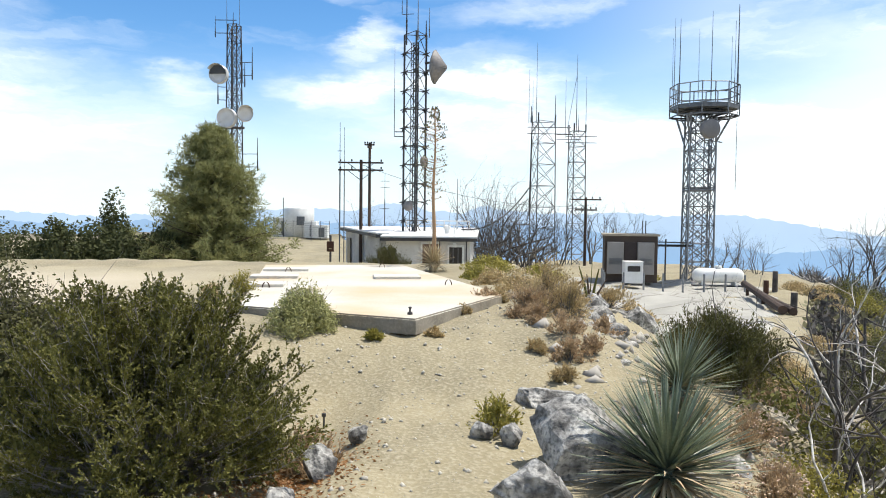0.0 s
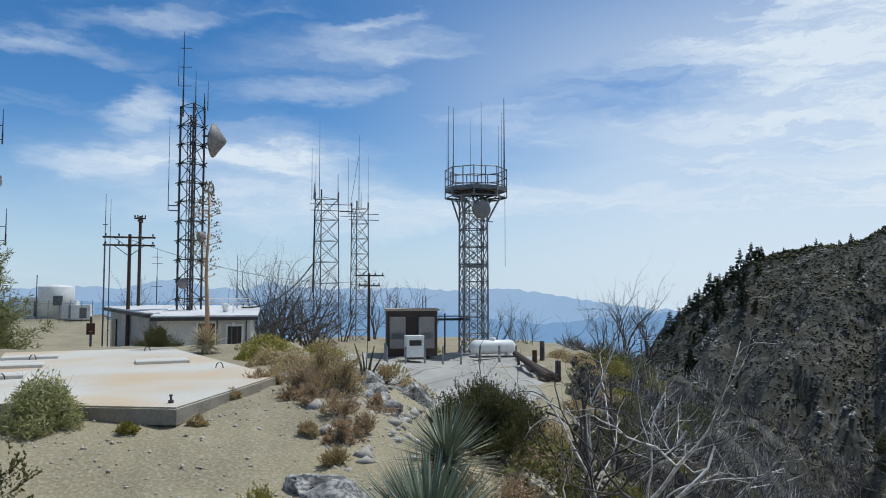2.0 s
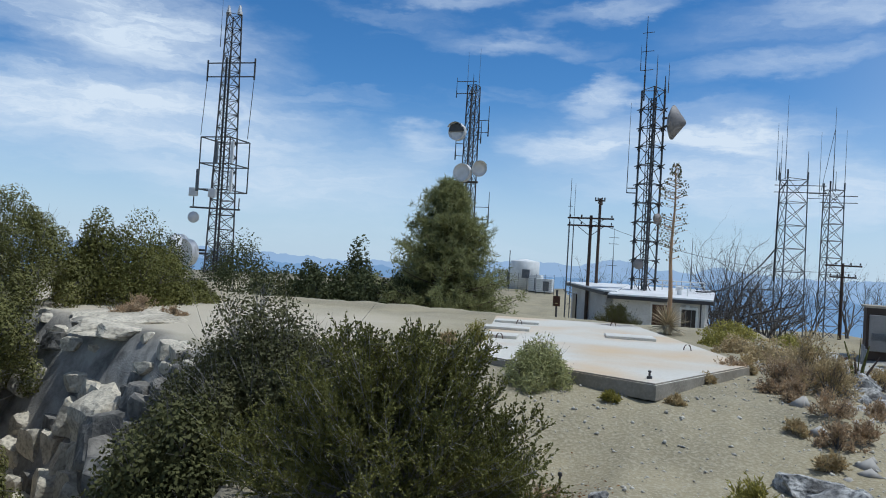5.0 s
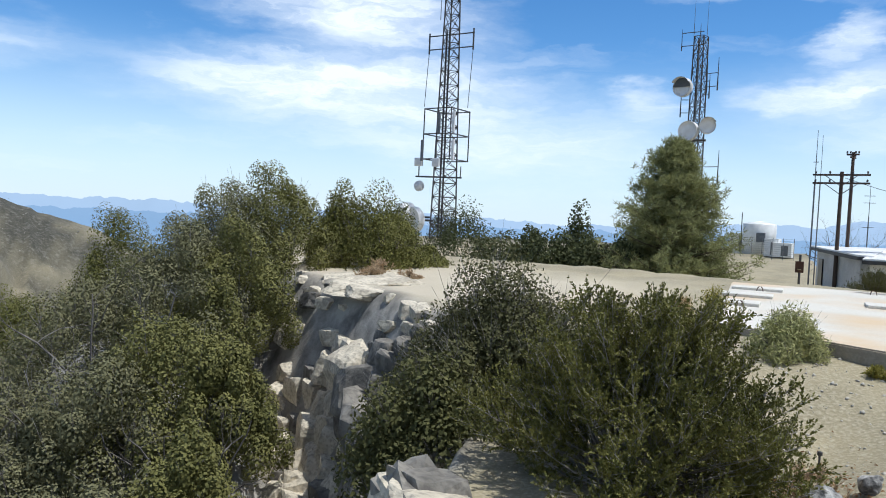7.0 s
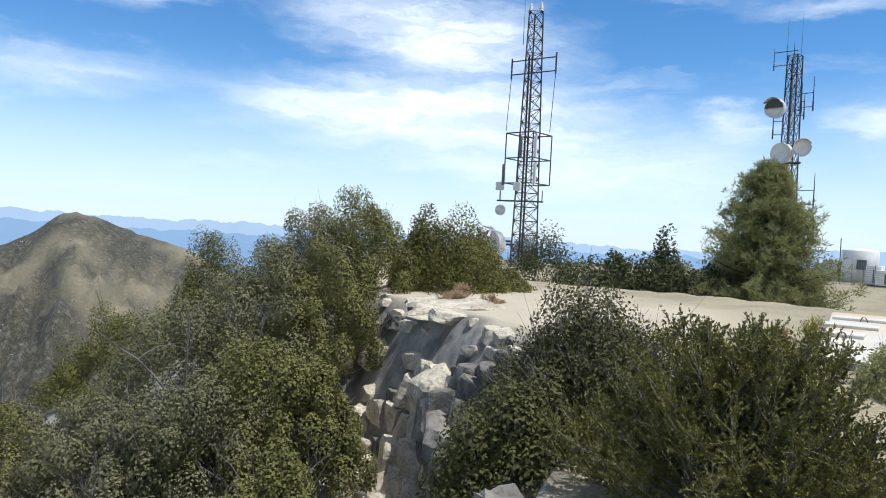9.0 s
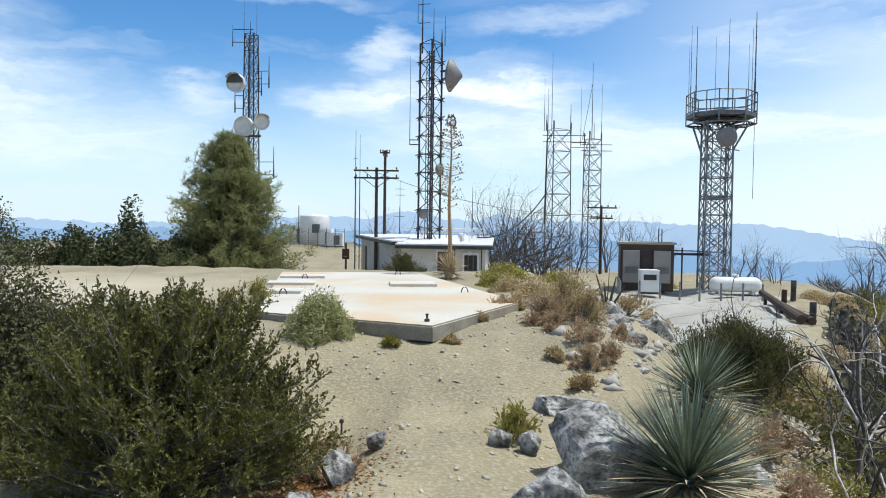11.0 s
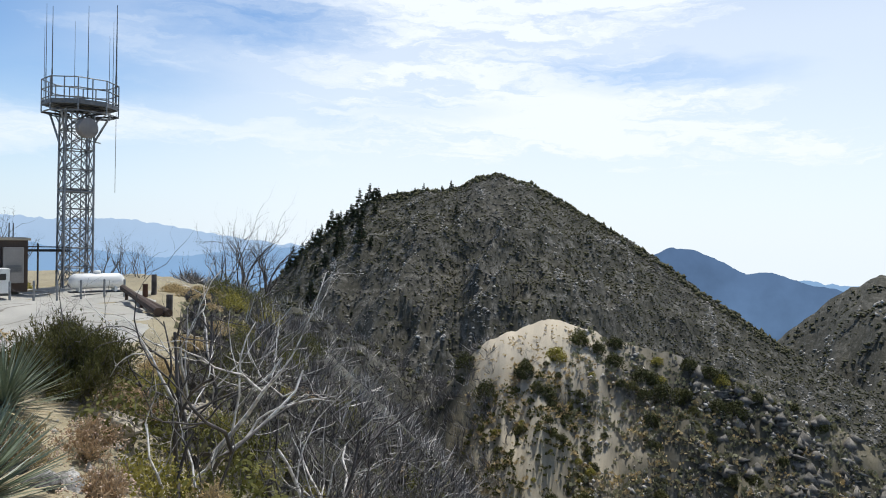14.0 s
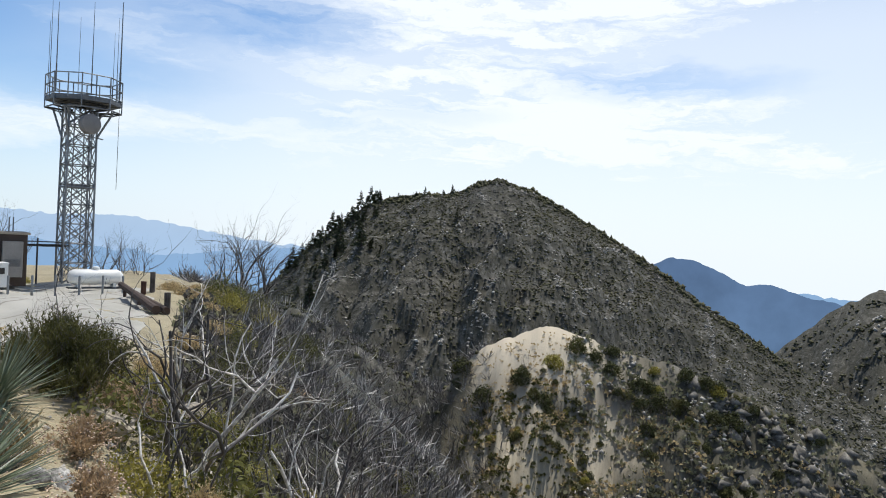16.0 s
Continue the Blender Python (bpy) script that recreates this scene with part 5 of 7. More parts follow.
def beam_barrier():
    root = thing("timber_barrier", (11.3, 25.0, -1.4), "long rusty-brown timber barrier lying along the yard edge", "timber barrier")
    a, b = np.array((1.0, 4.6, 0.52)), np.array((-0.3, -1.6, 0.2))
    v, f = tubes([(*a, *b, 0.13, 0.15)], 10)
    part("log", v, f, wood_dark, root)
    v, f = tubes([(*(a + (0.3, -0.2, -0.25)), *(b + (0.35, 0, -0.05)), 0.12, 0.13)], 10)
    part("log", v, f, wood_dark, root)
    for k in range(3):
        c = a * (1 - k / 2.2) + b * k / 2.2
        v, f = tubes([(c[0] + 0.15, c[1], -0.3, c[0] + 0.15, c[1], c[2], 0.07, 0.07)], 8)
        part("prop", v, f, wood_dark, root)
    for p, h in (((13.25, 29.7), 0.55), ((13.75, 30.0), 0.85), ((11.6, 23.9), 0.7)):
        q = thing("stub_post", (*p, ground(*p)), "short black burnt timber post", "post", "burnt posts along the yard edge")
        v, f = tubes([(0, 0, -0.2, 0, 0, h, 0.11, 0.105)], 10)
        part("post", v, f, rust if h < 0.6 else char_wood, q)


beam_barrier()


def warning_sign():
    x, y = -5.04, 32.6
    root = thing("sign_post", (x, y, ground(x, y)), "rusty brown sign plate on a dark post", "sign")
    v, f = tubes([(0, 0, -0.2, 0, 0, 2.2, 0.05, 0.05)], 6)
    part("post", v, f, dark_steel, root)
    bevel_box("plate", (0.32, 0.04, 0.46), rust, root, (0, -0.06, 1.7), 0.01, "rusty brown plate")
    bevel_box("marking", (0.12, 0.004, 0.03), straw, root, (0, -0.083, 1.6), 0.0, "faded bar of lettering")


warning_sign()


def cable(name, a, b, sag, r, label):
    pts = [np.array(a) * (1 - u) + np.array(b) * u - np.array((0, 0, sag * 4 * u * (1 - u))) for u in np.linspace(0, 1, 22)]
    v, f = pipe(pts, r)
    return tagged(new(name, mesh_from(name, v, f, black_rubber, True)), label, "cable")


cable("feed_cable", (0.99, 38.0, 1.05), (5.33, 45.3, 3.6), 0.75, 0.04, "thick black feed cable looping to a slim tower")
cable("wire", (-4.3, 39, 4.4), (9.7, 47, 2.6), 0.8, 0.012, "thin dark overhead power wire")


def tank_yard():
    root = thing("water_tank", (-17.1, 86.5, -0.9), "white round water tank behind a wire fence", "water tank")
    v, f = lathe([(1.75, 0), (1.75, 3.4), (1.68, 3.5), (0.1, 3.75)], 36)
    part("shell", v, f, white_paint, root, "", True)
    bevel_box("hatch", (0.9, 0.3, 1.0), grey_steel, root, (0.5, -1.7, 2.0), 0.02)
    v, f = tubes([(-1.9, 0, 0, -1.9, 0, 4.7, 0.05, 0.05)], 6)
    part("mast", v, f, dark_steel, root)
    for x, y, w, h in ((-14.0, 83, 1.9, 1.5), (-15.2, 84, 1.4, 1.9), (-19.3, 88, 2.2, 2.3)):
        c = thing("equipment_cabinet", (x, y, -0.85), "white equipment cabinet by the water tank", "cabinet", "cabinets in the tank yard")
        bevel_box("body", (w, 1.8, h), white_paint, c, (0, 0, h / 2), 0.04)
        bevel_box("door", (w * 0.35, 0.03, h * 0.7), grey_steel, c, (w * 0.15, -0.92, h * 0.45), 0.0)
    fence = thing("wire_fence", (-20.5, 80, -0.95), "tall wire fence on thin posts round the tank yard", "fence")
    for k in range(9):
        v, f = tubes([(k * 1.0, 0, -0.2, k * 1.0, 0, 2.1, 0.03, 0.03)], 5)
        part("post", v, f, grey_steel, fence)
    for z in np.linspace(0.1, 2.0, 10):
        v, f = tubes([(0, 0, z, 8, 0, z, 0.008, 0.008)], 4, False)
        part("wire", v, f, grey_steel, fence)


tank_yard()


# ---- plants ----
def curve_points(p, q, bend, k=4):
    u = np.linspace(0, 1, k + 1)[:, None]
    mid = (p + q) / 2 + bend
    return (1 - u) ** 2 * p + 2 * u * (1 - u) * mid + u ** 2 * q


def bush_meshes(rng, rx, ry, h, stems, twigs, per, leaf_l, leaf_w, lobes=9, twig_l=0.22, base=0.25, inner=0.35, up=0.55, stem_r=0.014, low=0.05):
    """Stem tubes and leaf blades of a rounded shrub with an uneven outline, rooted at the origin."""
    rx, ry, h = rx * 0.9, ry * 0.9, h * 0.88
    a = rng.uniform(0, 2 * np.pi, lobes)
    el = rng.uniform(0.15, 1.45, lobes)
    lob = np.stack([rx * np.cos(a) * np.cos(el), ry * np.sin(a) * np.cos(el), h * np.sin(el)], 1) * rng.uniform(0.8, 1.06, (lobes, 1))
    tips, segs, pool = [], [], []
    for k in range(stems):
        l = lob[rng.integers(lobes)] if rng.random() < 0.7 else None
        if l is None:
            aa, ee = rng.uniform(0, 2 * np.pi), math.asin(rng.uniform(low, 1.0))
            l = np.array((rx * math.cos(aa) * math.cos(ee), ry * math.sin(aa) * math.cos(ee), h * math.sin(ee))) * rng.uniform(0.75, 0.98)
        tip = l + rng.normal(0, 0.13, 3) * (rx, ry, h * 0.8)
        tip[2] = min(max(tip[2], 0.08 * h), 1.03 * h)
        root = np.array((rng.normal(0, base * rx * 0.4), rng.normal(0, base * ry * 0.4), 0.0))
        pts = curve_points(root, tip, np.array((0, 0, -0.12 * h)) * rng.uniform(0, 1) + rng.normal(0, 0.06, 3) * rx)
        for i in range(4):
            segs.append((*pts[i], *pts[i + 1], stem_r * (1 - i / 4.6), stem_r * (1 - (i + 1) / 4.6)))
        pool.append(pts)
    pool = np.array(pool)
    k = rng.integers(len(pool), size=twigs)
    u = inner + (1 - inner) * np.sqrt(rng.random(twigs))
    i = np.minimum((u * 4).astype(int), 3)
    fr = (u * 4 - i)[:, None]
    start = pool[k, i] * (1 - fr) + pool[k, i + 1] * fr
    out = start / np.maximum(np.linalg.norm(start, axis=1), 1e-6)[:, None]
    d = out * 0.6 + rng.normal(0, 0.55, (twigs, 3)) + np.array((0, 0, up))
    d /= np.linalg.norm(d, axis=1)[:, None]
    L = twig_l * rng.uniform(0.5, 1.4, twigs)[:, None]
    end = start + d * L
    tw = np.concatenate([start, end, np.full((twigs, 1), stem_r * 0.3), np.full((twigs, 1), stem_r * 0.12)], 1)
    w = rng.random((twigs, per, 1))
    roots = (start[:, None] + (end - start)[:, None] * (0.15 + 0.85 * w)).reshape(-1, 3)
    dirs = (np.repeat(d, per, 0) * 1.0 + rng.normal(0, 0.5, (twigs * per, 3)))
    lv, lf = blades(roots, dirs, leaf_l, leaf_w, rng)
    sv, sf = tubes(np.vstack([np.array(segs), tw[::2]]), 3, False)
    lv[:, 2] = np.maximum(lv[:, 2], 0.0)
    return sv, sf, lv, lf


def bush(name, loc, label, category, leaf, seed, group="", twig=None, rz=0.0, **kw):
    rng = np.random.default_rng(seed)
    sv, sf, lv, lf = bush_meshes(rng, **kw)
    root = thing(name, loc, label, category, group, rz=rz)
    tagged(part("branchwork", sv, sf, twig or twig_mat, root), kind="stuff")
    tagged(part("foliage", lv, lf, leaf, root), kind="stuff")
    return root


def clump_leaves(rng, rx, ry, h, lobes, lobe_r, leaves, leaf_l, leaf_w, full=False, flop=0.55):
    """Leaves lying over the rounded lobes of a dense crown; full closes it below too."""
    a = np.arange(lobes) * 2.39996 + rng.uniform(0, 0.6, lobes)
    top = np.sqrt(np.clip((np.arange(lobes) + 0.5) / lobes, 0, 1))
    zc = 1 - top ** 1.6 + rng.normal(0, 0.06, lobes) - (0.1 if full else 0)
    c = np.stack([np.cos(a) * top, np.sin(a) * top, np.clip(zc, -0.1 if full else 0.12, 1)], 1) * (1 - lobe_r * 0.55) * rng.uniform(0.86, 1.08, (lobes, 1))
    k = rng.integers(lobes, size=leaves * 2)
    n = rng.normal(size=(leaves * 2, 3))
    n /= np.linalg.norm(n, axis=1)[:, None]
    rad = lobe_r * rng.uniform(0.7, 1.3, lobes)[k] * (1 - 0.45 * rng.random(leaves * 2) ** 2)
    p = c[k] + n * rad[:, None]
    keep = (np.linalg.norm(p, axis=1) > 0.45) & (p[:, 2] > (-0.5 if full else 0.0))
    p, n = p[keep][:leaves], n[keep][:leaves]
    m = len(p)
    p = p * (rx, ry, h)
    n = n + rng.normal(0, flop, (m, 3))
    n /= np.linalg.norm(n, axis=1)[:, None]
    t = np.cross(n, rng.normal(size=(m, 3)))
    t /= np.linalg.norm(t, axis=1)[:, None]
    u = np.cross(n, t)
    L, W = (leaf_l * rng.uniform(0.6, 1.3, m))[:, None], (leaf_w * rng.uniform(0.6, 1.3, m))[:, None]
    v = np.stack([p, p + t * L * 0.5 + u * W * 0.5, p + t * L, p + t * L * 0.5 - u * W * 0.5], 1).reshape(-1, 3)
    return v, np.arange(4 * m).reshape(-1, 4), c * (rx, ry, h)


def clump_bush(name, loc, label, category, leaf, seed, group="", rz=0.0, stem_r=0.02, twig=None, spikes=0, **kw):
    """A dense billowing shrub: crooked stems out to every lobe, leaves over the lobes."""
    rng = np.random.default_rng(seed)
    v, f, c = clump_leaves(rng, **kw)
    root = thing(name, loc, label, category, group, rz=rz)
    segs = []
    for q in c:
        pts = curve_points(np.array((rng.normal(0, 0.05) * kw["rx"], rng.normal(0, 0.05) * kw["rx"], -0.1)), q, rng.normal(0, 0.12, 3) * kw["rx"])
        for i in range(4):
            segs.append((*pts[i], *pts[i + 1], stem_r * (1 - i / 4.6), stem_r * (1 - (i + 1) / 4.6)))
        for i in range(spikes):
            d = q / np.linalg.norm(q) * 0.7 + rng.normal(0, 0.4, 3) + np.array((0, 0, 0.3))
            e = q + d * rng.uniform(0.3, 0.62) * kw["lobe_r"] * kw["rx"] * 2.1
            segs.append((*q, *e, stem_r * 0.3, stem_r * 0.1))
    sv, sf = tubes(segs, 3, False)
    tagged(part("branchwork", sv, sf, twig or twig_mat, root), kind="stuff")
    tagged(part("foliage", v, f, leaf, root), kind="stuff")
    return root


def dead_stem(rng, h, a, spread, levels, r0, fork=0.55, wiggle=0.22):
    """One bare, crooked, forking stem of a burnt shrub."""
    segs = []

    def grow(p, d, L, r, lv):
        n = (4, 5, 6, 7, 7)[lv]
        lean = rng.normal(0, 0.10, 3)
        for i in range(n):
            d = d + rng.normal(0, wiggle, 3) + lean + np.array((0, 0, 0.10))
            d /= np.linalg.norm(d)
            q = p + d * L / n
            r1 = r * (0.88 if lv else 0.75)
            segs.append((*p, *q, r, r1))
            p, r = q, r1
            if lv > 0 and i >= 1 and rng.random() < fork:
                dd = d * 0.75 + rng.normal(0, 0.55, 3) + np.array((0, 0, 0.12))
                grow(p, dd / np.linalg.norm(dd), L * rng.uniform(0.35, 0.7), r * rng.uniform(0.5, 0.75), lv - 1)
    d = np.array((math.cos(a) * spread, math.sin(a) * spread, 1.0))
    grow(np.array((0.05 * math.cos(a), 0.05 * math.sin(a), -0.08)), d / np.linalg.norm(d), h * rng.uniform(0.75, 1.0), r0 * rng.uniform(0.7, 1.1), levels)
    return tubes(segs, 4 if r0 > 0.03 else 3, False)


def dead_shrub(name, loc, label, seed, h, stems, spread, mat, group="", levels=4, r0=0.022, rz=0.0, fork=0.48, wiggle=0.22):
    root = thing(name, loc, label, "dead shrub", group, rz=rz)
    rng = np.random.default_rng(seed)
    mats = mat if isinstance(mat, tuple) else (mat,)
    for k in range(stems):
        v, f = dead_stem(rng, h, 2 * np.pi * k / stems + rng.uniform(-0.4, 0.4), spread * rng.uniform(0.5, 1.4), levels, r0, fork, wiggle)
        part("stem", v, f, mats[k % len(mats)], root)
    return root


def at_ground(x, y, dz=0.0):
    return (x, y, ground(x, y) + dz)


# large green shrubs by the path
bush("mountain_mahogany", at_ground(-1.97, 4.68, 0.0), "dense olive-green shrub with grey twigs beside the path", "shrub", leaf_mahogany, 11, low=0.0, rx=1.18, ry=1.0, h=1.4, stems=400, twigs=9500, per=17, leaf_l=0.024, leaf_w=0.012, twig_l=0.13, lobes=90, inner=0.45, up=0.6, twig=pale_twig, stem_r=0.009)
clump_bush("ceanothus", (-3.72, 6.02, -0.5), "rounded dark grey-green shrub at the edge of the rock face", "shrub", leaf_ceanothus, 12, rx=1.3, ry=1.15, h=1.72, lobes=60, lobe_r=0.24, leaves=66000, leaf_l=0.042, leaf_w=0.022, flop=0.6, stem_r=0.012, twig=pale_twig, spikes=20)
# added shrub: its dark leaves fill in for shadow below the rock edge
clump_bush("ceanothus", at_ground(-3.85, 4.95, -0.1), "dark green shrub added for the shadow under the rock edge", "shrub", leaf_dark, 13, rx=0.85, ry=0.7, h=1.25, lobes=24, lobe_r=0.3, leaves=18000, leaf_l=0.05, leaf_w=0.03, flop=0.6, stem_r=0.012, spikes=10)


def slope_bush(name, az, r, top_el, rx, leaf, seed, label, group, leaves=9000, **kw):
    """A bush at azimuth and range whose top reaches an elevation seen from the path."""
    x, y = r * math.sin(radians(az)), r * math.cos(radians(az))
    z = ground(x, y) - 0.15
    h = max(0.5, 1.65 + r * math.tan(radians(top_el)) - z)
    return clump_bush(name, (x, y, z), label, "shrub", leaf, seed, group, rx=rx, ry=rx * 0.95, h=h * 0.95, leaves=leaves, **kw)


OAK = dict(leaves=30000, leaf_l=0.05, leaf_w=0.034, lobes=34, lobe_r=0.2, flop=0.3, stem_r=0.018, twig=pale_twig, spikes=5)
for k, (az, r, el, rx, lm) in enumerate(((-48.0, 17.0, 3.3, 1.5, leaf_oak), (-51.8, 16.8, 2.0, 1.6, leaf_oak_grey), (-51.5, 14.0, -0.6, 1.3, leaf_oak), (-55.3, 14.5, -0.6, 1.7, leaf_oak_grey), (-59.3, 19.5, 0.0, 1.6, leaf_olive), (-65.3, 18.0, -6.0, 1.8, leaf_olive), (-61.5, 14.0, -4.6, 1.8, leaf_oak_grey),
        (-56.5, 11.5, -6.0, 1.6, leaf_oak), (-60.5, 11.0, -9.5, 1.6, leaf_oak_grey), (-52.4, 10.8, -9.6, 0.95, leaf_oak), (-66.5, 12.0, -12.0, 1.6, leaf_oak_grey), (-72.5, 13.5, -12.5, 1.8, leaf_oak), (-55.0, 9.0, -15.0, 1.1, leaf_oak), (-62.0, 8.5, -18.0, 1.2, leaf_oak_grey), (-78.0, 12.0, -13.5, 1.8, leaf_oak), (-70, 9.0, -18.5, 1.3, leaf_oak))):
    slope_bush("scrub_oak", az, r, el, rx, lm, 30 + k, "broad scrub oak with small stiff leaves on the steep slope", "shrubs on the steep slope", **OAK)
for k, (az, r, el, rx) in enumerate(((-41.2, 17.0, 2.1, 1.2), (-39.2, 17.6, 0.0, 0.85), (-36.9, 18.5, -2.4, 0.75), (-43.6, 17.4, 2.2, 0.9))):
    slope_bush("manzanita", az, r, el, rx, leaf_olive, 50 + k, "upright olive-green shrub behind the pale rock ledge", "shrubs behind the ledge", 14000, leaf_l=0.07, leaf_w=0.034, lobes=20, lobe_r=0.33, spikes=10, stem_r=0.015)

# pine and junipers behind the pad
def pine(loc, h, w, seed):
    rng = np.random.default_rng(seed)
    root = thing("pine_tree", loc, "broad bushy pine with a pointed crown reaching the ground", "tree")
    v, f = tubes([(0, 0, -0.3, 0.05, 0, h * 0.5, 0.2, 0.12), (0.05, 0, h * 0.5, 0, 0, h * 0.97, 0.12, 0.02)], 9)
    part("trunk", v, f, bark, root)
    segs, tips = [], []
    for k in range(460):
        u, a_ = rng.random() ** 1.2, rng.uniform(0, 2 * np.pi)
        z = h * (0.06 + 0.92 * u)
        lump = 1.0 + 0.12 * math.sin(3 * a_ + 5 * u) + 0.08 * math.sin(7 * a_ - 9 * u)
        reach = w * (1 - u) ** 0.64 * rng.uniform(0.55, 1.0) * lump + 0.12
        a = a_
        p = np.array((0, 0, z))
        q = np.array((math.cos(a) * reach, math.sin(a) * reach, z + reach * rng.uniform(0.0, 0.45)))
        pts = curve_points(p, q, np.array((0, 0, -0.12 * reach)))
        for i in range(4):
            segs.append((*pts[i], *pts[i + 1], 0.035 * (1 - i / 4.5), 0.035 * (1 - (i + 1) / 4.5)))
        for i in range(20):
            v_ = rng.uniform(0.3, 1.0)
            c = pts[min(int(v_ * 4), 3)] * (1 - (v_ * 4) % 1) + pts[min(int(v_ * 4) + 1, 4)] * ((v_ * 4) % 1)
            tips.append(c + rng.normal(0, 0.13, 3))
    v, f = tubes(segs, 4, False)
    tagged(part("limbwork", v, f, bark, root), kind="stuff")
    tips = np.array(tips)
    rep = np.repeat(tips, 9, 0)
    d = rng.normal(0, 1, rep.shape) + np.array((0, 0, 0.5))
    lv, lf = blades(rep, d, 0.25, 0.03, rng)
    tagged(part("crown", lv, lf, leaf_pine, root), kind="stuff")


pine(at_ground(-9.7, 30.6, -0.3), 6.7, 3.4, 5)
for k, (az, r, el, rx) in enumerate(((-23.5, 33, -0.6, 1.3), (-21.6, 32, -1.2, 1.2), (-26.2, 34, -0.9, 1.3), (-28.0, 36, -0.5, 0.8), (-24.4, 38, 1.0, 0.85), (-20.4, 36, -0.2, 1.1), (-30.2, 38, -1.4, 1.6), (-33.2, 54, 1.0, 1.9), (-38.5, 56, 0.8, 2.0), (-34.6, 76, 0.6, 1.6))):
    slope_bush("juniper", az, r, el + 0.3, rx * 1.35, leaf_juniper, 60 + k, "dark green juniper standing in a row behind the gravel", "dark junipers", 4500, leaf_l=0.17, leaf_w=0.11, lobes=16, lobe_r=0.36, spikes=3)


# yuccas
def blade_mesh(length, width, mat, droop):
    vs, fs = [], []
    n = 5
    for i in range(n + 1):
        u = i / n
        wv = width * (0.55 + 0.45 * math.sin(math.pi * min(1, u * 1.6 + 0.2)) if u < 0.5 else 1.0 * (1 - u) ** 0.7 * 1.3)
        z = -droop * length * u * u
        vs += [(length * u, -wv / 2, z + wv * 0.22), (length * u, 0, z), (length * u, wv / 2, z + wv * 0.22)]
    for i in range(n):
        fs += [[3 * i, 3 * i + 3, 3 * i + 4, 3 * i + 1], [3 * i + 1, 3 * i + 4, 3 * i + 5, 3 * i + 2]]
    return mesh_from("leaf", vs, fs, mat, True)


def yucca(loc, rad, count, seed, label, mats=(None, None), stalk=0.0, width=0.026, lift=0.0):
    rng = np.random.default_rng(seed)
    root = thing("yucca", loc, label, "yucca", "yuccas")
    green = [blade_mesh(rad * l, width, mats[0] or yucca_leaf, dr) for l, dr in ((1.0, 0.02), (0.92, 0.08), (1.06, 0.0))]
    dry = [blade_mesh(rad * l, width, mats[1] or yucca_dry, dr) for l, dr in ((0.95, 0.12), (0.85, 0.2))]
    v, f = lathe([(0.02, -0.05), (0.1, 0.0), (0.11, 0.12 + lift), (0.05, 0.24 + lift), (0.01, 0.27 + lift)], 10)
    part("crown_base", v, f, mats[0] or yucca_leaf, root)
    for k in range(count):
        u = (k + 0.5) / count
        el = math.degrees(math.asin(min(1.0, -0.22 + 1.2 * u)))
        old = el < rng.uniform(-4, 36)
        me = dry[rng.integers(2)] if old else green[rng.integers(3)]
        piece("leaf", me, root, "", pose(0, 0, 0.13 + lift + 0.1 * u, 0, 0, k * 137.508 + rng.uniform(-6, 6)) @ pose(0, 0, 0, rng.uniform(-20, 20), -el + rng.uniform(-5, 5), 0))
    return root


yucca((1.42, 4.5, -0.12), 0.66, 400, 3, "large spiky grey-green yucca with dry straw-coloured lower leaves", width=0.025)
yucca((2.08, 6.3, -0.2), 0.58, 300, 4, "spiky blue-green yucca beside a larger one", width=0.02, lift=0.2)


def stalk_yucca():
    x, y = -0.22, 16.9
    root = yucca((x, y, 0.42), 0.52, 190, 8, "dried yucca with a tall seed stalk at the pad edge", (yucca_dry, yucca_dry))
    rng = np.random.default_rng(9)
    pts = [(0.02 * math.sin(k), 0.02 * math.cos(k * 1.3), 0.2 + 0.345 * k) for k in range(11)]
    v, f = pipe(pts, [0.055 - 0.0045 * k for k in range(11)], 8)
    part("stalk", v, f, stalk_mat, root, "tall tan seed stalk", True)
    segs, pods = [], []
    for k in range(190):
        z = 3.75 - 2.2 * rng.random() ** 1.5
        a = rng.uniform(0, 2 * np.pi)
        L = 0.36 * math.sin(math.pi * (z - 1.2) / 2.6) * rng.uniform(0.6, 1.1) + 0.05
        q = (math.cos(a) * L, math.sin(a) * L, z + 0.25 * L)
        segs.append((0, 0, z, *q, 0.006, 0.003))
        for i in range(2):
            u = rng.uniform(0.6, 1)
            pods.append((q[0] * u, q[1] * u, z + 0.25 * L * u, q[0] * u, q[1] * u, z + 0.25 * L * u + 0.035, 0.008, 0.013))
    v, f = tubes(segs, 3, False)
    tagged(part("side_stemwork", v, f, stalk_mat, root), kind="stuff")
    v, f = tubes(pods, 5)
    tagged(part("seed_head", v, f, leaf_grey, root, "dry grey seed pods"), kind="stuff")


stalk_yucca()

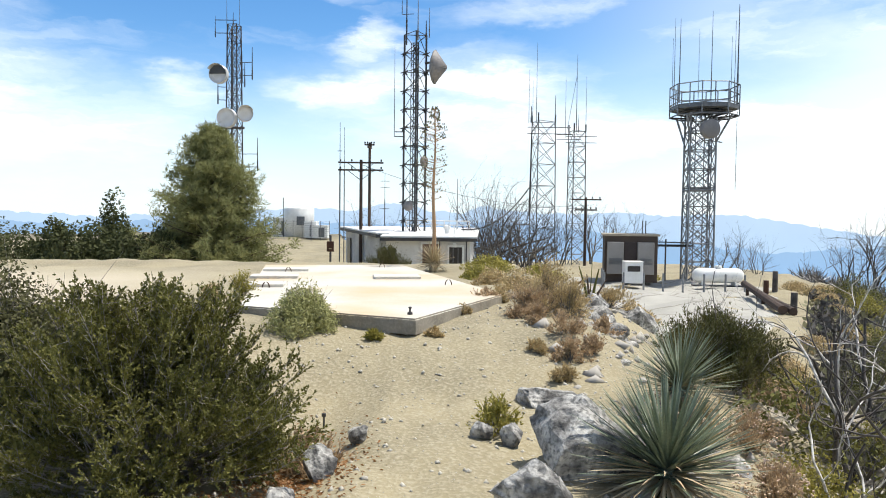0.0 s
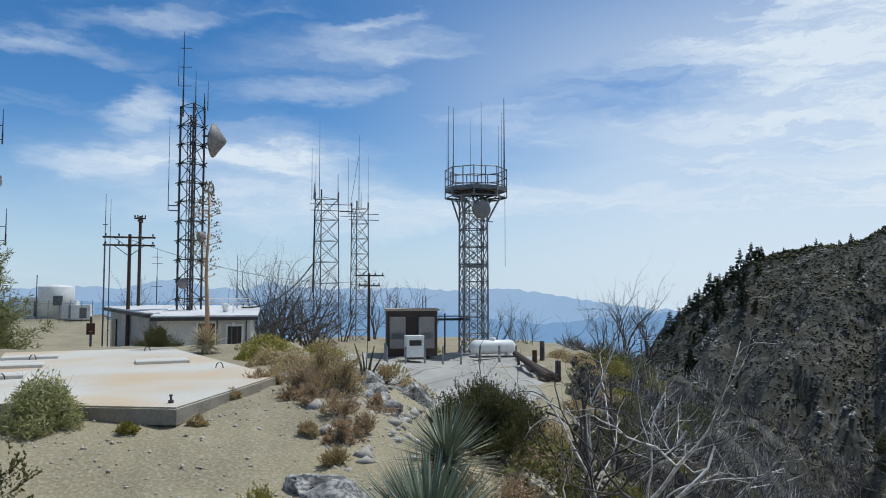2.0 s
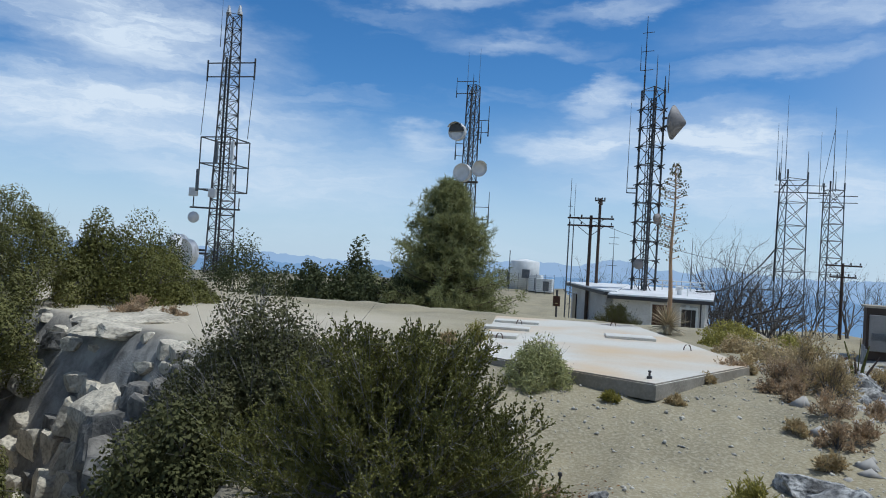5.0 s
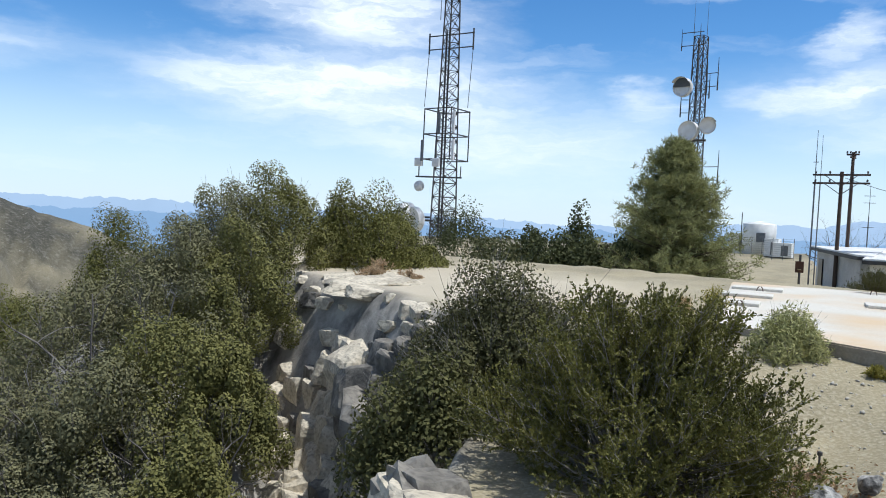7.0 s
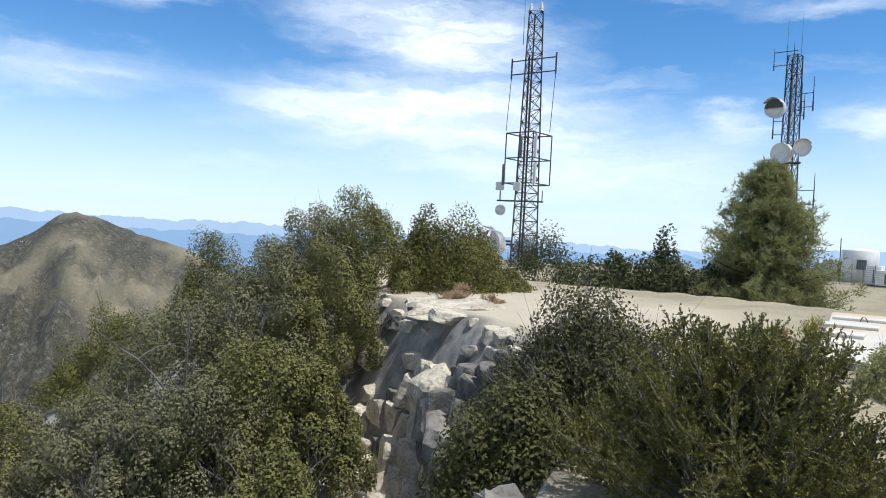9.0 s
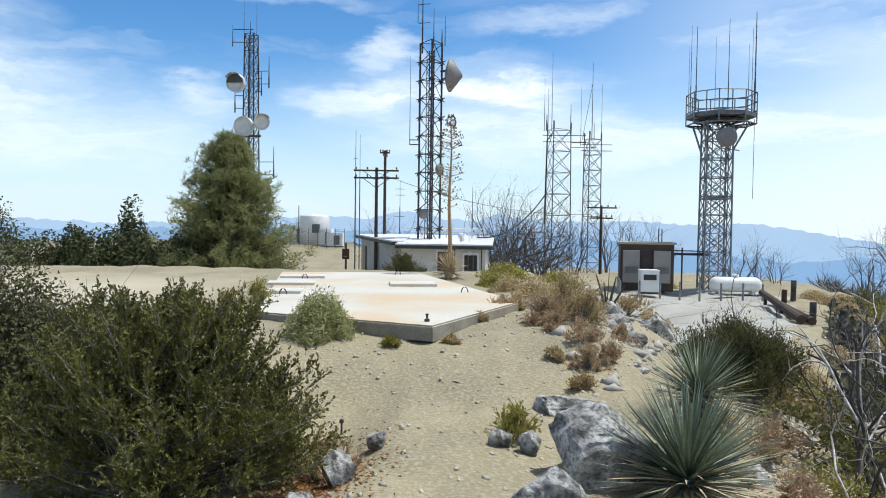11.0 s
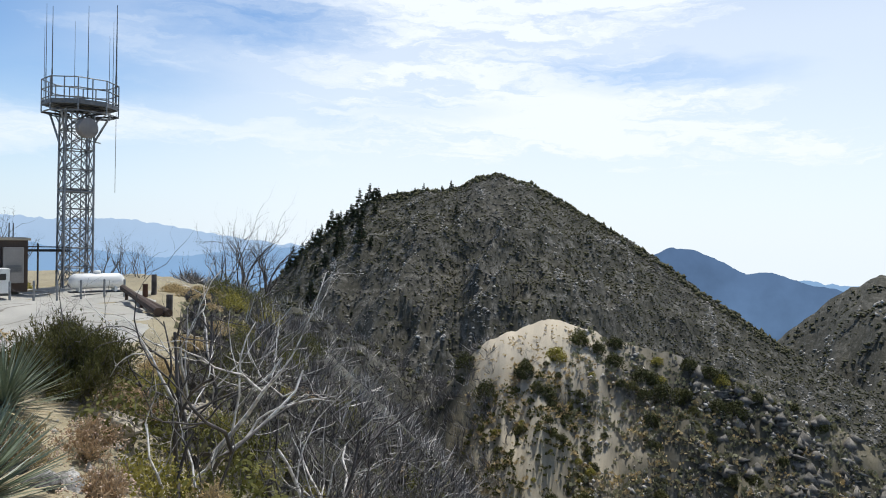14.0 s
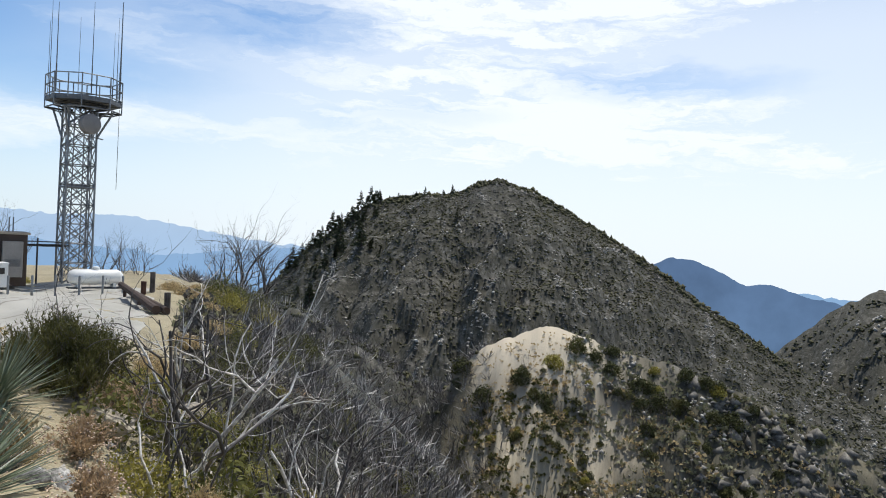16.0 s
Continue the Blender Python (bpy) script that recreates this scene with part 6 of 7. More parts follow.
# smaller shrubs: (x, y, rx, h, leaf, label)
SAGE = "rounded grey-green rabbitbrush against the concrete pad"
PADEDGE = "yellow-green rabbitbrush by the pad edge"
DRY = "rusty dried brush on the gravel bank"
TAN = "dry straw-coloured brush by the pad edge"
for k, (x, y, rx, h, lm, lab) in enumerate((
        (-1.58, 8.2, 0.43, 0.5, leaf_sage, SAGE), (-3.0, 10.9, 0.24, 0.4, leaf_yellow, "yellow-green rabbitbrush beside the pad"), (-3.35, 10.6, 0.2, 0.2, straw, "dry tan tuft beside the pad"),
        (0.4, 5.6, 0.25, 0.27, leaf_yellow, "low yellow-green shrub among the boulders"), (0.75, 15.2, 0.4, 0.3, leaf_yellow, PADEDGE), (1.1, 17.2, 0.7, 0.45, leaf_yellow, PADEDGE), (2.2, 17.0, 0.6, 0.35, leaf_yellow, PADEDGE),
        (1.0, 14.0, 0.45, 0.35, straw, TAN), (1.35, 12.3, 0.5, 0.4, straw, TAN), (1.6, 11.0, 0.42, 0.42, straw, TAN), (1.4, 9.8, 0.5, 0.75, straw, "golden dry buckwheat on the gravel bank"), (1.15, 9.35, 0.3, 0.45, rust_stem, DRY), (1.6, 9.3, 0.35, 0.5, straw, DRY), (1.75, 10.2, 0.3, 0.35, straw, TAN),
        (1.15, 8.7, 0.2, 0.24, rust_stem, DRY), (1.4, 8.1, 0.22, 0.28, rust_stem, DRY), (0.98, 9.2, 0.15, 0.16, rust_stem, DRY), (1.3, 7.3, 0.18, 0.24, rust_stem, DRY), (1.55, 7.5, 0.16, 0.2, rust_stem, DRY), (1.0, 7.6, 0.12, 0.12, straw, DRY), (1.15, 6.8, 0.15, 0.16, straw, DRY), (1.9, 8.4, 0.18, 0.2, rust_stem, DRY),
        (2.55, 11.2, 0.55, 0.3, straw, "low dry buckwheat on the bank"), (3.0, 11.6, 0.45, 0.25, straw, "low dry buckwheat on the bank"), (0.62, 10.6, 0.2, 0.22, rust_stem, "small dry brush at the pad edge"), (0.85, 10.8, 0.16, 0.25, straw, "small dry brush at the pad edge"), (0.25, 9.3, 0.1, 0.12, straw, "small weed at the pad edge"),
        (-0.1, 8.05, 0.1, 0.1, straw, "small weed at the pad edge"), (-0.75, 7.95, 0.09, 0.1, leaf_yellow, "small weed at the pad edge"),
        (3.5, 9.3, 0.85, 0.78, leaf_broom, "dark green bushy shrub on the slope"), (3.3, 8.3, 0.65, 0.75, leaf_broom, "dark green bushy shrub on the slope"), (4.4, 9.8, 0.5, 0.5, leaf_yellow, "yellow-green low shrub on the slope"), (4.0, 8.4, 0.35, 0.35, rust_stem, "rusty low brush on the slope"), (4.9, 11.5, 0.7, 0.5, leaf_yellow, "yellow-green low shrub on the slope"), (5.6, 13.2, 0.6, 0.5, rust_stem, "rusty low brush on the slope"), (6.8, 14.5, 0.7, 0.4, leaf_yellow, "yellow-green low shrub on the slope"), (7.6, 13.0, 0.8, 0.7, leaf_dark, "dark green bushy shrub on the slope"), (6.2, 11.0, 0.6, 0.6, leaf_olive, "low olive shrub on the slope"), (9.2, 16.2, 0.9, 0.8, leaf_dark, "dark green bushy shrub on the slope"), (8.0, 10.0, 0.7, 0.7, leaf_grey, "grey low shrub on the slope"),
        (-1.75, 23.5, 0.85, 1.0, leaf_broom, "dark green spiky brush before the building"), (15.2, 26.2, 0.9, 0.9, leaf_yellow, "yellow-green round shrub at the yard edge"), (16.4, 25.6, 0.7, 0.7, leaf_yellow, "yellow-green round shrub at the yard edge"), (13.2, 22.5, 0.8, 0.4, leaf_yellow, "yellow-green low shrub at the yard edge"), (14.6, 28.5, 0.6, 0.35, straw, "dry straw-coloured brush at the yard edge"), (16.0, 29.5, 0.7, 0.4, straw, "dry straw-coloured brush at the yard edge"), (12.2, 20.5, 0.9, 0.7, leaf_olive, "low olive shrub on the slope"),
        (15.9, 28.2, 1.15, 1.25, leaf_olive, "olive-green round shrub at the yard edge"), (17.6, 29.0, 1.2, 1.5, leaf_olive, "tall olive-brown shrub at the yard edge"), (19.3, 30.2, 0.9, 0.9, leaf_yellow, "yellow-green round shrub at the yard edge"), (19.6, 27.4, 1.2, 1.2, leaf_dark, "dark green bushy shrub on the slope"), (17.4, 24.6, 1.1, 1.0, leaf_dark, "dark green bushy shrub on the slope"), (14.4, 21.2, 1.0, 0.9, leaf_olive, "low olive shrub on the slope"), (10.5, 17.6, 0.8, 0.7, leaf_dark, "dark green bushy shrub on the slope"), (7.4, 15.6, 0.6, 0.45, straw, "dry straw-coloured brush at the yard edge"), (9.4, 18.2, 0.6, 0.4, straw, "dry straw-coloured brush at the yard edge"), (11.6, 20.8, 0.6, 0.35, straw, "dry straw-coloured brush at the yard edge"), (14.4, 27.0, 0.6, 0.35, straw, "dry straw-coloured brush at the yard edge"), (15.2, 31.2, 0.7, 0.4, straw, "dry straw-coloured brush at the yard edge"), (16.6, 31.8, 0.6, 0.4, straw, "dry straw-coloured brush at the yard edge"), (13.4, 24.6, 0.5, 0.3, straw, "dry straw-coloured brush at the yard edge"), (6.2, 13.6, 0.5, 0.4, leaf_yellow, "yellow-green low shrub on the slope"), (5.3, 10.6, 0.5, 0.45, leaf_yellow, "yellow-green low shrub on the slope"),
        (10.9, 38.6, 0.7, 0.4, leaf_yellow, "yellow-green shrub behind the shed"), (2.1, 6.0, 0.3, 0.35, straw, "dry buckwheat beside the yucca"), (2.4, 5.2, 0.3, 0.35, rust_stem, "dry rusty brush beside the yucca"), (2.9, 6.8, 0.35, 0.35, rust_stem, "dry rusty brush on the slope"), (2.5, 4.3, 0.3, 0.3, rust_stem, "dry rusty brush beside the yucca"), (3.3, 5.4, 0.35, 0.4, straw, "dry buckwheat on the slope"), (4.2, 5.6, 0.4, 0.4, leaf_yellow, "yellow-green low shrub under burnt branches"), (5.2, 6.0, 0.45, 0.45, leaf_olive, "low olive shrub under burnt branches"), (5.0, 8.3, 0.4, 0.5, leaf_yellow, "yellow-green low shrub under burnt branches"),
        (-0.9, 5.0, 0.18, 0.3, rust_stem, "rusty dry stems beside the path"), (-9.9, 11.6, 0.35, 0.3, rust_stem, "dry rusty brush on the pale rock"), (-9.0, 11.4, 0.28, 0.22, rust_stem, "dry rusty brush on the pale rock"), (-9.4, 10.7, 0.35, 0.25, rust_stem, "dry rusty brush on the pale rock"))):
    fine = rx < 0.3
    if lm is leaf_sage:
        clump_bush("shrub", at_ground(x, y, -0.04), lab, "shrub", lm, 100 + k, "low shrubs", rx=rx, ry=rx, h=h, lobes=22, lobe_r=0.34, leaves=9000, leaf_l=0.06, leaf_w=0.013, stem_r=0.006, spikes=18)
        continue
    if lm is leaf_broom:
        bush("shrub", at_ground(x, y, -0.05), lab, "shrub", lm, 100 + k, "low shrubs", rx=rx, ry=rx, h=h, stems=130, twigs=2800, per=9, leaf_l=0.05, leaf_w=0.012, twig_l=0.24, lobes=40, stem_r=0.007, up=1.5, inner=0.3)
        continue
    if y > 11.5 and rx > 0.38:
        clump_bush("shrub", at_ground(x, y, -0.05), lab, "shrub", lm, 100 + k, "low shrubs", rx=rx, ry=rx, h=h, lobes=14, lobe_r=0.38, leaves=2200, leaf_l=0.05 * (1 + y / 40), leaf_w=0.02 * (1 + y / 40), stem_r=0.007, spikes=6)
        continue
    dense = lm in (leaf_dark, leaf_sage)
    plant = bush("shrub", at_ground(x, y, -0.03), lab, "shrub", lm, 100 + k, "low shrubs", rx=rx, ry=rx, h=h, stems=26 if fine else 45, twigs=(240 if fine else 480) * (3 if dense else 1), per=8, leaf_l=0.036, leaf_w=0.013 if dense else 0.011, twig_l=0.22 * h + 0.03, lobes=8, stem_r=0.006, up=0.8, inner=0.2)
    if "beside the yucca" in lab or "on the slope" in lab and lm is rust_stem and y < 9:
        rngf = np.random.default_rng(900 + k)
        d = rngf.normal(size=(260, 3)) * (1, 1, 0.6) + (0, 0, 0.7)
        d /= np.linalg.norm(d, axis=1)[:, None]
        p = d * (rx * 1.05, rx * 1.05, h * 1.05) * rngf.uniform(0.75, 1.08, (260, 1))
        p[:, 2] = np.abs(p[:, 2]) + 0.02
        v, f = tubes(np.concatenate([p, p + (0, 0, 0.012), np.full((260, 1), 0.006), np.full((260, 1), 0.009)], 1), 5)
        tagged(part("flower_head", v, f, flower, plant, "small pale dried flower heads"), kind="stuff")

# burnt shrubs on the slope
ASH, TWIGGY = "bare silver-grey branches of a burnt shrub", "burnt shrub with fine dark grey twigs"
PALE, MIXED = (ash_wood, char_wood), (char_wood, burnt_twig, dry_scrub)
DEAD = [dead_shrub("burnt_shrub", at_ground(x, y, -0.05), lab, 200 + k, h, st, sp, mt, "burnt shrubs on the slope", lv, r0, rz) for k, (x, y, h, st, sp, lv, r0, rz, mt, lab) in enumerate((
    (4.0, 6.9, 2.3, 6, 0.6, 3, 0.042, 0, PALE, ASH), (5.6, 6.6, 1.9, 5, 0.8, 3, 0.038, 40, PALE, ASH), (6.9, 8.0, 1.7, 5, 0.8, 3, 0.028, 80, MIXED, TWIGGY),
    (3.3, 5.7, 1.1, 4, 1.2, 2, 0.026, 0, PALE, ASH), (7.6, 6.6, 1.5, 6, 0.9, 3, 0.022, 0, MIXED, TWIGGY)))]
copy_thing(DEAD[4], pose(*at_ground(3.5, 9.3), 0, 0, 20) @ Matrix.Scale(0.62, 4))
copy_thing(DEAD[2], pose(*at_ground(3.2, 8.5), 0, 0, 200) @ Matrix.Scale(0.5, 4))
rngd = np.random.default_rng(77)
count = 0
while count < 52:
    a, r = radians(rngd.uniform(26, 60) if count % 4 else rngd.uniform(24, 76)), 6.6 + 24 * rngd.random() ** 1.8
    x, y = r * math.sin(a), r * math.cos(a)
    if x < 3.6 or (y > 11 and x < np.interp(y, [11, 16, 20, 32, 45], [7.5, 10, 12.5, 18, 20])):
        continue
    m = pose(*at_ground(x, y, -0.05), 0, 0, rngd.uniform(0, 360)) @ Matrix.Scale(rngd.uniform(0.6, 1.05), 4)
    copy_thing(DEAD[(4, 2, 2, 0, 4, 2, 4, 2)[count % 8] if r < 14 else (4, 2)[count % 2]], m)
    count += 1
UNDER = [clump_bush("slope_shrub", at_ground(6, 8), lab, "shrub", lm, 240 + k, "low green shrubs among burnt branches", rx=0.6, ry=0.6, h=0.6, lobes=13, lobe_r=0.4, leaves=1100, leaf_l=0.065, leaf_w=0.032, stem_r=0.008, spikes=6, full=True) for k, (lm, lab) in enumerate(((leaf_dark, "low dark green shrub among burnt branches"), (leaf_olive, "low olive-green shrub among burnt branches"), (leaf_yellow, "low yellow-green shrub among burnt branches"), (rust_stem, "low rusty-brown shrub among burnt branches")))]
count = 0
while count < 170:
    a, r = radians(rngd.uniform(24, 72)), 6.5 + 25 * rngd.random() ** 1.7
    x, y = r * math.sin(a), r * math.cos(a)
    if x < 3.0 or (y > 11 and x < np.interp(y, [11, 16, 20, 32, 45], [6.0, 9.5, 12, 17.5, 20])):
        continue
    m = pose(*at_ground(x, y, -0.05), 0, 0, rngd.uniform(0, 360)) @ Matrix.Scale(rngd.uniform(0.5, 1.2), 4)
    if count < 4:
        UNDER[count].matrix_basis = m
    else:
        copy_thing(UNDER[(0, 1, 0, 2, 0, 3, 1)[count % 7]], m)
    count += 1

# bare grey shrubs among the oaks on the steep slope
for k, (a, r, s_) in enumerate(((-59.5, 12.2, 1.3), (-63.5, 11.8, 1.2), (-57.6, 10.2, 0.9), (-66.5, 10.6, 1.1), (-53.6, 9.9, 0.9), (-69.5, 11.0, 1.2))):
    x, y = r * math.sin(radians(a)), r * math.cos(radians(a))
    copy_thing(DEAD[(2, 4)[k % 2]], pose(x, y, ground(x, y) + 0.4, 0, 0, 80 * k) @ Matrix.Scale(s_, 4))

# burnt trees at the yard's far side
BURNT = [dead_shrub("burnt_tree", (x, y, z), "leafless charred tree at the yard edge", 300 + k, h, st, 0.32, (burnt_twig, char_wood), "burnt trees round the yard", 3, 0.07, 0.0, 0.75, 0.14) for k, (x, y, z, h, st) in enumerate(((3.6, 43, -1.7, 3.3, 6), (10.6, 46, -1.7, 3.0, 3), (20.6, 34.6, -1.9, 3.3, 6)))]
for x, y, z, s, k in ((2.5, 42, -1.7, 0.9, 0), (4.9, 42, -1.7, 0.85, 0), (3.0, 40, -1.6, 0.7, 0), (7.4, 46, -1.7, 0.9, 1), (11.6, 47, -1.8, 1.0, 1), (10.0, 49, -1.9, 1.1, 1), (12.6, 45, -1.8, 0.7, 1), (15.6, 41, -2.0, 0.75, 1), (17.0, 41.5, -2.2, 0.7, 1), (17.9, 41.0, -2.2, 0.7, 1), (21.6, 34.0, -2.2, 0.9, 2), (19.7, 35.4, -2.0, 0.7, 2), (-1.8, 60, -1.6, 0.8, 1), (-4.5, 62, -1.6, 0.8, 1), (-6.5, 61, -1.6, 0.8, 0), (5.2, 40, -1.5, 0.7, 0), (4.3, 40.5, -1.6, 0.85, 0), (2.2, 44, -1.7, 1.0, 0), (3.4, 46, -1.7, 1.0, 0), (1.9, 39.5, -1.6, 0.6, 0)):
    copy_thing(BURNT[k], pose(x, y, z, 0, 0, 50 * x) @ Matrix.Scale(s * (1.3 if k == 0 else 1.1), 4))


# ---- rocks ----
def boulder_mesh(seed, sx, sy, sz, mat, cuts=3, rough=0.10):
    bm = bmesh.new()
    bmesh.ops.create_icosphere(bm, subdivisions=cuts, radius=1.0)
    rng = np.random.default_rng(seed)
    planes = rng.normal(size=(11, 3))
    planes /= np.linalg.norm(planes, axis=1)[:, None]
    offs = rng.uniform(0.48, 0.8, 11)
    for v in bm.verts:
        p = np.array(v.co)
        for n_, o in zip(planes, offs):
            dd = p @ n_ - o
            if dd > 0:
                p = p - n_ * dd
        w = noise.noise(Vector(p * 2.3) + Vector((seed, 0, 0))) * rough + noise.noise(Vector(p * 6.0) + Vector((0, seed, 0))) * rough * 0.45 + abs(noise.noise(Vector(p * 3.1) + Vector((0, 0, seed)))) * rough * -0.9
        p = p * (1 + w)
        v.co = (p[0] * sx, p[1] * sy, p[2] * sz)
    me = bpy.data.meshes.new("boulder")
    bm.to_mesh(me)
    bm.free()
    me.materials.append(mat)
    return me


for k, (x, y, sx, sy, sz, dz, mt, rz) in enumerate(((0.93, 4.8, 0.47, 0.38, 0.40, -0.04, rock_mat, 20), (0.52, 4.1, 0.28, 0.24, 0.25, -0.03, rock_mat, -25), (0.95, 6.35, 0.30, 0.34, 0.14, -0.03, rock_mat, -30), (0.52, 5.3, 0.12, 0.1, 0.11, 0.0, rock_mat, 60), (0.33, 5.4, 0.11, 0.09, 0.10, 0.0, rock_mat, 10), (-0.6, 5.3, 0.085, 0.075, 0.09, 0.02, rock_mat, 0), (-0.78, 4.7, 0.15, 0.13, 0.16, 0.0, rock_mat, 30), (-0.95, 4.3, 0.13, 0.12, 0.1, 0.0, rock_mat, 70), (-0.78, 5.15, 0.1, 0.08, 0.05, 0.0, rock_mat, 70), (1.75, 9.6, 0.3, 0.25, 0.18, -0.1, rock_mat, 10), (2.15, 10.6, 0.35, 0.3, 0.22, -0.1, rock_mat, 60), (2.0, 8.9, 0.3, 0.25, 0.2, -0.1, rock_mat, 0), (4.9, 9.2, 0.7, 0.55, 0.3, -0.12, cream_rock, 15), (3.4, 7.6, 0.5, 0.4, 0.25, -0.1, cream_rock, 75), (3.0, 11.2, 0.5, 0.4, 0.3, -0.1, rock_mat, 30), (5.6, 15.2, 0.5, 0.4, 0.3, -0.1, cream_rock, 30), (6.8, 17.0, 0.6, 0.5, 0.3, -0.1, rock_mat, 30))):
    ob = tagged(new("boulder", boulder_mesh(400 + k, sx, sy, sz, mt, 5 if sx > 0.23 else 4)), "grey granite boulder with pale weathered top" if mt is rock_mat else "cream-coloured fractured rock on the slope", "boulder", "boulders")
    ob.matrix_basis = pose(x, y, ground(x, y) + dz + sz * 0.45, 0, 0, rz)


# fractured rock face below the ledge
def crag_mesh(seed, sx, sy, sz, mat, cuts=3):
    """A jointed block: a ball cut by near-square joint planes, with a rough skin."""
    bm = bmesh.new()
    bmesh.ops.create_icosphere(bm, subdivisions=cuts, radius=1.35)
    rng = np.random.default_rng(seed)
    planes = np.concatenate([np.eye(3), -np.eye(3), rng.normal(size=(4, 3))]) + rng.normal(0, 0.16, (10, 3))
    planes /= np.linalg.norm(planes, axis=1)[:, None]
    offs = np.concatenate([rng.uniform(0.7, 0.95, 6), rng.uniform(0.85, 1.1, 4)])
    for v in bm.verts:
        p = np.array(v.co)
        for n_, o in zip(planes, offs):
            dd = p @ n_ - o
            if dd > 0:
                p = p - n_ * dd
        w = noise.noise(Vector(p * 1.8) + Vector((seed, 0, 0))) * 0.10 + noise.noise(Vector(p * 5.0) + Vector((0, seed, 0))) * 0.05
        p = p * (1 + w)
        v.co = (p[0] * sx, p[1] * sy, p[2] * sz)
    me = bpy.data.meshes.new("rock_block")
    bm.to_mesh(me)
    bm.free()
    me.materials.append(mat)
    return me


rngb = np.random.default_rng(21)
line = [(-11.2, 10.7), (-10.0, 10.1), (-8.8, 9.6), (-7.8, 9.1), (-6.9, 8.6), (-6.0, 8.0), (-5.2, 7.2), (-4.7, 6.5), (-4.2, 5.8)]
blocks = []
for k in range(210):
    u = (k * 0.618034) % 1 * (len(line) - 1.001)
    i = int(u)
    px_, py_ = (np.array(line[i]) * (1 - u + i) + np.array(line[i + 1]) * (u - i))
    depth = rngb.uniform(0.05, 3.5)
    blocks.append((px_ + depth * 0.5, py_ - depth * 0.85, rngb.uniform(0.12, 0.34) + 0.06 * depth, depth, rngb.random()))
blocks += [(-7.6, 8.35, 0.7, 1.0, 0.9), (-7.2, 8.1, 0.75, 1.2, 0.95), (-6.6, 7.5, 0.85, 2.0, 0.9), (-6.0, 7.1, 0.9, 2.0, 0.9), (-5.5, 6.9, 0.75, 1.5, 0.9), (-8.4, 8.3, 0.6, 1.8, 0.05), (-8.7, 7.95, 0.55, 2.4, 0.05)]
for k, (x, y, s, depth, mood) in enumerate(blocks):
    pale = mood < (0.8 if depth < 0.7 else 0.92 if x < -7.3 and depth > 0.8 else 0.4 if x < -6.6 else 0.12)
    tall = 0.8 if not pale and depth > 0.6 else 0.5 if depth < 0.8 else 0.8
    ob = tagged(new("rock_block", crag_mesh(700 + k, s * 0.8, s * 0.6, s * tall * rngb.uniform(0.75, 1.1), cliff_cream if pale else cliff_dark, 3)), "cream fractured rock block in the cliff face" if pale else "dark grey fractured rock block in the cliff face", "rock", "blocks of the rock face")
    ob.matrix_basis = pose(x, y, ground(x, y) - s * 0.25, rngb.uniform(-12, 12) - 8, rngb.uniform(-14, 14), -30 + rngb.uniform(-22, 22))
for k, (x, y, sx, sy, sz) in enumerate(((-9.7, 10.6, 0.8, 0.5, 0.10), (-8.7, 10.1, 0.8, 0.5, 0.10), (-8.9, 9.6, 0.6, 0.4, 0.10), (-8.3, 9.35, 0.5, 0.4, 0.10))):
    ob = tagged(new("rock_ledge", crag_mesh(780 + k, sx, sy, sz, cliff_cream, 4)), "flat cream-white rock ledge above the cliff", "rock", "pale ledges")
    ob.matrix_basis = pose(x, y, ground(x, y), 3, -4, 30 + 40 * k)


# dead yucca stub and a small stake by the path
def stub():
    x, y = 2.16, 10.55
    root = thing("dead_yucca", (x, y, ground(x, y) - 0.05), "dead yucca with upright brown-green blades on the bank", "yucca")
    for k, (dx, dz, w) in enumerate(((-0.12, 0.62, 0.05), (-0.04, 0.5, 0.045), (0.08, 0.58, 0.05), (0.17, 0.45, 0.04), (0.02, 0.72, 0.02), (-0.2, 0.4, 0.03))):
        v, f = pipe([(dx * 0.3, 0.03 * k, 0), (dx * 0.7, 0.02 * k, dz * 0.5), (dx * 1.5, 0.02 * k, dz)], [w * 0.5, w * 0.42, w * 0.15])
        part("blade", v, f, bark if k % 2 else leaf_olive, root)
    x, y = -1.0, 6.15
    q = thing("small_stake", (x, y, ground(x, y)), "short dark metal stake beside the path", "stake")
    v, f = tubes([(0, 0, -0.1, 0, 0, 0.11, 0.009, 0.009)], 6)
    part("rod", v, f, dark_steel, q)
    v, f = lathe([(0.008, 0.1), (0.02, 0.11), (0.018, 0.135), (0.006, 0.14)], 8)
    part("cap", v, f, dark_steel, q)
    x, y = 1.75, 11.4
    b_ = thing("bent_bar", (x, y, ground(x, y)), "rusty steel bar leaning out of the bank", "steel bar")
    v, f = tubes([(-0.05, 0, -0.05, 0.45, 0, 0.28, 0.018, 0.018)], 6)
    part("bar", v, f, rust, b_)


stub()


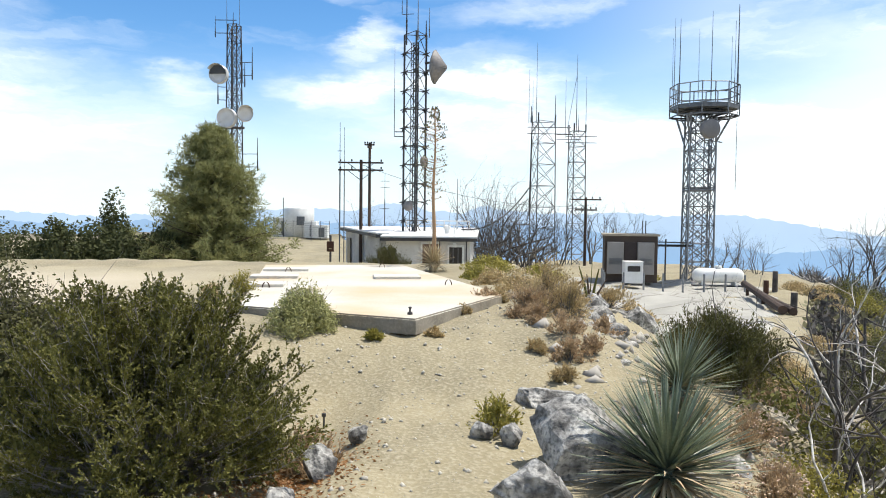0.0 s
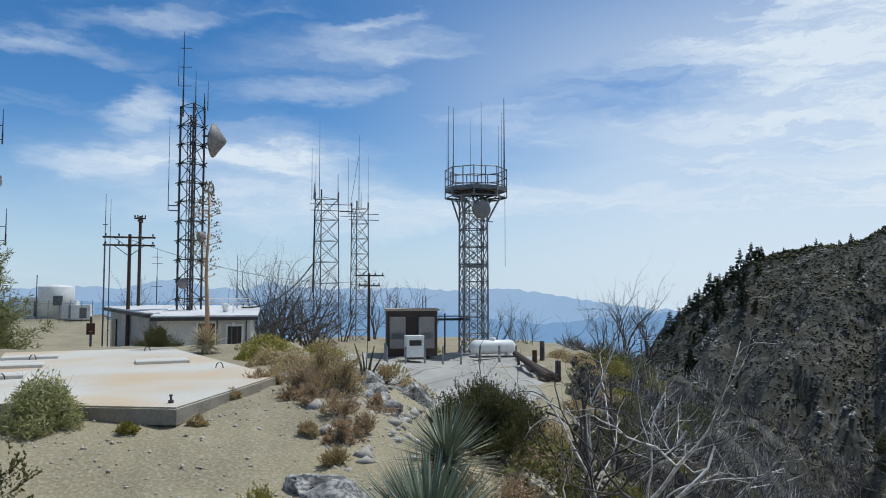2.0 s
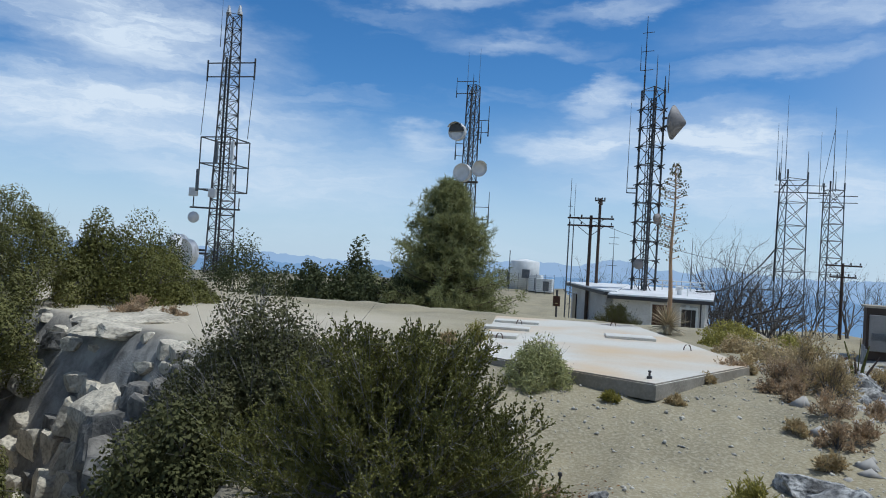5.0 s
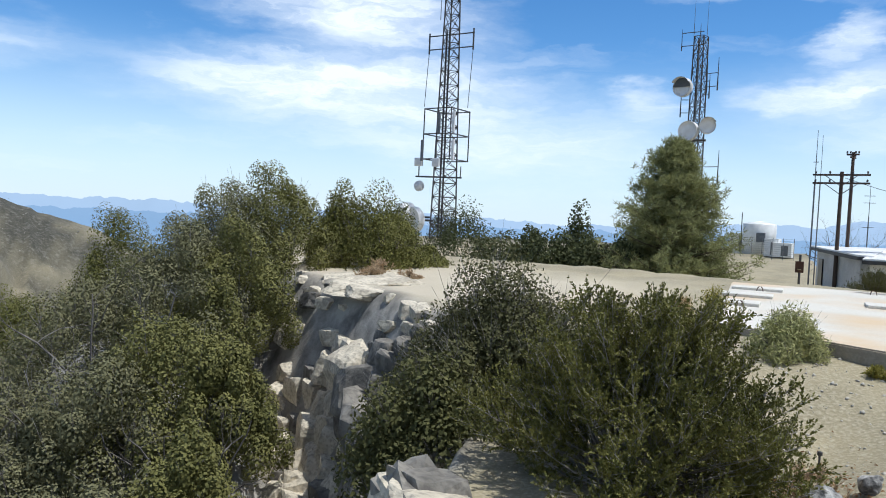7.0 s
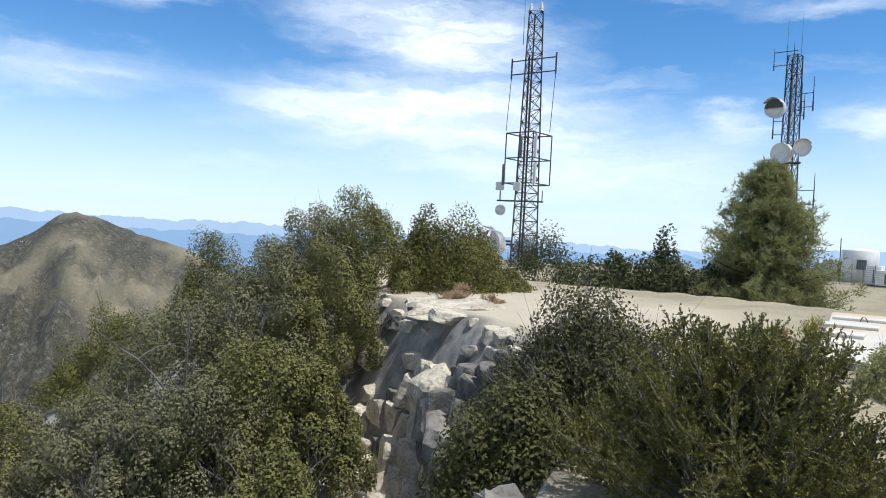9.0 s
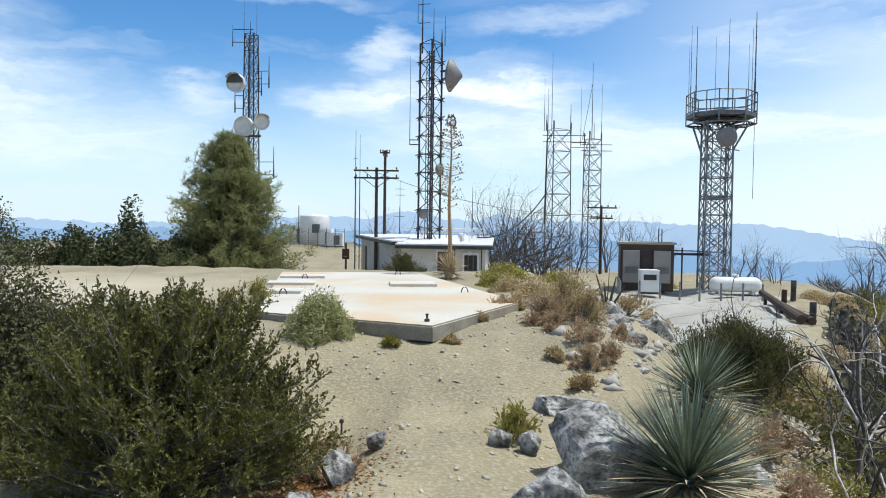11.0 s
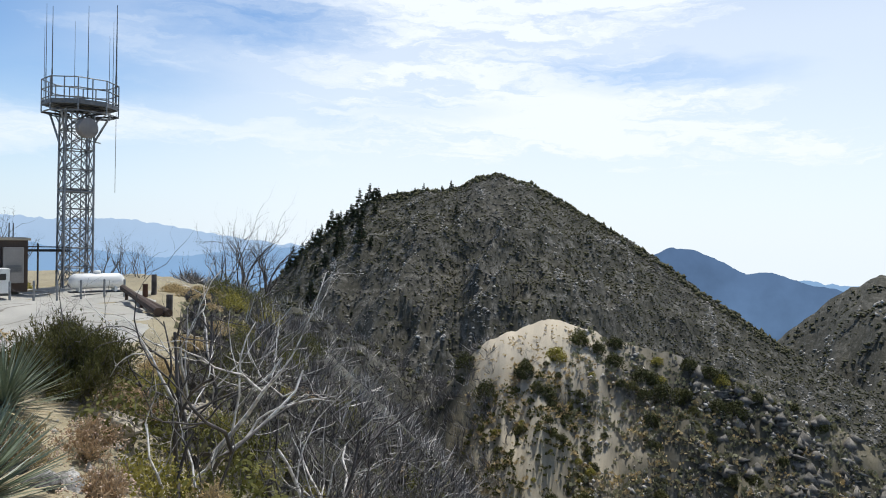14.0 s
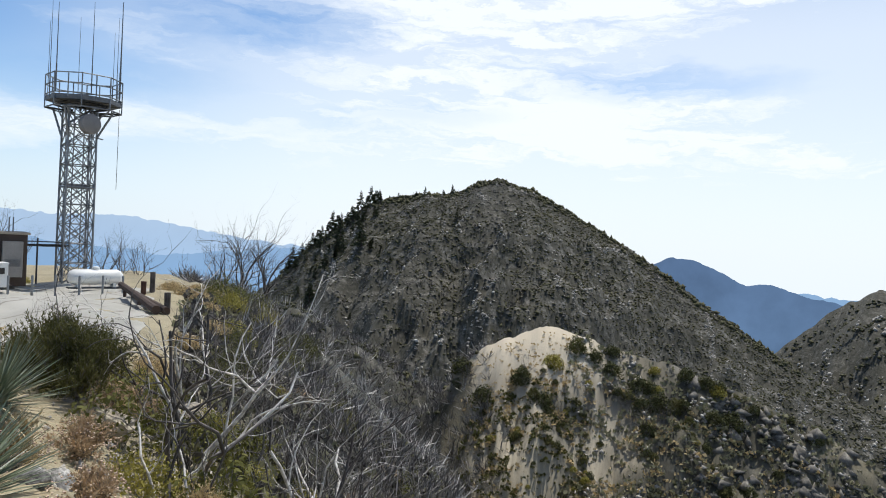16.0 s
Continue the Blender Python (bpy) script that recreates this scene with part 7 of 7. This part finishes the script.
# ---- scrub on the knoll and the mountain ----
KN = [clump_bush("knoll_shrub", (50, 36, -8), lab, "shrub", lm, 500 + k, "shrubs on the knoll", rx=1.1, ry=1.1, h=1.15, lobes=18, lobe_r=0.36, leaves=1700, leaf_l=0.15, leaf_w=0.1, stem_r=0.03, full=True) for k, (lm, lab) in enumerate(((leaf_knoll, "rounded dark green shrub on the pale knoll"), (leaf_broom, "rounded olive-green shrub on the pale knoll"), (leaf_yellow, "rounded yellow-green shrub on the pale knoll")))]
rngk = np.random.default_rng(12)
spots = [(52.6, 57.6), (56.6, 60.5), (54.9, 58.8), (58.0, 60.4), (47.9, 61.5), (59.3, 59.8), (54.2, 55.6), (49.6, 57.6), (61.4, 59.6), (63.0, 58.2), (62.2, 56.0), (68.0, 59.5), (66.8, 58.6)]
for a in np.linspace(59.5, 68, 14):
    spots.append((a + rngk.uniform(-0.4, 0.4), rngk.uniform(57, 61.8)))
while len(spots) < 300:
    a = rngk.uniform(48.5, 74)
    r = rngk.uniform(38, 58.5 if a < 59 else 61.8)
    if fbm(np.array([a * 0.35]), np.array([r * 0.16]), 3)[0] > rngk.uniform(-0.35, 0.2):
        spots.append((a, r))
for k, (a, r) in enumerate(spots):
    x, y = r * math.sin(radians(a)), r * math.cos(radians(a))
    m = pose(x, y, ground(x, y) + 0.05, 0, 0, 77 * k) @ Matrix.Scale(rngk.uniform(0.7, 1.1) if k < 13 else rngk.uniform(0.4, 0.8) if k < 27 else 0.16 + 0.5 * rngk.random() ** 2.5, 4)
    if k < 3:
        KN[k].matrix_basis = m
    else:
        copy_thing(KN[(0, 1, 0, 2, 0, 1, 1)[k % 7] if k > 13 else 0], m)


def scrub_cover(name, count, az0, az1, r0, r1, size, mat, label, seed, blades_each=9, patch=0.0):
    rng = np.random.default_rng(seed)
    az = np.radians(rng.uniform(az0, az1, count))
    r = np.sqrt(rng.uniform(r0 ** 2, r1 ** 2, count))
    if patch:
        keep = fbm(np.degrees(az) * 0.45 + 7, r / patch, 5, 0.6) > -0.2
        az, r = az[keep], r[keep]
    x, y = r * np.sin(az), r * np.cos(az)
    z = terrain(x, y)
    c = np.stack([x, y, z], 1)
    k = len(c)
    s = size * rng.uniform(0.5, 1.3, k)
    rep = np.repeat(c, blades_each, 0) + rng.normal(0, 0.4, (k * blades_each, 3)) * np.repeat(s, blades_each)[:, None] * (1, 1, 0.3)
    d = rng.normal(0, 0.8, rep.shape) + np.array((0, 0, 0.8))
    v, f = blades(rep, d, 1.0, 0.8, rng)
    root = rep.repeat(4, 0)
    v = root + (v - root) * np.repeat(s, blades_each * 4)[:, None]
    return tagged(new(name, mesh_from(name, v, f, mat)), label, "scrub", kind="stuff")


def rock_scatter(name, count, az0, az1, r0, r1, size, mat, label, seed, patch=0.0, cut=-1.0):
    """Angular stones strewn over the terrain, gathered into streaks where patch noise is high."""
    rng = np.random.default_rng(seed)
    az = rng.uniform(az0, az1, count)
    r = np.sqrt(rng.uniform(r0 ** 2, r1 ** 2, count))
    x, y = r * np.sin(np.radians(az)), r * np.cos(np.radians(az))
    if patch:
        keep = fbm(az * 1.1 + 5, r / patch, 5, 0.65) > cut
        x, y = x[keep], y[keep]
    n = len(x)
    base_v = np.array([(1, 0, 0), (0, 1, 0), (-1, 0, 0), (0, -1, 0), (0.2, 0.1, 0.8), (0, 0, -0.6)], float)
    base_f = np.array([(0, 1, 4), (1, 2, 4), (2, 3, 4), (3, 0, 4), (1, 0, 5), (2, 1, 5), (3, 2, 5), (0, 3, 5)])
    s_ = size * (0.35 + 1.4 * rng.random(n) ** 3)
    v = (base_v[None] * rng.uniform(0.5, 1.4, (n, 1, 3)) + rng.normal(0, 0.2, (n, 6, 3))) * s_[:, None, None] + np.stack([x, y, terrain(x, y)], -1)[:, None]
    f = (base_f[None] + 6 * np.arange(n)[:, None, None]).reshape(-1, 3)
    return tagged(new(name, mesh_from(name, v.reshape(-1, 3), f, mat)), label, "rocks", kind="stuff")


def spread(count, az0, az1, r0, r1, seed):
    rng = np.random.default_rng(seed)
    return rng.uniform(az0, az1, count), np.sqrt(rng.uniform(r0 ** 2, r1 ** 2, count)), rng


def clumps(name, az, r, size, mat, label, rng, tall=0.8, category="scrub", sink=0.0):
    """Ragged low-sided clumps standing on the terrain, one for each azimuth and range."""
    x, y = r * np.sin(np.radians(az)), r * np.cos(np.radians(az))
    n = len(x)
    base_v = np.array([(1, 0, 0.05), (0.1, 1, 0.1), (-1, 0.1, 0.1), (0, -1, 0.0), (0.1, 0.1, 0.85), (0, 0, -0.4)], float)
    base_f = np.array([(0, 1, 4), (1, 2, 4), (2, 3, 4), (3, 0, 4), (1, 0, 5), (2, 1, 5), (3, 2, 5), (0, 3, 5)])
    v = base_v[None] * rng.uniform(0.6, 1.3, (n, 1, 3)) + rng.normal(0, 0.2, (n, 6, 3))
    a = rng.uniform(0, 6.28, n)
    c, s_ = np.cos(a)[:, None], np.sin(a)[:, None]
    v = np.stack([v[:, :, 0] * c - v[:, :, 1] * s_, v[:, :, 0] * s_ + v[:, :, 1] * c, v[:, :, 2] * tall], -1)
    v = v * size[:, None, None] + np.stack([x, y, terrain(x, y) - sink], -1)[:, None]
    f = (base_f[None] + 6 * np.arange(n)[:, None, None]).reshape(-1, 3)
    return tagged(new(name, mesh_from(name, v.reshape(-1, 3), f, mat)), label, category, kind="stuff")


def mountain_cover():
    az, r, rng = spread(120000, 29, 84, 120, 461, 1)
    g1, g2 = ribs(az, r, 460, 0.2)
    green = fbm(az * 0.22 + 3.0, r / 70.0, 4) + 0.35 * ss(250, 420, r) + 0.25 * ss(42, 48, az) - 0.2
    streak = fbm(az * 1.3 + 5, r / 45.0, 5, 0.65)
    rocky = (g1 < 0.028) & (streak > -0.02) | (g2 < 0.012) & (streak > 0.05) | (streak > 0.45)
    u = rng.random(len(az))
    leafy = ~rocky & (u < np.clip(0.46 + 1.6 * green, 0.05, 0.92))
    dry = ~rocky & ~leafy & (u > 0.5)
    size = 0.25 + 0.65 * rng.random(len(az)) ** 2.5
    for mask, mat, name, label, k, tall in ((leafy, chaparral, "mountain_scrub", "dark chaparral scattered over the mountain slope", 1.1, 0.85), (dry, burnt_twig, "mountain_scrub", "grey burnt chaparral scattered over the mountain slope", 0.95, 0.9), (rocky & (u < 0.75), stone_grey, "mountain_rocks", "pale rock outcrops in streaks down the mountain", 1.25, 0.8)):
        clumps(name, az[mask], r[mask], size[mask] * k, mat, label, rng, tall, "rocks" if "rocks" in name else "scrub")
    # fringe of brush along the skyline
    a = rng.uniform(33, 72, 1500)
    clumps("crest_scrub", a, rng.uniform(452, 460, 1500), 0.5 + 1.3 * rng.random(1500) ** 2, chaparral, "dark brush along the mountain skyline", rng, 1.2)


def thicket(name, az0, az1, r0, r1, count, stems, length, width, mat, label, seed, cut=-1.0):
    """Bare upright twigs of burnt brush, fanning from each root."""
    az, r, rng = spread(count, az0, az1, r0, r1, seed)
    x, y = r * np.sin(np.radians(az)), r * np.cos(np.radians(az))
    edge = np.interp(y, [0, 11, 16, 20, 32, 45, 60], [4.5, 7, 10, 12.5, 18.5, 21, 23])
    keep = (x > edge) & (fbm(x / 6.0, y / 6.0, 3) > cut)
    x, y = x[keep], y[keep]
    k = len(x)
    root = np.repeat(np.stack([x, y, terrain(x, y)], 1), stems, 0)
    root += rng.normal(0, 0.12 * length, root.shape) * (1, 1, 0)
    d = rng.normal(0, 0.8, root.shape) + np.array((0, 0, 1.0))
    d[:, 2] = np.abs(d[:, 2])
    v, f = blades(root, d, length, width, rng)
    return tagged(new(name, mesh_from(name, v, f, mat)), label, "scrub", kind="stuff")


mountain_cover()
thicket("burnt_thicket", 26, 50, 22, 78, 2600, 12, 1.0, 0.055, dry_scrub, "dense grey thicket of burnt brush on the saddle", 41, -0.25)
thicket("burnt_thicket", 26, 50, 22, 78, 500, 6, 1.3, 0.045, ash_wood, "silver dead stems in the burnt thicket", 42)
thicket("slope_thicket", 27, 66, 9, 24, 420, 14, 0.8, 0.016, burnt_twig, "grey twigs of burnt brush on the near slope", 44)
thicket("slope_thicket", 27, 66, 9, 24, 160, 10, 0.9, 0.014, ash_wood, "silver twigs of burnt brush on the near slope", 45)
_a, _r, _g = spread(500, 27, 49, 60, 76, 46)
clumps("saddle_scrub", _a, _r, 0.25 + 0.4 * _g.random(500) ** 2, chaparral, "dark low shrubs among the burnt thicket", _g)
scrub_cover("slope_scrub", 5200, 27, 62, 8.5, 34, 0.2, burnt_twig, "fine dark burnt brush covering the slope", 14, 7)
scrub_cover("slope_scrub", 2200, 27, 62, 8.5, 34, 0.2, leaf_grey, "fine dry brush covering the slope", 15, 6)
scrub_cover("knoll_brush", 3200, 56, 84, 40, 62, 0.28, leaf_grey, "fine grey dry brush on the pale knoll", 8, 6)
scrub_cover("knoll_brush", 1800, 48, 84, 40, 59, 0.26, straw, "fine straw-coloured dry brush on the pale knoll", 9, 6)
scrub_cover("knoll_brush", 1500, 48, 58, 38, 57, 0.24, leaf_broom, "low dark green brush on the pale knoll", 17, 6)
scrub_cover("knoll_brush", 420, 48.5, 58, 54, 61.5, 0.13, straw, "small dry tufts on the bare crest of the knoll", 18, 6)
rock_scatter("knoll_stones", 8000, 57, 84, 38, 62, 0.15, stone_grey, "broken grey stones on the pale knoll", 10, 8.0, 0.0)
rock_scatter("scree", 3400, 65, 84, 40, 62, 0.42, cliff_dark, "dark broken rocks on the flank of the knoll", 11, 7.0, -0.02)
scrub_cover("valley_scrub", 1500, -84, -48, 500, 1150, 0.9, twig_mat, "grey brush on the hillside across the valley", 4, 5)
rock_scatter("valley_rocks", 3000, -84, -50, 500, 1148, 1.1, stone_grey, "pale rock patches on the hillside across the valley", 12, 150.0, 0.1)
_a, _r, _g = spread(9000, 66, 92, 480, 935, 6)
clumps("ridge_scrub", _a, _r, 1.0 + 2.2 * _g.random(9000) ** 2, chaparral, "dark brush on the far ridge", _g, sink=1.2)
rock_scatter("ridge_rocks", 9000, 68, 90, 500, 900, 2.0, stone_grey, "pale rock patches on the far ridge", 13, 120.0, 0.1)
for k, (a, r, s) in enumerate(((49.6, 56, 1.5), (50.6, 50, 1.7), (51.4, 53, 1.3), (49.0, 46, 1.6), (52.4, 47, 1.4), (45.5, 59, 1.7), (46.6, 61, 1.5), (48.2, 60, 1.3), (44.6, 54, 1.8), (45.8, 50, 1.9), (48.2, 51, 1.5), (53.0, 58, 0.9), (47.6, 55, 1.6), (46.8, 48, 1.8), (55.5, 55, 1.1), (61.0, 57, 1.3), (62.4, 56, 1.5), (63.2, 57, 1.4), (64.5, 52, 1.4), (59.0, 50, 1.2))):
    x, y = r * math.sin(radians(a)), r * math.cos(radians(a))
    copy_thing(DEAD[(2, 4)[k % 2]], pose(x, y, ground(x, y) - 0.1, 0, 0, 73 * k) @ Matrix.Scale(s, 4))


def conifer_mesh(seed, h, w):
    """Flat, ragged boughs in loose tiers, thinning to a broken top."""
    rng = np.random.default_rng(seed)
    rep, d, length = [], [], []
    for k in range(58):
        u = rng.random() ** 0.85
        a = rng.uniform(0, 2 * np.pi)
        reach = w * (1 - 0.82 * u) * rng.uniform(0.35, 1.0) * (0.7 + 0.3 * math.sin(a + seed))
        z = h * (0.10 + 0.86 * u)
        for i in range(8):
            v_ = rng.uniform(0.1, 1.0)
            rep.append((math.cos(a) * reach * v_, math.sin(a) * reach * v_, z + 0.15 * reach * math.sin(3 * v_) + rng.normal(0, 0.12)))
            b = a + rng.uniform(-1.3, 1.3)
            d.append((math.cos(b), math.sin(b), rng.uniform(-0.25, 0.35)))
            length.append(0.30 * reach + 0.45)
    length = np.array(length)
    return blades(np.array(rep), np.array(d), length * 1.15, length * 0.85, rng)


def conifer(seed, h, w):
    root = thing("conifer", (0, 0, 0), "dark conifer on the mountain ridge", "tree", "conifers on the mountain ridge")
    v, f = tubes([(0, 0, -0.5, 0, 0, h, 0.25, 0.03)], 6)
    part("trunk", v, f, bark, root)
    v, f = conifer_mesh(seed, h, w)
    tagged(part("crown", v, f, fir_leaf, root), kind="stuff")
    return root


CON = [conifer(600 + k, h, w) for k, (h, w) in enumerate(((11, 4.0), (9, 3.6), (13, 4.2)))]
rngc = np.random.default_rng(33)
ridge = [(a, 457) for a in np.concatenate([np.arange(33.4, 40.4, 0.24), np.arange(40.4, 47, 0.7)])] + [(a, rngc.uniform(395, 456)) for a in rngc.uniform(33.6, 40.4, 46)] + [(43.4, 330), (42.9, 335), (38.5, 360), (46.5, 420), (42.2, 395), (43.0, 405), (41.4, 380), (40.6, 400)]
for k, (a, r) in enumerate(ridge):
    x, y = r * math.sin(radians(a)), r * math.cos(radians(a))
    s = rngc.uniform(0.5, 1.15) * (1.0 if a < 41 else 0.5)
    m = pose(x, y, ground(x, y) - 0.3, 0, 0, 61 * k) @ Matrix.Diagonal((s * rngc.uniform(0.9, 1.3), s * rngc.uniform(0.9, 1.3), s, 1))
    if k < 3:
        CON[k].matrix_basis = m
    else:
        copy_thing(CON[k % 3], m)


def snag():
    root = thing("dead_snag", (0, 0, 0), "bare grey trunk of a burnt conifer on the mountain", "dead tree", "burnt snags on the mountain")
    rng = np.random.default_rng(71)
    v, f = tubes([(0, 0, -0.5, 0.1, 0, 5, 0.26, 0.2), (0.1, 0, 5, 0.2, 0.1, 9.5, 0.2, 0.05)], 6)
    part("trunk", v, f, char_wood, root)
    for k in range(9):
        z, a, L = rng.uniform(3, 9), rng.uniform(0, 6.28), rng.uniform(0.5, 1.5)
        v, f = tubes([(0.1, 0, z, L * math.cos(a), L * math.sin(a), z + rng.uniform(-0.2, 0.7), 0.08, 0.03)], 4)
        part("limb", v, f, char_wood, root)
    return root


SNAG = snag()
for k in range(46):
    a, r = (rngc.uniform(40.5, 47.5), 457) if k < 14 else (rngc.uniform(36, 62), rngc.uniform(280, 455))
    x, y = r * math.sin(radians(a)), r * math.cos(radians(a))
    m = pose(x, y, ground(x, y), rngc.uniform(-6, 6), rngc.uniform(-6, 6), 40 * k) @ Matrix.Scale(rngc.uniform(0.35, 0.8), 4)
    if k:
        copy_thing(SNAG, m)
    else:
        SNAG.matrix_basis = m

# loose stones on the path
rngs = np.random.default_rng(5)
sx, sy = rngs.uniform(-2.2, 2.6, 11000), rngs.uniform(2.2, 13.0, 11000)
sz = terrain(sx, sy)
base_v = np.array([(1, 0, 0), (0, 1, 0), (-1, 0, 0), (0, -1, 0), (0.2, 0.1, 0.8), (0, 0, -0.6)], float)
base_f = np.array([(0, 1, 4), (1, 2, 4), (2, 3, 4), (3, 0, 4), (1, 0, 5), (2, 1, 5), (3, 2, 5), (0, 3, 5)])
size = 0.004 + 0.026 * rngs.random(11000) ** 8
ang = rngs.uniform(0, 6.28, 11000)
vv = base_v[None] * size[:, None, None] * rngs.uniform(0.6, 1.3, (11000, 1, 3)) + rngs.normal(0, 0.15, (11000, 6, 3)) * size[:, None, None]
ca, sa = np.cos(ang)[:, None], np.sin(ang)[:, None]
vv = np.stack([vv[:, :, 0] * ca - vv[:, :, 1] * sa, vv[:, :, 0] * sa + vv[:, :, 1] * ca, vv[:, :, 2]], -1) + np.stack([sx, sy, sz], -1)[:, None]
ff = (base_f[None] + 6 * np.arange(11000)[:, None, None]).reshape(-1, 3)
tagged(new("loose_stones", mesh_from("loose_stones", vv.reshape(-1, 3), ff, stone_mat)), "small pale stones strewn over the sandy path", "stones", kind="stuff")

# coarse stones on the eroded bank
bx_, by_ = rngs.uniform(1.1, 5.0, 1500), rngs.uniform(3.2, 14.0, 1500)
bz_ = terrain(bx_, by_)
bs_ = 0.012 + 0.10 * rngs.random(1500) ** 4
bv = base_v[None] * bs_[:, None, None] * rngs.uniform(0.6, 1.3, (1500, 1, 3)) + rngs.normal(0, 0.2, (1500, 6, 3)) * bs_[:, None, None] + np.stack([bx_, by_, bz_], -1)[:, None]
tagged(new("bank_stones", mesh_from("bank_stones", bv.reshape(-1, 3), (base_f[None] + 6 * np.arange(1500)[:, None, None]).reshape(-1, 3), stone_grey)), "grey and pale broken stones on the eroded bank", "stones", kind="stuff")
rngv = np.random.default_rng(88)
for k in range(26):
    y = rngv.uniform(5.5, 13.0)
    x = np.interp(y, [5, 8, 10, 13], [1.7, 1.9, 2.2, 2.9]) + rngv.uniform(-0.25, 0.7)
    s = rngv.uniform(0.07, 0.2)
    ob = tagged(new("bank_rock", boulder_mesh(900 + k, s * 1.3, s, s * 0.7, rock_mat, 3, 0.06)), "grey angular rock set in the gravel bank", "rock", "rocks in the bank")
    ob.matrix_basis = pose(x, y, ground(x, y) - 0.02, rngv.uniform(-15, 15), rngv.uniform(-15, 15), rngv.uniform(0, 360))

# rusty leaf litter under the shrub by the path
lx, ly = rngs.normal(-1.0, 0.22, 2600), rngs.normal(4.75, 0.55, 2600)
lroot = np.stack([lx, ly, terrain(lx, ly) + 0.006], 1)
ld = rngs.normal(0, 1, lroot.shape) * (1, 1, 0.12)
lv_, lf_ = blades(lroot, ld, 0.035, 0.014, rngs)
tagged(new("leaf_litter", mesh_from("leaf_litter", lv_, lf_, litter)), "rusty dead leaves strewn under the path-side shrub", "leaf litter", kind="stuff")
